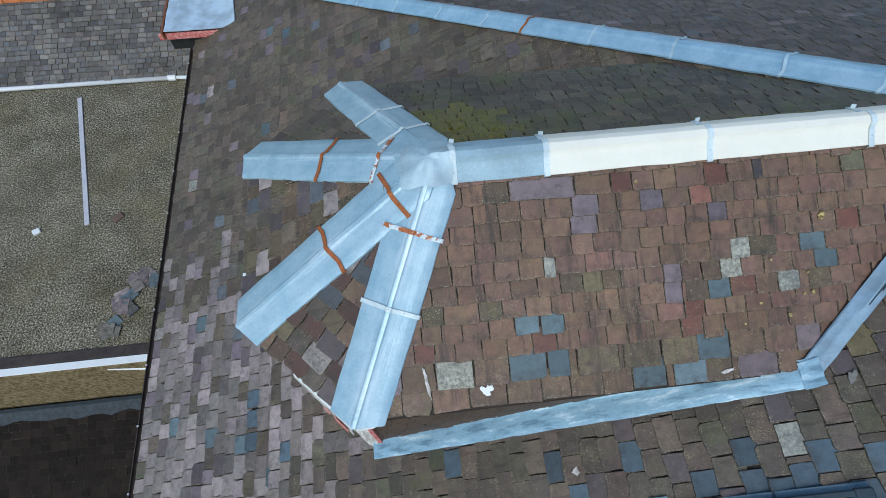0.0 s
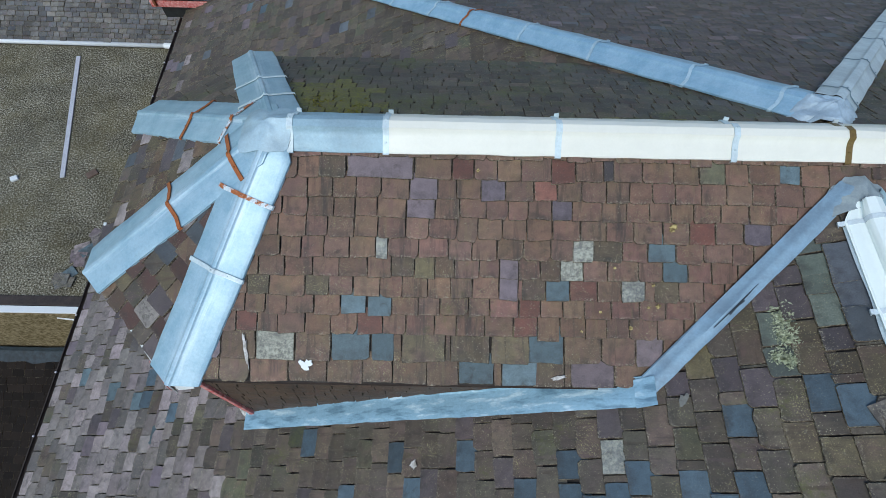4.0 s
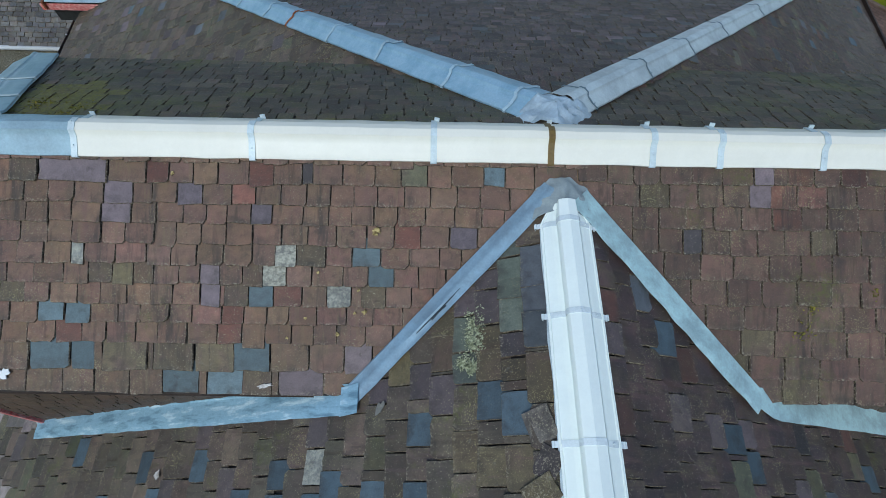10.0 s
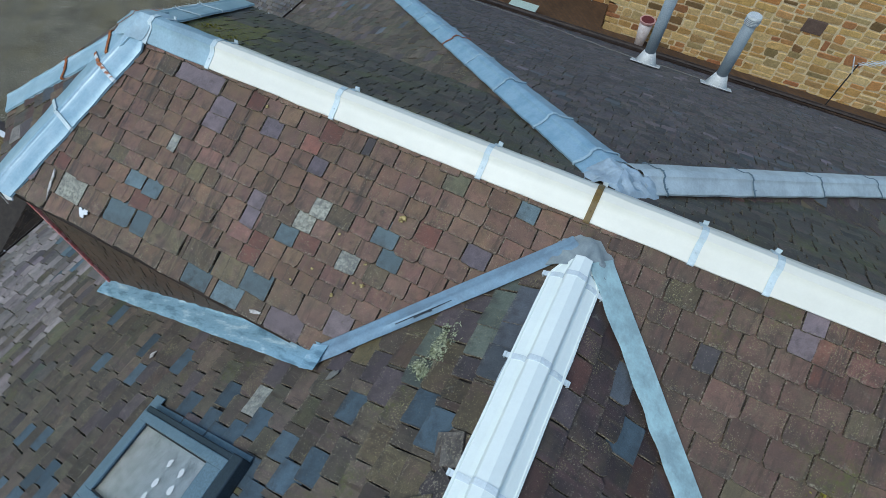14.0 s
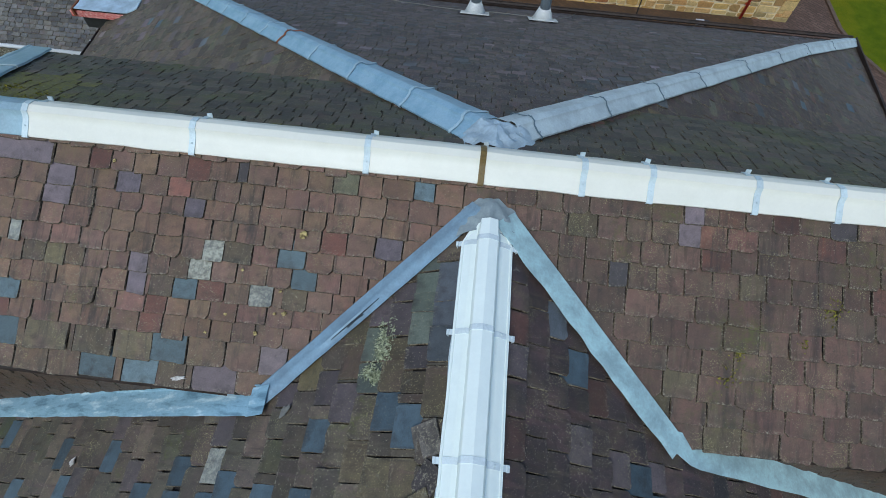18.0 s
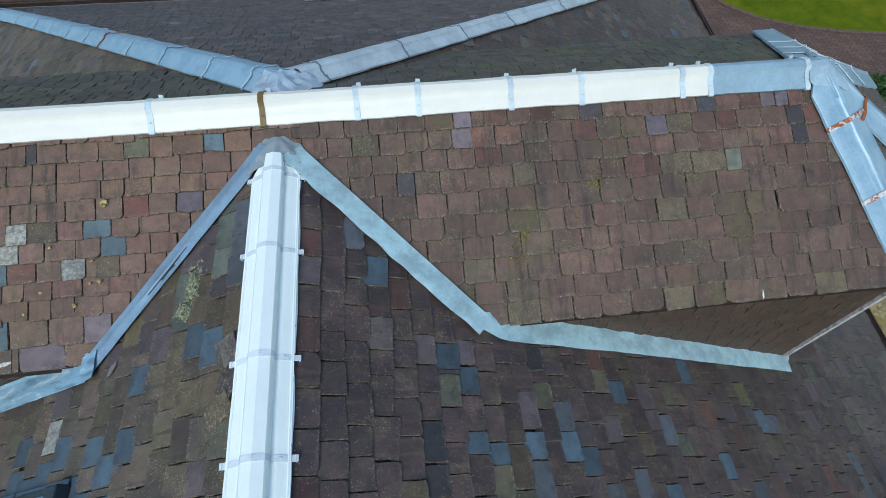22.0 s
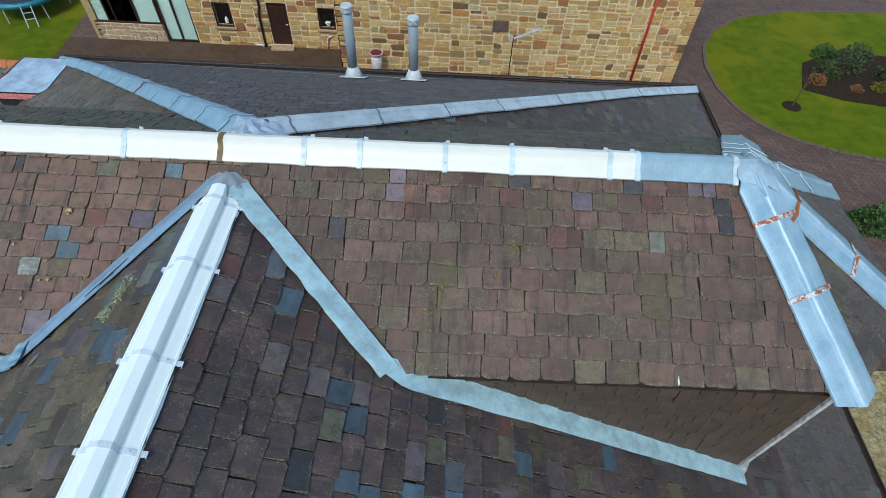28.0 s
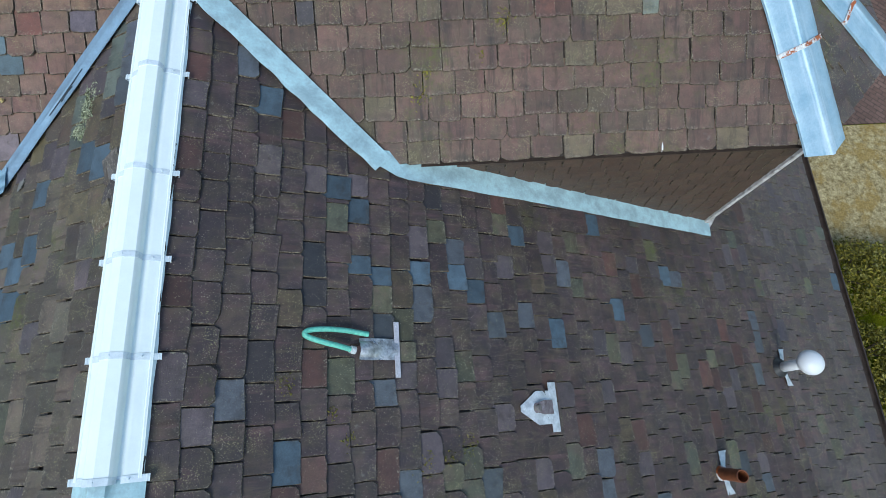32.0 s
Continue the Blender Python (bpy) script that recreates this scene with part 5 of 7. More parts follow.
part("frame", sbox(LL, 0.05, 0.10, 0, -LW / 2 + 0.025, 0.085), M_SKYFRAME, sky_l)
part("frame", sbox(0.05, LW - 0.1, 0.10, -LL / 2 + 0.025, 0, 0.085), M_SKYFRAME, sky_l)
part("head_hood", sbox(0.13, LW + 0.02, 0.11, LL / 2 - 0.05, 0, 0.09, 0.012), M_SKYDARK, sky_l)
for y in (-1, 1):
    part("sash_rail", sbox(LL - 0.16, 0.085, 0.03, -0.03, y * (LW / 2 - 0.092), 0.132, 0.01), M_SKYFRAME, sky_l)
    part("gasket", sbox(LL - 0.30, 0.012, 0.012, -0.03, y * (LW / 2 - 0.142), 0.132, 0.003), M_BLACK, sky_l)
for x, w in ((-LL / 2 + 0.1, 0.11), (LL / 2 - 0.22, 0.20)):
    part("sash_rail", sbox(w, LW - 0.26, 0.03, x, 0, 0.13, 0.008), M_SKYFRAME, sky_l)
pane = part("pane", sbox(LL - 0.40, LW - 0.27, 0.012, -0.075, 0, 0.120, 0.0), M_GLASS, sky_l, "clear pane with chipped white spots")
# the pane's sky reflection is painted into the pale colour of this sheet
part("blind", sbox(LL - 0.40, LW - 0.27, 0.01, -0.075, 0, 0.085, 0.0), mottled("sky_reflection_blind", (0.56, 0.55, 0.58), (0.66, 0.64, 0.66), 1.2, 0.8, 0.05, fine=9), sky_l, "blind behind the pane, coloured lilac-grey like reflected sky")
rr = random.Random(7)
for x, y in ((0.05, 0.16), (0.25, 0.15), (0.05, 0.0), (0.27, 0.02), (0.04, -0.12), (0.24, -0.12), (0.06, -0.24)):
    bm = bmesh.new()
    bmesh.ops.create_circle(bm, cap_ends=True, segments=9, radius=0.038)
    for v in bm.verts:
        v.co = V3(x + v.co.x * rr.uniform(0.55, 0.95), y + v.co.y * rr.uniform(0.75, 1.2), 0.1285)
    ex = bmesh.ops.extrude_face_region(bm, geom=bm.faces[:])
    bmesh.ops.translate(bm, vec=(0, 0, 0.002), verts=[v for v in ex["geom"] if isinstance(v, bmesh.types.BMVert)])
    part("white_spot", bm, M_PVC, pane)
for y in (-1, 1):
    part("side_flashing", sbox(LL + 0.04, 0.06, 0.014, -0.02, y * (LW / 2 + 0.02), 0.052, 0.004), M_SKYFRAME, sky_l)
part("apron_flashing", sbox(0.16, LW + 0.22, 0.014, -LL / 2 - 0.07, 0, 0.050, 0.004), M_SKYFRAME, sky_l)

# ---- pipes and vents on the right slope ----
UR, NR = V3(1, 0, -KS).normalized(), V3(KS, 0, 1).normalized()


def on_right(x, y, lift=0.0):
    m = Matrix((UR, V3(0, 1, 0), NR)).transposed().to_4x4()
    p = V3(x, y, low_z(x, y)) + NR * lift
    m[0][3], m[1][3], m[2][3] = p
    return m


def tee_flashing(owner, w=0.06, l=0.46, x=0.0):
    rows = [[V3(x + (w * 0.5 + 0.035 * abs(k / 8 - 1) ** 2) * e + 0.05 * abs(k / 8 - 1) ** 2, l * 0.5 * (k / 8 - 1), 0.060 + wob((x + e, k * 0.3, 0), 0.008, 5)) for e in (-1, -0.3, 0.4, 1)] for k in range(17)]
    sheet("flashing", rows, M_BRIGHT, owner, "bright wrinkled flashing strip", 0.006, True)


vent = thing("white_vent_pipe", "white plastic vent pipe with a round cowl on slates", "vent pipe")
vent.matrix_world = on_right(6.80, -3.64)
tip_dir = (on_right(0, 0).to_3x3().inverted() @ V3(0.0, 0.0, 1)).normalized()
pp = [tip_dir * d for d in (0.02, 0.3, 0.60)]
part("pipe", tube(pp, 0.066, 20), M_PVC, vent, smooth=True)
cw = tip_dir * 0.66
bm = bmesh.new()
bmesh.ops.create_uvsphere(bm, u_segments=24, v_segments=14, radius=0.16, matrix=Matrix.Translation(cw) @ tip_dir.to_track_quat("Z", "Y").to_matrix().to_4x4() @ Matrix.Diagonal((1, 1, 0.8, 1)))
part("cowl", bm, M_PVC, vent, "round white cowl", smooth=True)
part("collar", tube([tip_dir * 0.0 + V3(-0.03, 0, 0.02), tip_dir * 0.05 + V3(-0.03, 0, 0.02), tip_dir * 0.13], [0.14, 0.125, 0.068], 18), M_BLACK, vent, "black rubber collar")
tee_flashing(vent, 0.06, 0.50, 0.06)

clay = thing("brown_pipe", "open brown clay pipe stub with lead collar", "pipe")
clay.matrix_world = on_right(5.19, -4.79)
td = (on_right(0, 0).to_3x3().inverted() @ V3(0.02, 0, 1)).normalized()
part("pipe", tube([td * 0.02, td * 0.26, td * 0.46], 0.066, 20, hollow=0.010), M_CLAY, clay, smooth=False)
part("collar", tube([td * 0.0, td * 0.10], [0.10, 0.066], 16), M_RUSTY, clay, "rust-stained pale collar")
tee_flashing(clay, 0.07, 0.46, 0.02)

sad = thing("lead_saddle", "pointed silver lead saddle over a roof hole", "flashing")
sad.matrix_world = on_right(2.94, -3.965) @ Matrix.Diagonal((1.3, 1.25, 1, 1))
rows = []
for i in range(9):
    x = -0.17 + 0.30 * i / 8
    w = 0.02 + 0.10 * min(1, i / 4)
    rows.append([V3(x, w * (j / 4 - 1), 0.060 + 0.035 * math.exp(-((x - 0.0) / 0.07) ** 2 - ((j / 4 - 1) / 0.5) ** 2) + wob((x, j, 0), 0.006, 9, 2)) for j in range(9)])
sheet("saddle", rows, M_BRIGHT, sad, crisp=True)
rows = [[V3(-0.06 + 0.18 * i / 7, (0.028 + 0.022 * min(1, i / 3)) * (j / 3 - 1), 0.072 + 0.030 * math.exp(-((-0.06 + 0.18 * i / 7) / 0.07) ** 2) + wob((i * 0.3, j, 0), 0.005, 5, 6)) for j in range(7)] for i in range(8)]
sheet("stained_patch", rows, M_SADSTAIN, sad, "brown stained middle", 0.004)
part("strip", box(0.07, 0.36, 0.012, pose(0.14, 0, 0.056), 0.003), M_BRIGHT, sad)
part("plug", tube([(-0.03, 0, 0.07), (-0.02, 0, 0.105)], [0.040, 0.026], 12), M_SADPLUG, sad, "dull grey plug")

hv = thing("taped_vent", "silver-taped vent slate with a strip flashing", "vent")
hv.matrix_world = on_right(1.53, -3.44)
rows = []
for i in range(8):
    x = -0.15 + 0.33 * i / 7
    rows.append([V3(x, 0.085 * (j / 4 - 1), 0.058 + 0.045 * max(0, 1 - ((j / 4 - 1) / 0.75) ** 2) * (0.5 + 0.5 * math.sin(i * 0.8 + 0.6)) + wob((x * 3, j, 0), 0.012, 6, 4)) for j in range(9)])
sheet("tape", rows, M_SILVER, hv)
part("strip", box(0.045, 0.45, 0.012, pose(0.18, 0.0, 0.056), 0.003), M_ALU, hv, "white strip")
hose = thing("hose", "short mint green hose bent over the slates", "hose")
pts = []
hm = on_right(1.44, -3.50)
for x, y, z in ((-0.12, 0.045, 0.10), (-0.22, 0.07, 0.11), (-0.36, 0.105, 0.10), (-0.46, 0.14, 0.085), (-0.49, 0.168, 0.08), (-0.45, 0.195, 0.08), (-0.33, 0.205, 0.085), (-0.18, 0.198, 0.09), (-0.04, 0.18, 0.085), (0.02, 0.172, 0.085)):
    pts.append(hm @ V3(x, y, z))
fine = []
for i in range(len(pts) - 1):
    p0, p1, p2, p3 = pts[max(i - 1, 0)], pts[i], pts[i + 1], pts[min(i + 2, len(pts) - 1)]
    for k in range(5):
        t = k / 5
        fine.append(0.5 * ((2 * p1) + (p2 - p0) * t + (2 * p0 - 5 * p1 + 4 * p2 - p3) * t * t + (3 * p1 - p0 - 3 * p2 + p3) * t ** 3))
fine.append(pts[-1])
part("hose_tube", tube(fine, 0.021, 12, hollow=0.005), M_HOSE, hose, smooth=True)
part("clamp", tube([hm @ V3(-0.10, 0.04, 0.10), hm @ V3(-0.14, 0.05, 0.105)], 0.03, 12), M_ZINC, hose, "wire clamp")

# ---- flues on the back slope ----
def flue(x, y, top, group="flues"):
    z = LZ - KB * (y - HUBY)
    own = thing("flue_pipe", "tall grey flue pipe with a zinc cone on the back slope", "flue pipe", group=group, at=(x, y, z))
    h = top - z
    p = part("pipe", tube([(0, 0, 0.1), (0, 0, h - 0.16)], 0.118, 24), M_FLUE, own, smooth=True)
    part("joint_ring", tube([(0, 0, h * 0.5), (0, 0, h * 0.5 + 0.03)], 0.124, 24), M_FLUE, p)
    c = part("cap", tube([(0, 0, h - 0.17), (0, 0, h - 0.16), (0, 0, h - 0.03), (0, 0, h)], [0.126, 0.142, 0.142, 0.126], 24), M_ZINC, own, "slotted pale cap", smooth=False)
    for k in range(4):
        part("slot_ring", tube([(0, 0, h - 0.145 + k * 0.03), (0, 0, h - 0.135 + k * 0.03)], 0.146, 24), M_FLUE, c)
    part("cone", tube([(0, 0, -0.02), (0, 0, 0.36)], [0.27, 0.122], 24), M_ZINC, own, smooth=True)
    m = Matrix.Rotation(-math.atan(KB), 4, "X")
    part("base_plate", box(0.66, 0.58, 0.014, Matrix.Translation((0, 0, 0.055)) @ m, 0.003), M_ZINC, own)


flue(-0.40, 8.2, -2.36)
flue(1.16, 8.2, -2.58)
cable = thing("cable", "thin grey cable lying along the back slope", "cable")
cp = [(-9.2, 9.6), (-6.5, 9.55), (-4.0, 9.35), (-2.6, 9.0), (-1.5, 8.55), (-0.7, 8.35), (0.1, 8.45), (0.8, 8.4), (1.5, 8.35), (1.75, 8.7), (2.1, 9.5), (2.2, 10.0)]
fine = []
for (x1, y1), (x2, y2) in zip(cp, cp[1:]):
    for k in range(5):
        x, y = x1 + (x2 - x1) * k / 5, y1 + (y2 - y1) * k / 5
        fine.append(V3(x, y, LZ - KB * (y - HUBY) + 0.07 + wob((x, y, 0), 0.02, 3)))
part("cable_run", tube(fine, 0.008, 6), M_CABLE, cable)

aerial = thing("tv_aerial", "dark mast with a small silver aerial at the back eave", "aerial", at=(3.85, 10.33, -5.45))
part("mast", tube([(0, 0, 0), (0, 0, 1.35)], 0.016, 8), M_BLACK, aerial)
arr = part("boom", tube([(-0.05, 0.0, 1.3), (0.75, 0.15, 1.62)], 0.012, 8), M_ZINC, aerial)
for k in range(9):
    c = V3(-0.05, 0, 1.3).lerp(V3(0.75, 0.15, 1.62), 0.2 + k * 0.095)
    part("element", tube([c - V3(-0.09, 0.16, -0.09), c + V3(-0.09, 0.16, -0.09)], 0.010, 6), M_ZINC, arr)
part("reflector", box(0.02, 0.28, 0.26, pose(-0.08, 0, 1.3, 0, -25, 0), 0.004), M_ZINC, aerial)
bracket = thing("eave_bracket", "grey metal bracket on the back gutter", "bracket", at=(5.55, 10.3, -5.35))
part("plate", box(0.22, 0.18, 0.12, pose(0, 0, 0.03), 0.01), M_ALU, bracket)
part("plate", box(0.10, 0.05, 0.16, pose(0.16, 0, 0.04), 0.006), M_BLACK, bracket)

# ---- flat-roofed annex beside the left eave ----
FZ = -7.15
annex = deck("roof_flat_annex", (V3(-24, 1.15, FZ), V3(-9.3, 1.10, FZ), V3(-9.3, 8.75, FZ), V3(-24, 8.9, FZ)), "flat felt roof grown with grey-green moss", 0.25, "flat roof", M_FELT)
part("roof_edge", box(14.6, 0.22, 0.05, pose(-16.6, 1.20, FZ + 0.02), 0.012), M_GUTTER, annex, "dark felt edge")
fas = thing("fascia_annex", "white plastic fascia board under the felt edge", "fascia", kind="structure")
part("board", box(14.6, 0.03, 0.55, pose(-16.6, 1.055, FZ - 0.245), 0.008), M_PVC, fas)
part("bead", box(14.6, 0.15, 0.04, pose(-16.6, 1.00, FZ + 0.03), 0.008), M_PVC, fas)
deck("wall_annex", (V3(-24, 0.98, -14), V3(-9.3, 0.95, -14), V3(-9.3, 0.95, FZ - 0.2), V3(-24, 0.98, FZ - 0.2)), "brown rough-cast annex wall in shade", 0.25, "wall", M_HARL)
dp = thing("downpipe", "white plastic downpipe elbow under the fascia", "pipe", at=(0, 0, 0))
part("pipe", tube([(-11.6, 1.0, FZ - 0.35), (-10.6, 0.98, FZ - 0.65), (-10.45, 0.9, FZ - 0.75), (-10.4, 0.9, FZ - 1.0)], 0.06, 12), M_PVC, dp, smooth=True)
part("bracket", box(0.26, 0.18, 0.24, pose(-10.42, 0.92, FZ - 0.78), 0.02), M_PVC, dp)
low_lead = thing("flashing_annex", "torn dark blue lead flashing at the foot of the wall", "flashing", kind="structure")
rows = []
for i in range(60):
    x = -22 + 12.6 * i / 59
    rows.append([V3(x, 0.90, -9.75 + 0.10 + wob((x, 0, 0), 0.05, 2)), V3(x, 0.86, -9.85), V3(x, 0.74, -9.95), V3(x, 0.62 + wob((x, 1, 0), 0.14, 7), -10.0)])
sheet("lead_sheet", rows, M_DARKLEAD, low_lead)
low_l = deck("roof_low_annex", (V3(-24, -6.5, -13.6), V3(-9.3, -6.5, -13.6), V3(-9.3, 0.95, -9.95), V3(-24, 0.95, -9.95)), "dark brown slate lean-to roof in shade", 0.15)

strip = thing("metal_strip", "long pale lilac metal strip lying on the moss", "metal strip", at=(0, 0, 0))
part("strip", box(0.11, 4.05, 0.03, pose(-12.87, 6.30, FZ + 0.02, 0, 0, 13), 0.006), M_ALU, strip)
blk = thing("broken_block", "small pale broken block on the mossy felt", "debris", at=(-13.52, 4.26, FZ))
part("block", box(0.16, 0.13, 0.07, pose(0, 0, 0.03, 3, 4, 30), 0.015), M_PVC, blk)
stone = thing("flat_stone", "flat brown stone on the mossy felt", "debris", at=(-11.75, 4.45, FZ))
part("stone", box(0.26, 0.17, 0.05, pose(0, 0, 0.02, 2, 0, 40), 0.02), M_KERB, stone)
rr = random.Random(21)
for i in range(16):
    t = rr.random()
    x, y = -10.75 - 0.85 * t + rr.uniform(-0.2, 0.2), 2.85 - 1.35 * t ** 1.3 + rr.uniform(-0.18, 0.18)
    sl = thing("loose_slate", "fallen grey-purple slate heaped on the mossy felt", "slate", group="fallen slates", at=(x, y, FZ + 0.012 + 0.012 * (i // 4)))
    ve, fa, ri = slate_solid([(a * 0.24, b * 0.34 - 0.17) for a, b in OUTLINES[i % 12]], lambda a, b, h: V3(a, b, h), 0.012, 0.0, 0.0)
    ob = mesh_ob("slate_body", ve, fa, [S_PINK, S_BLUE, S_LILAC, M_NEIGH][i % 4], sl)
    ob.matrix_basis = pose(0, 0, 0, rr.uniform(-7, 7), rr.uniform(-7, 7), rr.uniform(0, 360))

# white gutter and the neighbouring slate roof behind the annex
wg = thing("gutter_white", "white plastic gutter between flat roof and slates", "gutter", kind="structure")
part("channel", tube([(-24, 8.80, FZ + 0.10), (-10.9, 8.66, FZ + 0.10)], 0.06, 14), M_PVC, wg, smooth=True)
part("union", tube([(-11.05, 8.66, FZ + 0.10), (-10.85, 8.66, FZ + 0.10)], 0.08, 16), M_PVC, wg)
part("outlet_pipe", tube([(-10.85, 8.66, FZ + 0.10), (-9.8, 8.50, FZ + 0.16)], 0.05, 14), M_PVC, wg, smooth=True)
NBR = (V3(-24, 8.80, FZ + 0.12), V3(-9.9, 8.70, FZ + 0.12), V3(-9.9, 10.75, -5.95), V3(-24, 10.85, -5.95))
neigh = deck("roof_neighbour", NBR, "grey stone-slate roof with square courses", 0.15)
deck("roof_neighbour_back", (V3(-9.9, 12.7, FZ), V3(-24, 12.7, FZ), V3(-24, 10.85, -5.95), V3(-9.9, 10.75, -5.95)), "grey slate roof behind the orange ridge", 0.15, material=M_NEIGH)
deck("wall_neighbour", (V3(-9.95, 8.9, -14), V3(-9.95, 12.6, -14), V3(-9.95, 12.6, FZ), V3(-9.95, 10.75, -6.0), V3(-9.95, 8.9, FZ)), "plain gable end of the neighbouring roof", 0.2, "wall", M_HARL)
nr = thing("ridge_tiles", "orange clay ridge tiles along the neighbouring roof", "ridge tiles", kind="structure")
x = -24.0
while x < -10.2:
    rows = [[V3(xx, 10.8 + 0.16 * math.cos(a), -5.98 + 0.17 * math.sin(a)) for a in (math.pi * (k / 8) for k in range(9))] for xx in (x, x + 0.2, x + 0.43)]
    sheet("ridge_tile", rows, M_ORANGE, nr, thick=0.02)
    x += 0.45

# ---- ground ----
def slab(name, pts, z, thick, material, label, category, parent=None):
    bm = bmesh.new()
    f = bm.faces.new([bm.verts.new((x, y, z)) for x, y in pts])
    if f.normal.z < 0:
        f.normal_flip()
    ex = bmesh.ops.extrude_face_region(bm, geom=[f])
    bmesh.ops.translate(bm, vec=(0, 0, -thick), verts=[v for v in ex["geom"] if isinstance(v, bmesh.types.BMVert)])
    ob = part(name, bm, material, parent)
    return tagged(ob, label, category, kind="structure")


gv, gf = [], []
gx = [-900, -300, -60, -24, -9.3, 10.5, 30, 60, 300, 900]
gy = [-900, -300, -60, -9, -2.0, 1.2, 3.0, 12, 30, 60, 300, 900]
for y in gy:
    for x in gx:
        gv.append((x, y, GROUND - 0.05 - (4.5 if x < -9 and y < 1.5 else 0)))
for j in range(len(gy) - 1):
    for i in range(len(gx) - 1):
        k = j * len(gx) + i
        gf.append((k, k + 1, k + 1 + len(gx), k + len(gx)))
tagged(mesh_ob("ground", gv, gf, M_LAWN), "grass-covered ground reaching the horizon", "ground", kind="structure")
LAWN = [(30, 12.3), (24, 12.6), (19.94, 13.14), (18.2, 13.6), (16.57, 14.37), (15.5, 15.4), (14.95, 16.5), (14.6, 18.0), (14.6, 20.0), (15.1, 22.0), (16.06, 23.6), (18.0, 25.3), (21, 26.3), (30, 27)]
slab("pavement", [(-16.2, 9.0), (60, 9.0), (60, 40), (-18.3, 40), (-17.25, 23.9), (-16.5, 19.1)], GROUND, 0.05, M_PAVER, "brown block-paved drive in herringbone", "paving")
slab("pavement_court", [(-16.3, 10.4), (11.0, 10.4), (11.0, 18.2), (-2.95, 18.2), (-2.95, 20.0), (-16.6, 20.0), (-16.5, 19.1)], GROUND + 0.006, 0.05, M_PAVER_DARK, "darker brown block paving along the stone house", "paving")
slab("pavement_side", [(9.4, 3.6), (60, 3.6), (60, 9.0), (9.4, 9.0)], GROUND - 0.004, 0.05, M_PAVER, "brown block-paved drive beside the building", "paving")
slab("lawn", LAWN, GROUND + 0.05, 0.1, M_LAWN, "mown yellow-green lawn inside the drive", "lawn")
kerb = thing("kerb", "row of brown kerb blocks round the lawn", "kerb", kind="structure")
for (x1, y1), (x2, y2) in zip(LAWN, LAWN[1:]):
    d = math.hypot(x2 - x1, y2 - y1)
    n = max(1, int(d / 0.42))
    for k in range(n):
        t = (k + 0.5) / n
        part("kerb_block", box(d / n - 0.015, 0.16, 0.14, pose(x1 + (x2 - x1) * t, y1 + (y2 - y1) * t, GROUND + 0.01, 0, 0, math.degrees(math.atan2(y2 - y1, x2 - x1))), 0.01, 1), M_KERB, kerb)
slab("planting_bed", [(18.6, 18.2), (20.2, 17.4), (22.2, 17.0), (24.5, 17.6), (26, 19.5), (25, 21.5), (22, 22), (19.6, 20.6)], GROUND + 0.075, 0.05, M_SOIL, "bed of dark soil with shrubs", "flower bed")
slab("gravel_strip", [(9.3, -1.0), (17.5, -0.2), (17.5, 3.55), (9.3, 3.55)], GROUND + 0.004, 0.06, M_GRAVEL, "beige gravel strip beside the building", "gravel")


def leaves(n, shape, size, seed):
    """Loose leaves: bent quads scattered by shape(rr), which gives a place."""
    rr = random.Random(seed)
    v, f = [], []
    for _ in range(n):
        c = shape(rr)
        a = V3(rr.gauss(0, 1), rr.gauss(0, 1), rr.gauss(0, 0.6)).normalized()
        b = a.cross(V3(rr.gauss(0, 1), rr.gauss(0, 1), rr.gauss(0, 1))).normalized()
        s = size * rr.uniform(0.6, 1.3)
        k = len(v)
        v += [c - a * s, c + b * s * 0.45, c + a * s, c - b * s * 0.45]
        f.append((k, k + 1, k + 2, k + 3))
    return v, f


def bush(x, y, rx, ry, h, n, material, label, seed, size=0.07, category="shrub", name="shrub", group=""):
    own = thing(name, label, category, group=group, at=(x, y, GROUND))
    def shape(rr):
        while True:
            q = V3(rr.uniform(-1, 1), rr.uniform(-1, 1), rr.uniform(0, 1))
            r = q.length
            lim = 0.80 + 0.28 * noise.noise(V3(q.x * 2.4 + seed, q.y * 2.4, q.z * 2.4))
            if lim * 0.62 < r < lim and noise.noise(V3(q.x * 6, q.y * 6 + seed, q.z * 6)) > -0.28:
                return V3(q.x * rx, q.y * ry, q.z * h)
    v, f = leaves(n, shape, size, seed)
    mesh_ob("foliage", v, f, material, own)
    rr = random.Random(seed)
    for k in range(4):
        e = V3(rr.uniform(-0.5, 0.5) * rx, rr.uniform(-0.5, 0.5) * ry, h * rr.uniform(0.5, 0.75))
        part("stem", tube([(0, 0, 0), e * 0.5 + V3(0, 0, 0.05), e], [0.04, 0.028, 0.012], 6), M_BARK, own)


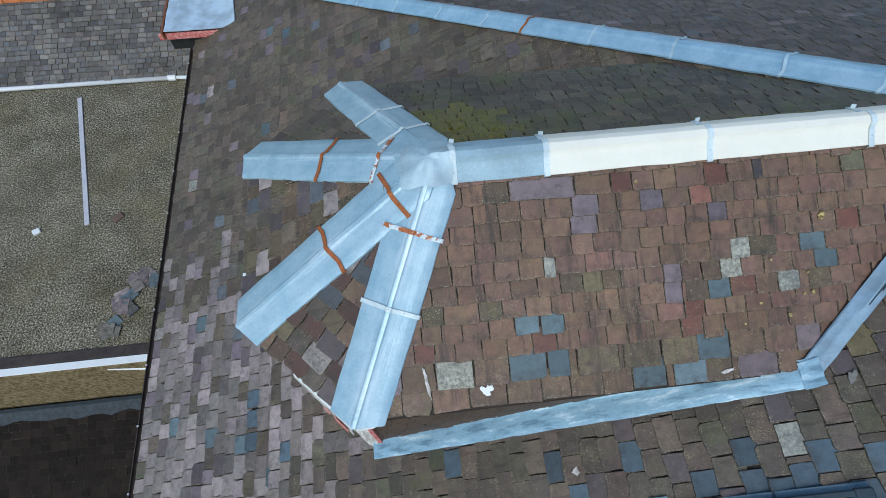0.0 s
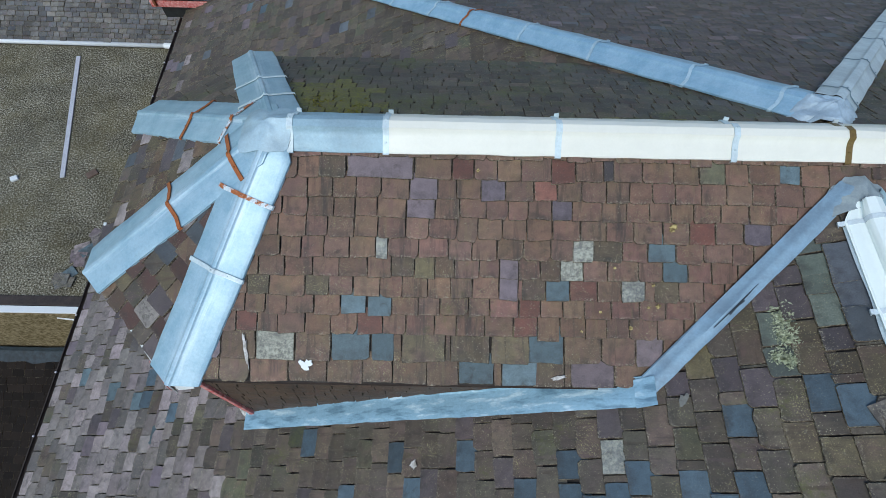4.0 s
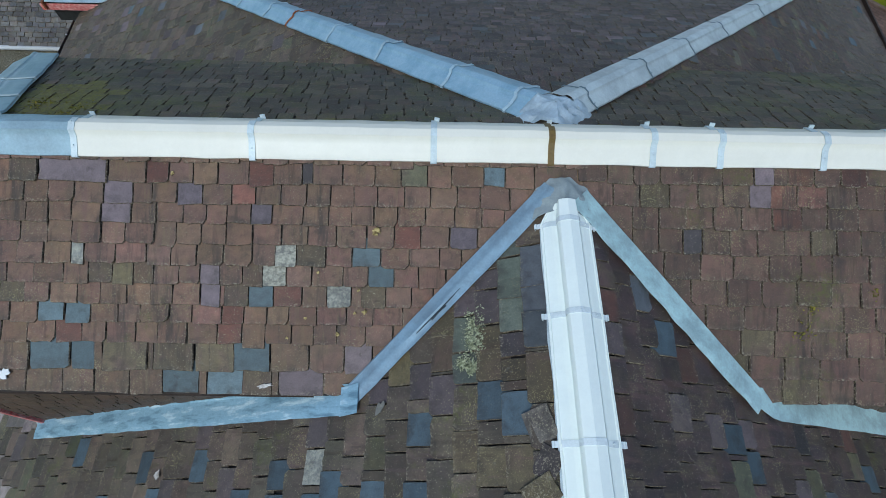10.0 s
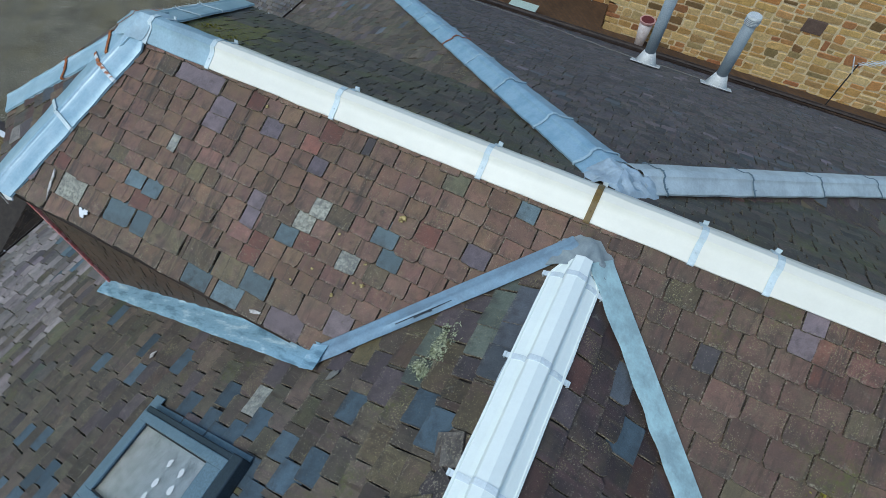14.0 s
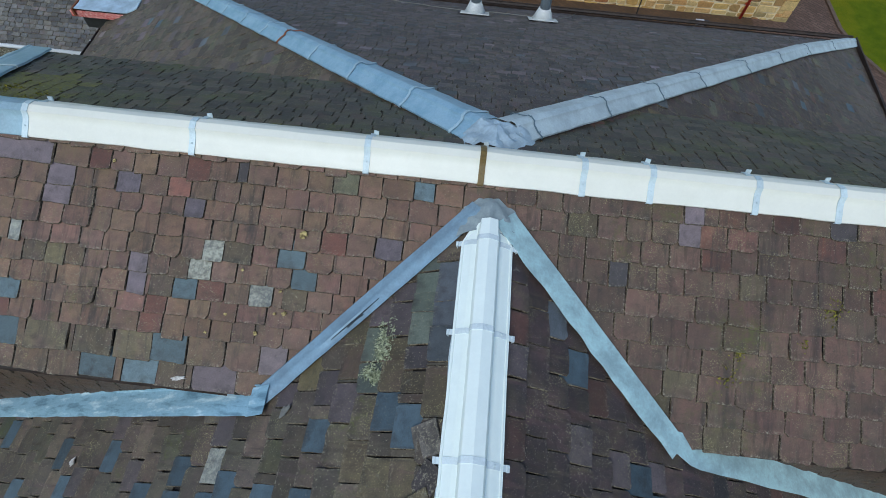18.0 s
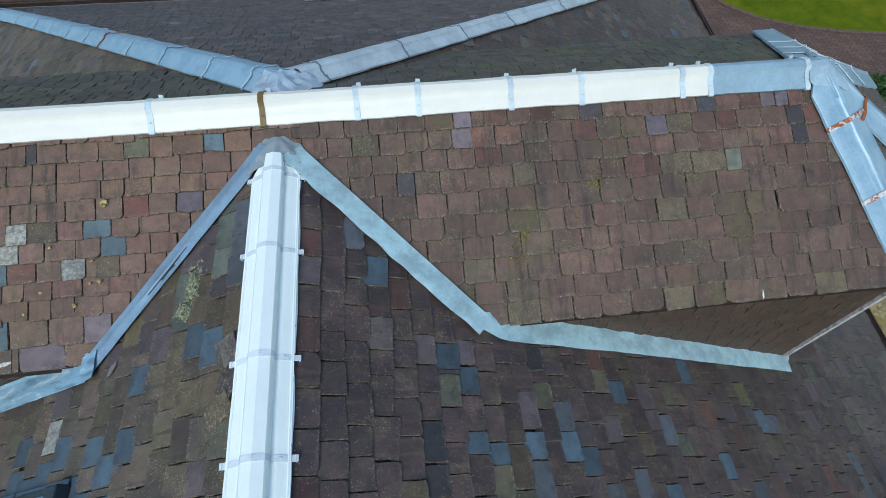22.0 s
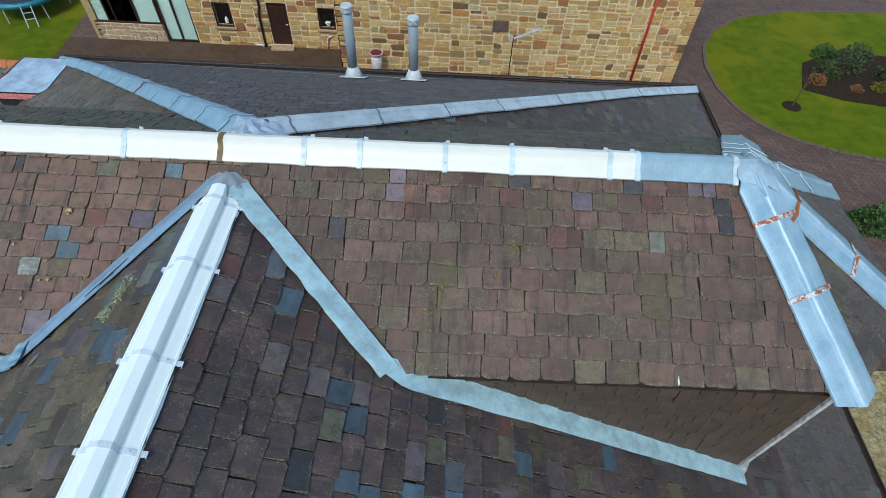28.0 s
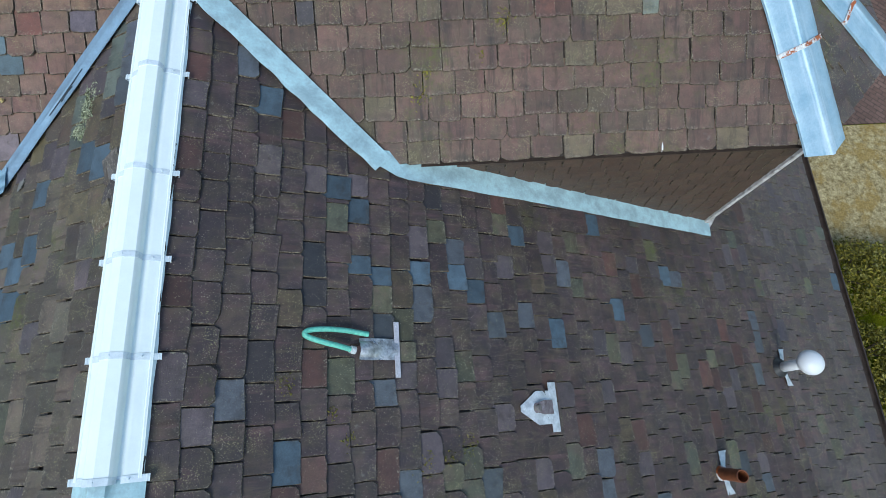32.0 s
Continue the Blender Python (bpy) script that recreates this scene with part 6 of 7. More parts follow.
rr = random.Random(5)
for i in range(13):
    bush(11.2 + (i % 3) * 1.75 + rr.uniform(-0.3, 0.3), -1.3 - (i // 3) * 1.7 + rr.uniform(-0.3, 0.3), 1.25, 1.2, rr.uniform(1.3, 1.9), 5200, M_BUSH, "yellow-green conifer bush beside the gravel", 30 + i, 0.045, group="conifer bushes")
for i in range(7):
    bush(17.3 + i * 1.25, 9.4 + 0.08 * i, 0.95, 0.8, 1.15, 1700, M_HEDGE, "clipped green hedge plant in a row", 60 + i, 0.075, "hedge", "hedge_plant", "hedge row")
for i, (x, y, r, m) in enumerate(((19.6, 18.9, 0.5, M_REDSHRUB), (20.3, 19.6, 0.8, M_SHRUB), (21.5, 20.3, 1.0, M_SHRUB), (22.3, 18.4, 0.45, M_BUSH), (23.2, 19.4, 0.9, M_SHRUB), (23.8, 18.4, 0.5, M_REDSHRUB), (21.2, 18.3, 0.35, M_REDSHRUB), (24.6, 20.3, 0.9, M_SHRUB), (20.9, 21.2, 0.8, M_HEDGE), (22.6, 21.2, 0.9, M_SHRUB))):
    bush(x, y, r, r, r * 1.1, 800, m, "low garden shrub in the dark soil bed", 80 + i, 0.07, group="bed shrubs")
sap = thing("sapling", "thin bare sapling in a round soil pit", "young tree", at=(17.54, 16.75, GROUND))
part("trunk", tube([(0, 0, 0), (0.1, 0.1, 0.7), (0.35, 0.45, 1.5)], [0.035, 0.028, 0.015], 8), M_BARK, sap)
for k in range(6):
    e = V3(0.2 + rr.uniform(-0.3, 0.5), 0.3 + rr.uniform(-0.3, 0.4), 1.1 + rr.uniform(0, 0.7))
    part("twig", tube([(0.12 + 0.03 * k, 0.15 + 0.05 * k, 0.75 + 0.1 * k), e], [0.012, 0.004], 5), M_BARK, sap)
bm = bmesh.new()
bmesh.ops.create_cone(bm, cap_ends=True, segments=20, radius1=0.45, radius2=0.36, depth=0.1, matrix=Matrix.Translation((0, 0, 0.06)))
part("soil_pit", bm, M_SOIL, sap, "round pit of dark soil")

# ---- stone house behind ----
house = thing("stone_house", "rubble sandstone house with brown joinery", "house")
TOPZ = -4.2
YA, YP = 20.0, 18.2


def stone_wall(owner, x0, x1, y, z0, z1, holes, seed, material, course=(0.22, 0.50), wide=(0.28, 1.0), count=150, backing=M_MORTAR, flip=None):
    """Rubble facing towards -y: blocks proud of the mortar, round the openings."""
    rr = random.Random(seed)
    xs = sorted({x0, x1, *[h[0] for h in holes], *[h[1] for h in holes]})
    for a, b in zip(xs, xs[1:]):
        zs = [z0]
        for h in sorted((h for h in holes if h[0] <= a + 1e-6 and h[1] >= b - 1e-6), key=lambda h: h[2]):
            zs += [h[2], h[3]]
        zs.append(z1)
        for c, d in zip(zs[::2], zs[1::2]):
            if d - c > 0.02:
                part("wall_core", box(b - a, 0.3, d - c, pose((a + b) / 2, y + 0.15, (c + d) / 2)), backing, owner)
    stones = []
    def split(a, b, lo, hi, depth=0):
        """Cuts a field of wall into blocks of uneven size."""
        w, h = b - a, hi - lo
        wide_enough, tall_enough = wide[1] * rr.uniform(0.55, 1.0), course[1] * rr.uniform(0.6, 1.0)
        if h > tall_enough and (h * 2.2 > w or w <= wide_enough):
            m = lo + h * rr.uniform(0.36, 0.64)
            split(a, b, lo, m, depth + 1)
            split(a, b, m, hi, depth + 1)
        elif w > wide_enough:
            m = a + w * rr.uniform(0.34, 0.66)
            split(a, m, lo, hi, depth + 1)
            split(m, b, lo, hi, depth + 1)
        elif w > 0.06 and h > 0.05:
            stones.append((a + 0.024, b - 0.024, lo + 0.022, hi - 0.022))
    for a, b in zip(xs, xs[1:]):
        zs = [z0]
        for h in sorted((h for h in holes if h[0] <= a + 1e-6 and h[1] >= b - 1e-6), key=lambda h: h[2]):
            zs += [h[2], h[3]]
        zs.append(z1)
        for lo, hi in zip(zs[::2], zs[1::2]):
            n = max(1, round((b - a) / 1.7))
            cuts = [a] + [a + (b - a) * (k + rr.uniform(-0.25, 0.25)) / n for k in range(1, n)] + [b]
            for c1, c2 in zip(cuts, cuts[1:]):
                split(c1, c2, lo, hi)
    stones.sort(key=lambda s: (s[2] + 8.5) ** 2 + (0.5 * (s[0] + s[1]) - 4) ** 2 * 0.1)
    def solid(s):
        a, b, lo, hi = s
        k = min(0.05, (b - a) * 0.16, (hi - lo) * 0.16)
        j = lambda: rr.uniform(-k, k) * 0.8
        f = 0.02 + rr.uniform(0, 0.02)
        c = [rr.uniform(0.3, 1.6) * k for _ in range(8)]
        ring8 = [(a + c[0], lo), (b - c[1], lo), (b, lo + c[2]), (b, hi - c[3]), (b - c[4], hi), (a + c[5], hi), (a, hi - c[6]), (a, lo + c[7])]
        ring8 = [(x + j(), q + j()) for x, q in ring8]
        mx, mz = (a + b) / 2, (lo + hi) / 2
        back = [V3(x, y, q) for x, q in ring8]
        front = [V3(mx + (x - mx) * (1 - 0.03 / (b - a)), y - f, mz + (q - mz) * (1 - 0.03 / (hi - lo))) for x, q in ring8]
        return back + front, [tuple(range(8, 16))] + [(i, (i + 1) % 8, (i + 1) % 8 + 8, i + 8) for i in range(8)]
    for s in stones[:count]:
        ve, fa = solid(s)
        mesh_ob("stone", ve, fa, material, owner)
    verts, faces = [], []
    for s in stones[count:]:
        ve, fa = solid(s)
        k = len(verts)
        verts += ve
        faces += [tuple(i + k for i in q) for q in fa]
    if verts:
        tagged(mesh_ob("rubble_facing", verts, faces, material, owner), kind="stuff")


stone_wall(house, -2.95, 12.4, YP, -10.3, TOPZ, [], 3, M_STONE, count=170)
stone_wall(house, -10.2, -2.95, YA, -10.3, TOPZ, [(-9.1, -8.26, -9.15, -8.0), (-6.55, -5.62, -9.95, -7.92), (-4.2, -3.4, -9.06, -8.05)], 4, M_STONE, count=110)
stone_wall(house, -15.0, -11.75, YA, -10.3, -9.2, [], 6, M_ASHLAR, course=(0.26, 0.40), wide=(0.42, 0.75), count=60)
part("side_wall", box(0.35, 9.0, 6.1, pose(12.23, YP + 4.7, -7.25)), M_STONE, house, "sandstone side wall")
part("return_wall", box(0.3, 1.8, 6.1, pose(-2.8, 19.1, -7.25)), M_STONE, house)
rr = random.Random(12)
z = -10.2
while z < TOPZ - 0.2:
    h = rr.uniform(0.28, 0.42)
    w = rr.choice((0.32, 0.55))
    part("quoin", box(w, 0.10, h - 0.02, pose(12.42 - w / 2, YP - 0.02, z + h / 2), 0.02, 1), M_STONE, house)
    z += h
part("house_roof", box(29.0, 9.4, 0.25, pose(-1.3, 23.4, TOPZ + 0.1), 0.05), M_BACK, house)
part("back_wall", box(27.6, 0.3, 6.1, pose(-1.3, 27.4, -7.25)), M_STONE, house)
part("side_wall", box(0.35, 7.4, 6.1, pose(-15.0, 23.7, -7.25)), M_STONE, house)
part("upper_panel", box(4.8, 0.2, 2.4, pose(-12.6, YA + 0.25, -5.5)), M_DARKWOOD, house)
# one near-black panel stands in for the unlit rooms behind the glass
dark = part("room", box(12.0, 0.1, 5.0, pose(-9.2, YA + 0.9, -7.7)), M_DARKROOM, house)


def window(x0, x1, z0, z1, mull, label, blind=False, sill=True):
    w = part("window", box(x1 - x0, 0.06, 0.07, pose((x0 + x1) / 2, YA + 0.05, z1 - 0.035), 0.006), M_DARKWOOD, house, label)
    part("window_frame", box(x1 - x0, 0.08, 0.08, pose((x0 + x1) / 2, YA + 0.04, z0 + 0.04), 0.006), M_DARKWOOD, w)
    n = len(mull)
    for x in [x0 + 0.035, x1 - 0.035] + list(mull):
        part("window_frame", box(0.075, 0.07, z1 - z0, pose(x, YA + 0.05, (z0 + z1) / 2), 0.006), M_DARKWOOD, w)
    xs = [x0] + list(mull) + [x1]
    for a, b in zip(xs, xs[1:]):
        p = part("pane", box(b - a - 0.08, 0.012, z1 - z0 - 0.1, pose((a + b) / 2, YA + 0.07, (z0 + z1) / 2)), M_GLASS, w)
        p.visible_shadow = False
        if blind:
            part("blind", box(b - a - 0.08, 0.02, z1 - z0 - 0.1, pose((a + b) / 2, YA + 0.12, (z0 + z1) / 2)), M_BLIND, w)
    if sill:
        part("window_sill", box(x1 - x0 + 0.2, 0.14, 0.10, pose((x0 + x1) / 2, YA - 0.03, z0 - 0.05), 0.012), M_ASHLAR, w)


window(-15.0, -11.75, -9.2, -6.9, (-13.75 - 0.15, -12.85, -14.45 + 0.2 - 0.7 * 0), "dark brown window with pale green blinds", True, False)
window(-11.7, -10.2, -10.0, -6.9, (-11.0,), "dark brown glazed double door with pale blinds", True, False)
window(-9.1, -8.26, -9.15, -8.0, (), "small dark brown window with an ornament")
window(-4.2, -3.4, -9.06, -8.05, (), "small dark brown window")
part("ornament", tube([(-8.65, YA + 0.2, -9.05), (-8.65, YA + 0.2, -8.9), (-8.65, YA + 0.2, -8.75)], [0.07, 0.09, 0.03], 12), M_PVC, house, "white ornament behind the window")
part("bowl", tube([(-3.8, YA + 0.2, -8.95), (-3.8, YA + 0.2, -8.8)], [0.07, 0.13], 14), M_PVC, house, "white bowl behind the window")
dr = part("door", box(0.90, 0.05, 2.0, pose(-6.085, YA + 0.10, -8.95), 0.008), M_DARKWOOD, house, "dark brown plank back door")
for k in range(4):
    part("door_panel", box(0.34, 0.03, 0.78, pose(-6.29 + 0.41 * (k % 2), YA + 0.08, -9.42 + 0.92 * (k // 2)), 0.012), M_DARKWOOD, dr)
part("door_handle", box(0.10, 0.05, 0.03, pose(-5.75, YA + 0.05, -8.95), 0.01), M_ZINC, dr)
part("door_step", box(1.1, 0.4, 0.14, pose(-6.08, YA - 0.2, -10.02), 0.02), M_ASHLAR, house, "pale stone step")
rp = part("drain_pipe", tube([(10.5, YP - 0.10, -10.2), (10.5, YP - 0.10, TOPZ)], 0.055, 12), M_REDPIPE, house, "bright red drain pipe", smooth=True)
for z in (-9.4, -8.0, -6.6, -5.2):
    part("pipe_clip", box(0.18, 0.06, 0.05, pose(10.5, YP - 0.07, z), 0.008), M_REDPIPE, rp)
part("drain_pipe", tube([(-6.95, YA - 0.08, -10.1), (-6.95, YA - 0.08, -8.4), (-6.85, YA - 0.08, -8.1), (-6.85, YA - 0.08, TOPZ)], 0.05, 12), M_BLACK, house, "black drain pipe", smooth=True)
part("waste_pipe", tube([(-7.35, YA - 0.08, -9.95), (-7.1, YA - 0.08, -9.95), (-7.05, YA - 0.08, -10.1)], 0.04, 10), M_PVC, house, "short white waste pipe", smooth=True)
part("waste_pipe", tube([(-3.6, YA - 0.08, -9.3), (-3.85, YA - 0.1, -9.45), (-3.95, YA - 0.1, -10.1)], 0.03, 10), M_PVC, house, "white overflow pipe", smooth=True)
part("darkened_stone", box(0.7, 0.05, 0.5, pose(4.2, YP - 0.03, -7.62), 0.03), M_KERB, house, "blackened square stone")
pot = thing("planter", "tall white pot with a red rim beside the house", "plant pot", at=(-1.22, 17.6, GROUND))
part("pot_body", tube([(0, 0, 0), (0, 0, 0.5), (0, 0, 1.2)], [0.16, 0.20, 0.27], 18), M_POT, pot, smooth=True)
part("rim", tube([(0, 0, 1.18), (0, 0, 1.27)], [0.29, 0.31], 18), mottled("pink_glazed_rim", (0.55, 0.30, 0.28), (0.68, 0.44, 0.42), 8, 0.5), pot, "pink glazed rim")
part("soil", tube([(0, 0, 1.26), (0, 0, 1.278)], 0.25, 18), mottled("dark_red_soil", (0.10, 0.018, 0.02), (0.16, 0.03, 0.035), 14, 0.9), pot, "dark red filling")
box_g = thing("glass_table", "low pale green glass-topped table on the paving", "table", at=(-2.6 - 3.6, 17.2, GROUND))
part("top", box(1.2, 0.7, 0.03, pose(0, 0, 0.5), 0.008), M_BLIND, box_g)
for x in (-0.5, 0.5):
    for y in (-0.28, 0.28):
        part("leg", box(0.04, 0.04, 0.49, pose(x, y, 0.245), 0.006), M_ZINC, box_g)

# ---- trampoline on the left lawn ----
tr = thing("trampoline", "round trampoline with a blue-green padded rim", "trampoline", at=(-20.0, 22.9, GROUND - 0.05))
bm = bmesh.new()
ringp = [V3(1.75 * math.cos(2 * math.pi * k / 40), 1.75 * math.sin(2 * math.pi * k / 40), 0.85) for k in range(41)]
part("rim_pad", tube(ringp, 0.13, 8), mottled("blue_green_vinyl", (0.02, 0.16, 0.30), (0.03, 0.30, 0.28), 0.8, 0.4, 0.1), tr, "blue-green padded rim")
bmesh.ops.create_circle(bm, cap_ends=True, segments=40, radius=1.66, matrix=Matrix.Translation((0, 0, 0.85)))
ex = bmesh.ops.extrude_face_region(bm, geom=bm.faces[:])
bmesh.ops.translate(bm, vec=(0, 0, -0.01), verts=[v for v in ex["geom"] if isinstance(v, bmesh.types.BMVert)])
part("mat", bm, M_BLACK, tr, "black jumping mat")
for k in range(6):
    a = 2 * math.pi * k / 6 + 0.4
    part("leg", tube([(1.72 * math.cos(a), 1.72 * math.sin(a), 0.8), (1.80 * math.cos(a), 1.80 * math.sin(a), 0)], 0.025, 8), M_ZINC, tr)
lad = part("ladder", tube([(0.75, -1.7, 0.85), (0.95, -2.15, 0)], 0.022, 8), M_ZINC, tr)
part("ladder_rail", tube([(1.15, -1.5, 0.85), (1.35, -1.95, 0)], 0.022, 8), M_ZINC, lad)
for t in (0.3, 0.6):
    part("rung", tube([V3(0.75, -1.7, 0.85).lerp(V3(0.95, -2.15, 0), t), V3(1.15, -1.5, 0.85).lerp(V3(1.35, -1.95, 0), t)], 0.018, 8), M_ZINC, lad)

# ---- small debris on the roof ----
def chip(x, y, z, w, l, turn, material, label, name="paint_flake", n=Vector((0, -MS, 1)).normalized()):
    own = thing(name, label, "debris", group="debris on the slates", at=(x, y, z))
    rr = random.Random(int(abs(x * 1000)))
    bm = bmesh.new()
    bmesh.ops.create_circle(bm, cap_ends=True, segments=17, radius=0.5)
    for v in bm.verts:
        k = 0.85 + 0.7 * noise.noise(v.co * 4.2 + V3(x * 7, y * 5, 0)) + rr.uniform(-0.1, 0.1)
        v.co = V3(v.co.x * w * k, v.co.y * l * k, 0)
    ex = bmesh.ops.extrude_face_region(bm, geom=bm.faces[:])
    bmesh.ops.translate(bm, vec=(0, 0, 0.008), verts=[v for v in ex["geom"] if isinstance(v, bmesh.types.BMVert)])
    ob = part("flake", bm, material, own)
    ob.matrix_basis = n.to_track_quat("Z", "Y").to_matrix().to_4x4() @ Matrix.Rotation(radians(turn), 4, "Z")


chip(-4.50, -1.60, main_z(-4.5, -1.6) + 0.05, 0.13, 0.10, 20, M_PVC, "white flake of mortar near the eave")
chip(-5.00, -1.50, main_z(-5, -1.5) + 0.05, 0.035, 0.32, 8, M_DIRTYWHITE, "long white splash of mortar on the slates")
chip(-2.38, -1.66, main_z(-2.4, -1.66) + 0.05, 0.13, 0.04, 15, M_DIRTYWHITE, "curved white scrape on a slate")
chip(-3.61, -2.27, low_z(-3.61, -2.27) + 0.05, 0.09, 0.08, 0, M_DIRTYWHITE, "pale curl of paint on the slates", n=Vector((-KS, 0, 1)).normalized())
chip(-1.42, -1.86, low_z(-1.42, -1.86) + 0.05, 0.07, 0.13, 60, M_CABLE, "broken grey slate end beside the flashing", "slate_chip", n=Vector((-KS, 0, 1)).normalized())
chip(4.31, -1.70, main_z(4.3, -1.7) + 0.03, 0.018, 0.11, 0, M_PVC, "white mortar drip at the eave")
clipm = thing("slate_clip", "white strip holding a slate at the eave", "clip", at=(HL - A - 0.02, YR - 0.35, ZE))
part("strip", box(0.03, 0.03, 0.22, pose(0, 0, -0.06), 0.004), M_PVC, clipm)

for x, y, n, sz in ((2.04, -1.22, 90, 0.10), (2.80, -0.70, 70, 0.09), (2.10, -1.05, 40, 0.06), (1.2, -1.5, 40, 0.06), (2.6, -0.95, 30, 0.05), (-4.52, 0.72, 380, 0.24), (-4.15, 0.52, 120, 0.16)):
    tuft = thing("moss_tuft", "small tuft of yellow-green moss on the slates", "moss", group="moss tufts", at=(x, y, main_z(x, y) + 0.035))
    v, f = leaves(n, lambda rr: V3(rr.gauss(0, sz * 0.4), rr.gauss(0, sz * 0.55), abs(rr.gauss(0, 0.008))), 0.014, int(n + x * 10))
    v = [V3(p.x, p.y, p.z - MS * (abs(y + p.y - YR) - abs(y - YR))) for p in v]
    tagged(mesh_ob("moss", v, f, M_BUSH, tuft), kind="stuff")

for x, y, n, sz in ((2.28, -4.22, 60, 0.11), (1.95, -4.36, 60, 0.12), (0.94, -3.70, 50, 0.09), (1.34, -4.10, 30, 0.07), (2.12, -4.30, 40, 0.08), (1.22, -3.90, 30, 0.06)):
    tuft = thing("moss_tuft", "thin crust of yellow lichen and moss on dark slates", "moss", group="moss tufts", at=(x, y, low_z(x, y) + 0.042))
    v, f = leaves(n, lambda rr: V3(rr.gauss(0, sz * 0.4), rr.gauss(0, sz * 0.5), abs(rr.gauss(0, 0.006))), 0.011, int(n * 3 + x * 10))
    tagged(mesh_ob("moss", [V3(p.x, p.y, p.z - KS * p.x) for p in v], f, M_BUSH, tuft), kind="stuff")

for x, y, d in ((-1.48, -0.57, 0.075), (-1.57, -1.13, 0.045), (-1.65, -1.14, 0.03), (-1.79, -1.29, 0.04), (-1.62, -0.98, 0.03), (-2.05, -1.18, 0.03), (-3.1, -0.2, 0.035), (-2.2, -1.32, 0.03), (0.25, -0.58, 0.035), (-1.95, -0.86, 0.03)):
    chip(x, y, main_z(x, y) + 0.048, d, d * 0.85, x * 90, M_LICHEN, "round yellow lichen crust growing on a slate", "lichen_patch")

slope_left = Vector((-KS, 0, 1)).normalized()
for x, y, w, l, turn in ((-0.70, -1.28, 0.12, 0.14, 10), (-0.74, -1.38, 0.13, 0.16, 40), (-0.70, -1.45, 0.09, 0.10, 80), (-0.78, -1.58, 0.10, 0.08, 20), (-0.72, -1.62, 0.07, 0.06, 65)):
    tuft = thing("lichen_crust", "crumbly pale green lichen spreading over grey slates", "lichen", group="lichen crusts", at=(x, y, low_z(x, y) + 0.040))
    v, f = leaves(230, lambda rr: V3(rr.gauss(0, w * 0.34), rr.gauss(0, l * 0.40), abs(rr.gauss(0, 0.004))), 0.013, int(turn + 3))
    tagged(mesh_ob("crust", [V3(p.x, p.y, p.z + KS * p.x) for p in v], f, M_PALELICHEN, tuft), kind="stuff")
for i, (x, y, w, l, turn, m, lb) in enumerate(((-0.29, -2.06, 0.20, 0.22, 108, S_GREYBROWN, "broken slate with a pale scoured face, slipped beside the white ridge"), (-0.26, -2.30, 0.17, 0.20, 60, S_PLUM, "broken grey-purple slate slipped askew beside the white ridge"), (-0.31, -2.47, 0.24, 0.17, 118, S_OCHRE, "broken brown slate lying askew beside the white ridge"))):
    own = thing("broken_slate", lb, "slate", group="broken slates", at=(x, y, low_z(x, y) + 0.045))
    ve, fa, ri = slate_solid([(a * w, b * l - l / 2) for a, b in OUTLINES[28 + i * 3]], lambda a, b, h: V3(a, b, h), 0.010, 0.0, 0.0)
    ob = mesh_ob("slate_body", ve, fa, m, own)
    ob.matrix_basis = slope_left.to_track_quat("Z", "Y").to_matrix().to_4x4() @ pose(0, 0, 0, 3, -4, turn)

# ---- slates ----
# slates of their own look: x, y and width
BLUE_FRONT = [(-4.11, -1.14, 0.21), (-3.89, -1.14, 0.20), (-4.13, -1.45, 0.33), (-3.86, -1.45, 0.19), (-1.56, -0.73, 0.23), (-1.44, -0.87, 0.21), (-2.41, -1.01, 0.20), (-2.49, -1.45, 0.30), (-2.71, -1.63, 0.30), (-3.07, -1.62, 0.30), (-0.54, -0.16, 0.17)]
LILAC_FRONT = [(-3.90, -0.18, 0.56), (-3.54, -0.32, 0.23), (-3.56, -0.44, 0.24), (-2.40, -0.45, 0.17), (-2.82, -0.87, 0.16), (-2.82, -1.01, 0.16), (-2.97, -0.31, 0.20), (-1.62, -1.46, 0.23), (-2.09, -1.61, 0.37),
               (1.63, -0.13, 0.16), (1.62, -0.28, 0.20), (4.52, -0.13, 0.14), (4.66, -0.13, 0.13), (3.42, -0.27, 0.20)]
OLIVE_FRONT = [(-3.52, -0.86, 0.17), (-4.41, -1.00, 0.20), (-3.13, -1.44, 0.33), (-2.79, -1.44, 0.32), (-3.52, -1.46, 0.37), (-2.46, -1.61, 0.27), (-4.90, -1.00, 0.18), (-2.61, -1.02, 0.20), (-1.50, -1.01, 0.20),
               (3.71, -1.28, 0.26), (3.50, -1.64, 0.29), (3.50, -0.93, 0.29), (3.58, -0.60, 0.30), (4.99, -1.63, 0.31), (4.11, -1.45, 0.29)]
PALE_FRONT = [(-2.21, -0.74, 0.17), (-2.30, -0.87, 0.19), (-1.78, -1.01, 0.20), (-3.88, -0.74, 0.10), (-4.76, -1.46, 0.33)]
GREEN_FRONT = [(4.14, -0.60, 0.15), (-1.18, -0.15, 0.21)]
RED_FRONT = [(-2.40, -0.16, 0.20), (-3.22, -0.17, 0.18), (-1.23, -0.60, 0.21), (-2.64, -1.14, 0.18), (-2.67, -1.27, 0.20), (-3.97, -1.27, 0.21), (1.93, -0.12, 0.22), (1.80, -0.25, 0.22), (3.18, -0.59, 0.19), (3.34, -0.59, 0.16), (4.80, -0.13, 0.15), (1.84, -0.43, 0.24)]
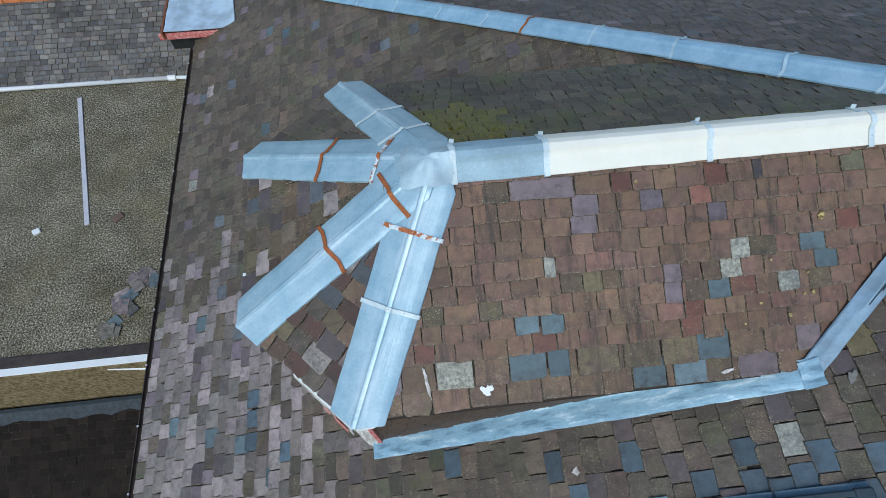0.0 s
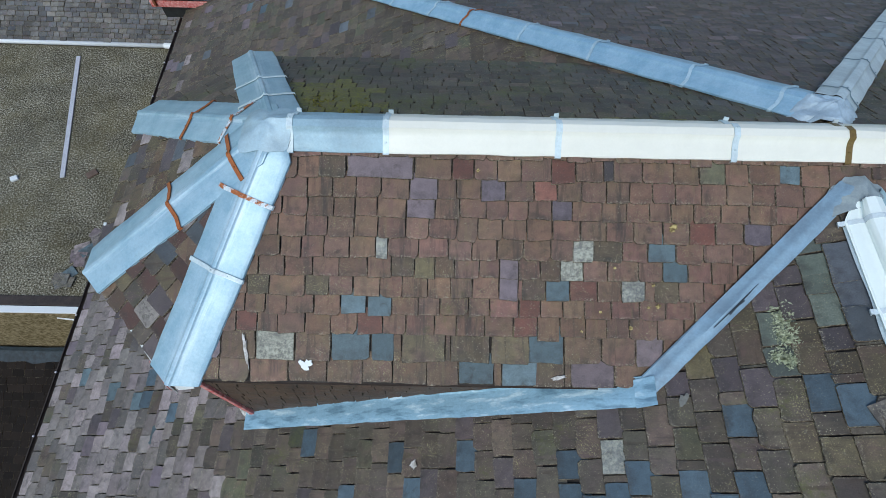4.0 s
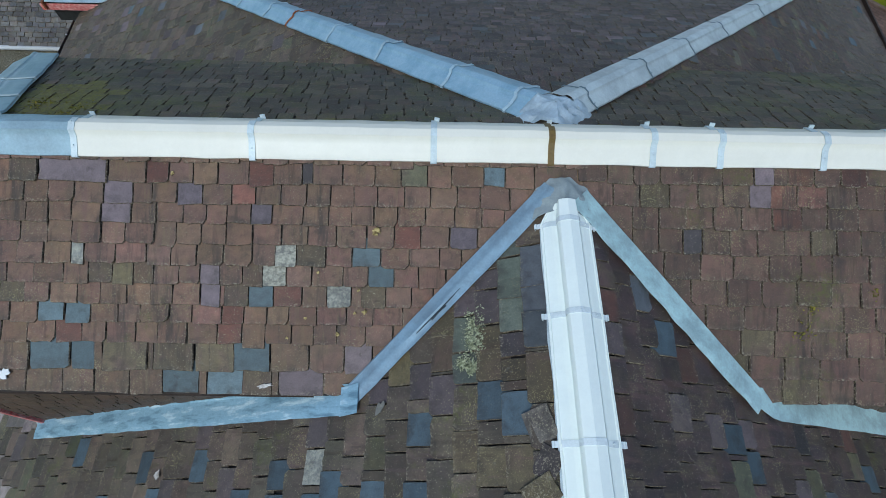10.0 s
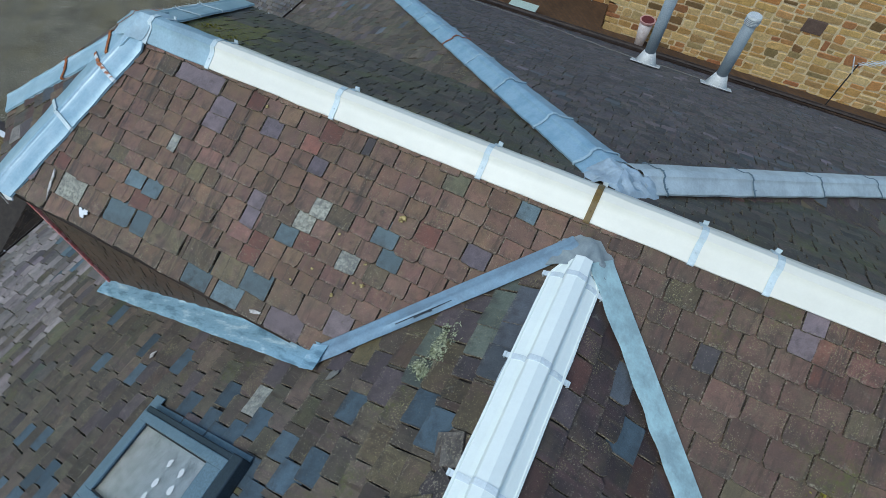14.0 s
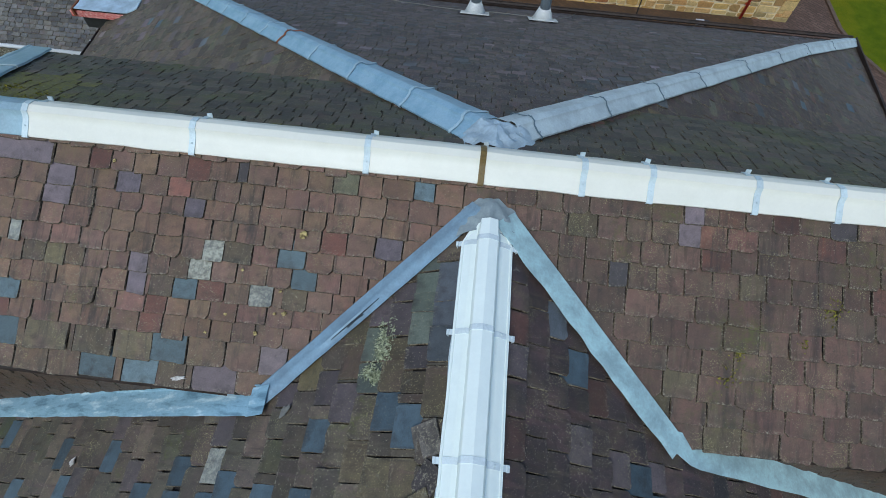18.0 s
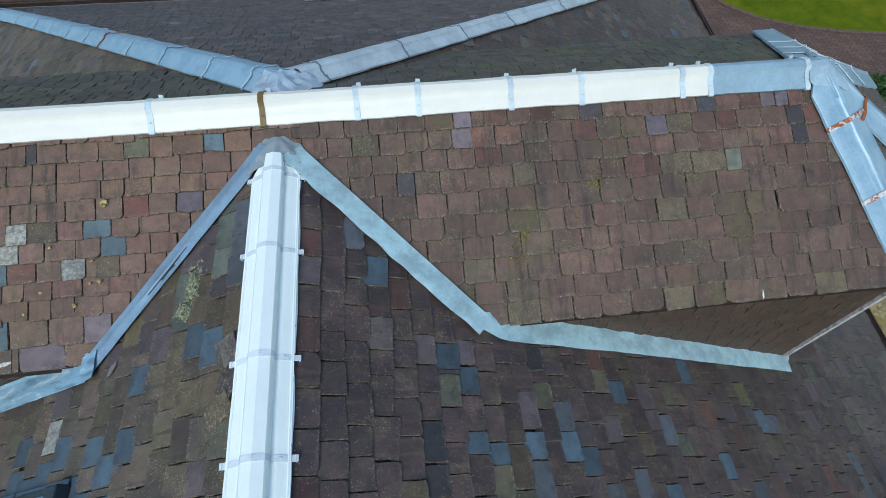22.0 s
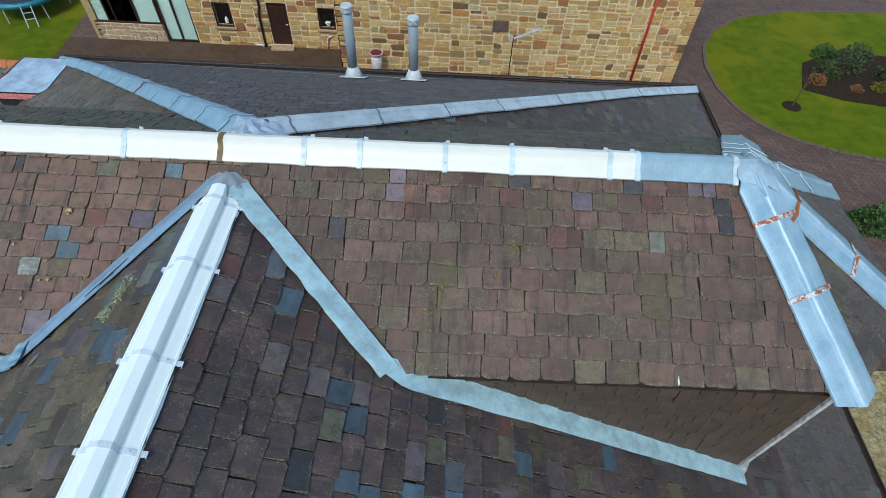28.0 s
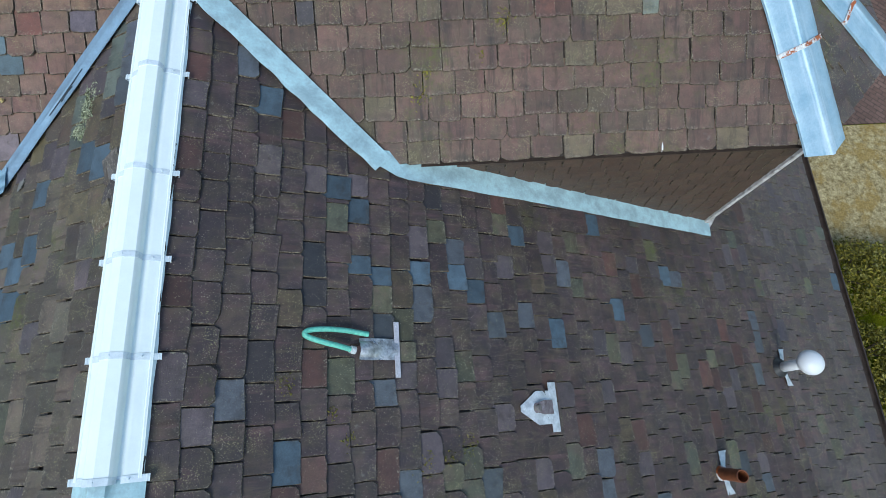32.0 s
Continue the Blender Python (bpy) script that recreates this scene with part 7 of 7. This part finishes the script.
DARK_FRONT = [(1.08, -0.60, 0.16), (4.78, -0.29, 0.16), (4.81, -0.41, 0.15), (-2.03, -0.16, 0.08)]
BLUE_LEFT = [(-1.10, -2.00, 0.31), (-0.60, -1.87, 0.28), (-0.43, -1.97, 0.30), (-2.55, -2.52, 0.22), (-2.23, -2.31, 0.24), (-1.77, -2.42, 0.26), (-1.93, -2.57, 0.24), (-2.08, -2.66, 0.24), (-2.28, -2.57, 0.24), (-1.10, -2.51, 0.26),
             (-1.27, -2.65, 0.24), (-1.45, -2.48, 0.22), (-1.42, -2.88, 0.24), (-1.25, -2.94, 0.24), (-4.75, -2.01, 0.30), (-3.77, -2.20, 0.30), (-4.20, -2.56, 0.24), (-3.68, -2.51, 0.25), (-3.05, -2.21, 0.28)]
BLUE_FAR = [(-3.63, -3.59, 0.24), (-4.16, -3.43, 0.24), (-1.62, -2.74, 0.24), (-1.58, -3.02, 0.24), (-1.42, -3.14, 0.24), (-3.79, -3.70, 0.22), (-3.81, -3.92, 0.22), (-3.39, -3.69, 0.22), (-4.12, -3.96, 0.22), (-3.09, -3.71, 0.22), (-7.60, -0.71, 0.26), (-7.60, -0.99, 0.26), (-7.44, -1.30, 0.26), (-8.35, 2.63, 0.26),
            (-8.14, 1.19, 0.26), (-7.62, 2.18, 0.26), (-7.00, -1.52, 0.26), (-7.94, 0.40, 0.26), (-8.42, 5.93, 0.26), (-9.14, 5.95, 0.26), (-5.05, 4.81, 0.26), (-4.60, 4.81, 0.26), (-6.46, 6.31, 0.26)]
PALE_LEFT = [(-1.90, -2.26, 0.28), (-9.16, 3.71, 0.26)]
GREEN_LEFT = [(-1.42, -2.18, 0.24), (-1.04, -1.98, 0.12)]
OLIVE_LEFT = [(-0.91, -1.47, 0.31), (-1.22, -1.54, 0.32)]
WETBLUE_LEFT = [(-0.24, -0.90, 0.36), (-0.24, -1.15, 0.24), (-0.24, -1.40, 0.28)]
WETGREEN_LEFT = [(-0.42, -0.885, 0.19), (-0.42, -1.05, 0.17), (-0.42, -1.26, 0.28), (-0.42, -0.72, 0.12), (-0.75, -1.36, 0.28), (-0.75, -1.62, 0.24)]
OCHRE_LEFT = [(-0.24, -1.74, 0.36), (-0.59, -1.43, 0.22), (-0.59, -1.63, 0.22), (-0.42, -1.67, 0.16), (-0.59, -2.30, 0.26), (-0.42, -2.32, 0.30), (-0.75, -2.20, 0.28), (-0.91, -1.22, 0.26)]
LILAC_LEFT = [(-0.93, -1.80, 0.30), (-1.11, -1.68, 0.28), (-0.59, -1.17, 0.28), (-0.59, -0.94, 0.16), (-0.42, -1.49, 0.18), (-0.75, -1.09, 0.24), (-1.40, -1.72, 0.20), (-3.43, -2.44, 0.26), (-6.88, 0.03, 0.26), (-2.82, -2.36, 0.26)]
BLUE_RIGHT = [(0.78, -1.37, 0.29), (1.26, -2.06, 0.23), (1.42, -2.25, 0.24), (1.42, -2.74, 0.17), (1.59, -2.82, 0.17), (1.90, -2.76, 0.23), (2.26, -2.77, 0.25), (2.43, -2.89, 0.24), (2.92, -2.26, 0.23), (3.28, -3.26, 0.31), (4.16, -2.97, 0.26), (4.88, -2.50, 0.27), (0.92, -4.22, 0.30), (4.03, -1.98, 0.28)]
LILAC_RIGHT = [(1.43, -2.01, 0.22), (1.92, -2.47, 0.32), (2.10, -3.46, 0.27), (3.29, -2.29, 0.26), (1.77, -3.65, 0.22), (2.12, -3.72, 0.25), (4.49, -2.41, 0.22)]
GREEN_RIGHT = [(1.26, -2.34, 0.26), (2.25, -3.58, 0.27), (3.63, -2.24, 0.25), (4.86, -2.19, 0.28), (1.76, -3.23, 0.29), (1.59, -3.02, 0.24), (3.61, -2.76, 0.22), (1.24, -3.64, 0.28), (2.08, -2.34, 0.23)]
RED_RIGHT = [(0.27, -3.05, 0.22), (0.27, -1.21, 0.26)]
DARK_RIGHT = [(1.06, -2.73, 0.30), (0.78, -3.53, 0.30), (2.13, -1.99, 0.26), (1.06, -3.00, 0.22)]


def spots(rows, material, height):
    return [(x, y, height(x, y), w, material) for x, y, w in rows]


FRONT = spots(BLUE_FRONT, S_BLUE, main_z) + spots(GREEN_FRONT, S_GREEN, main_z) + spots(PALE_FRONT, S_PALE, main_z) + spots(LILAC_FRONT, S_LILAC, main_z) + spots([q for q in RED_FRONT if q[0] < 0], S_RED, main_z) + spots([q for q in RED_FRONT if q[0] > 0], S_RUSTED, main_z) + spots(OLIVE_FRONT, S_OLIVE, main_z) + spots(DARK_FRONT, S_DARK, main_z)
LEFT = spots(BLUE_LEFT + [q for q in BLUE_FAR if q[1] < -0.5], S_BLUE_D, low_z) + spots([q for q in BLUE_FAR if q[1] > -0.5], S_GREYBLUE, low_z) + spots(PALE_LEFT, S_PALE, low_z) + spots(GREEN_LEFT, S_MOSSY, low_z) + spots(WETBLUE_LEFT, S_WETBLUE, low_z) + spots(WETGREEN_LEFT, S_WETGREEN, low_z) + spots(OCHRE_LEFT, S_OCHRE, low_z) + spots(LILAC_LEFT, S_PLUM, low_z) + spots(OLIVE_LEFT, S_OLIVE, low_z)
RIGHT = spots(BLUE_RIGHT, S_BLUE_D, low_z) + spots(GREEN_RIGHT, S_MOSSY, low_z) + spots(LILAC_RIGHT, S_PLUM, low_z) + spots(RED_RIGHT, S_RUSSET, low_z) + spots(DARK_RIGHT, S_DARK, low_z)
up_front = lambda ys: [(y - (YR - A)) * math.hypot(1, MS) for y in ys]
COURSES_L = up_front((-1.708, -1.545, -1.35, -1.21, -1.08, -0.94, -0.805, -0.66, -0.516, -0.382, -0.245, -0.10, 0.06))
COURSES_R = up_front((-1.728, -1.555, -1.388, -1.205, -1.03, -0.855, -0.67, -0.505, -0.35, -0.193, -0.04, 0.08))
up_low = lambda far: [(far - 0.167 - 0.168 * k) * math.hypot(1, KS) for k in range(int((far - 0.1) / 0.168), -2, -1)]


def pick(*choices):
    """Now and then another slate among the rest: rows of (share, material)."""
    def f(p, rr):
        r = rr.random()
        for share, m in choices:
            if r < share:
                return m
            r -= share
        return None
    return f


mixed_front = lambda p, rr: pick((0.5, S_GREYED), (0.10, S_OLIVE), (0.04, S_LILAC))(p, rr) if p.y < -1.33 and p.x < -1.9 else pick((0.006, S_LILAC), (0.012, S_OLIVE), (0.012, S_RED), (0.02, S_GREYED))(p, rr) if p.x < 0.3 else pick((0.34, S_RUSTED), (0.05, S_DARK), (0.05, S_OLIVE))(p, rr) if p.x > 1.3 and p.y > -0.30 else pick((0.10, M_FRONT), (0.03, S_OLIVE))(p, rr) if p.x > 2.0 and p.y > -0.85 else pick((0.004, S_LILAC), (0.03, S_OLIVE))(p, rr)
mixed_left = lambda p, rr: pick((0.30, S_PINK), (0.40, S_GREYBROWN), (0.05, S_LILAC))(p, rr) if p.x < -5.0 - 2.6 * rr.random() and p.y < 1.9 else pick((0.012, S_BLUE_D), (0.03, S_MOSSY), (0.08, S_PLUM))(p, rr) if p.y > -6 else None
pale_left = lambda p, rr: pick((0.50, S_PINK), (0.30, S_GREYBROWN), (0.05, S_LILAC), (0.02, S_BLUE), (0.02, S_MOSSY), (0.03, S_PLUM))(p, rr) if p.y < 1.6 + rr.gauss(0, 0.5) else pick((0.008, S_BLUE), (0.02, S_PINK), (0.04, S_LILAC))(p, rr)
mixed_right = pick((0.004, S_BLUE_D), (0.03, S_MOSSY), (0.06, S_PLUM), (0.05, S_RUSSET), (0.05, S_WETBLUE), (0.03, S_OCHRE))
pale_right = pick((0.04, S_PLUM), (0.03, S_MOSSY), (0.008, S_BLUE_D))
ends = pick((0.22, S_OCHRE), (0.20, S_PLUM), (0.12, S_GREYED), (0.08, S_WETBLUE), (0.05, S_PINK), (0.12, S_RUSSET), (0.04, S_MOSSY))
SLATING = {
    "roof_main_front": (M_FRONT, 0.157, 0.195, FRONT, under_low, (0, -0.8, 0), None, mixed_front),
    "roof_main_back": (M_REAR, 0.150, 0.175, (), under_low, (-3, 1, 0), None, lambda p, rr: S_MOSS if (p - V3(-4.48, 0.75, -0.4)).length < 0.40 + 0.2 * rr.random() or rr.random() < 0.55 - (p.y - YR) * 1.7 else None),
    "roof_lower_left": (M_LEFT, 0.190, 0.280, LEFT, under_main, (-1.5, -2.4, -1), None, mixed_left),
    "roof_lower_right": (M_RIGHT, 0.183, 0.270, RIGHT, under_main, (1.8, -3.0, -1), None, mixed_right),
    "roof_lower_back": (M_BACK, 0.170, 0.195, (), lambda p: under_main(p) or low_z(p.x, p.y) < p.z - 0.03, (0, 2, -1), None, pick((0.08, S_PLUM), (0.04, S_WETBLUE), (0.10, S_DARK), (0.02, S_LILAC))),
    "roof_eave_left": (M_LEFT, 0.20, 0.265, LEFT, None, (-9, 0, -5), None, pale_left),
    "roof_eave_right": (M_RIGHT_E, 0.20, 0.265, (), None, (8.5, -3, -5), None, pale_right),
}
for i, (nm, (owner, cs)) in enumerate(PLANES.items()):
    material, g, w, sp, inside, near, span, alt = SLATING.get(nm, (M_FRONT, 0.172, 0.21, (), under_low, (0, 0, 0), None, None if nm.endswith("_back") else ends))
    if nm.startswith("roof_end_right"):
        material, alt = M_RIGHT_E, None
    elif nm.startswith("roof_end_left"):
        material, w = M_LEFT, 0.225
    if nm == "roof_main_front":
        slated(owner, cs, 0, 0, material, sp, (-2.2, -0.8, 0), inside, (0, -EL[0].x), 300, 0.012, 10, 0.17, alt=alt, worn=0.2, courses=COURSES_L, widths=(0.30, 0.30, 0.207))
        slated(owner, cs, 0, 0, M_FRONT_R, sp, (2.4, -0.8, 0), inside, (-EL[0].x, 20), 300, 0.012, 9, 0.12, alt=alt, worn=0.45, courses=COURSES_R, widths=(0.285, 0.285, 0.285, 0.285, 0.285, 0.285, 0.225))
        continue
    thin = nm in ("roof_main_back", "roof_lower_back")
    rows = up_low(-XLB if nm == "roof_lower_left" else XRB) if nm in ("roof_lower_left", "roof_lower_right") else None
    slated(owner, (BR, BL, LAP) if nm == "roof_lower_back" else cs, g, w, material, sp, near, inside, span, 300, 0.006 if thin else 0.013, 10 + i, alt=alt, worn=0.5 if nm in ("roof_lower_right", "roof_lower_left", "roof_eave_right") else 0.15, courses=rows, gap=0.016 if thin else 0.006)
for i, (owner, cs) in enumerate(WALLS):
    slated(owner, cs, 0.15, 0.19, M_WALL, (), (4.5, -1.6, -2) if i == 0 else (0, 0, -2), lambda p: low_z(p.x, p.y) > p.z + 0.12, None, 260 if i == 0 else 60, 0.007, 40 + i, wild=0.15, gap=0.012)
slated(neigh, NBR, 0.135, 0.20, M_NEIGH, (), (-11, 9, -7), None, None, 250, 0.012, 71)
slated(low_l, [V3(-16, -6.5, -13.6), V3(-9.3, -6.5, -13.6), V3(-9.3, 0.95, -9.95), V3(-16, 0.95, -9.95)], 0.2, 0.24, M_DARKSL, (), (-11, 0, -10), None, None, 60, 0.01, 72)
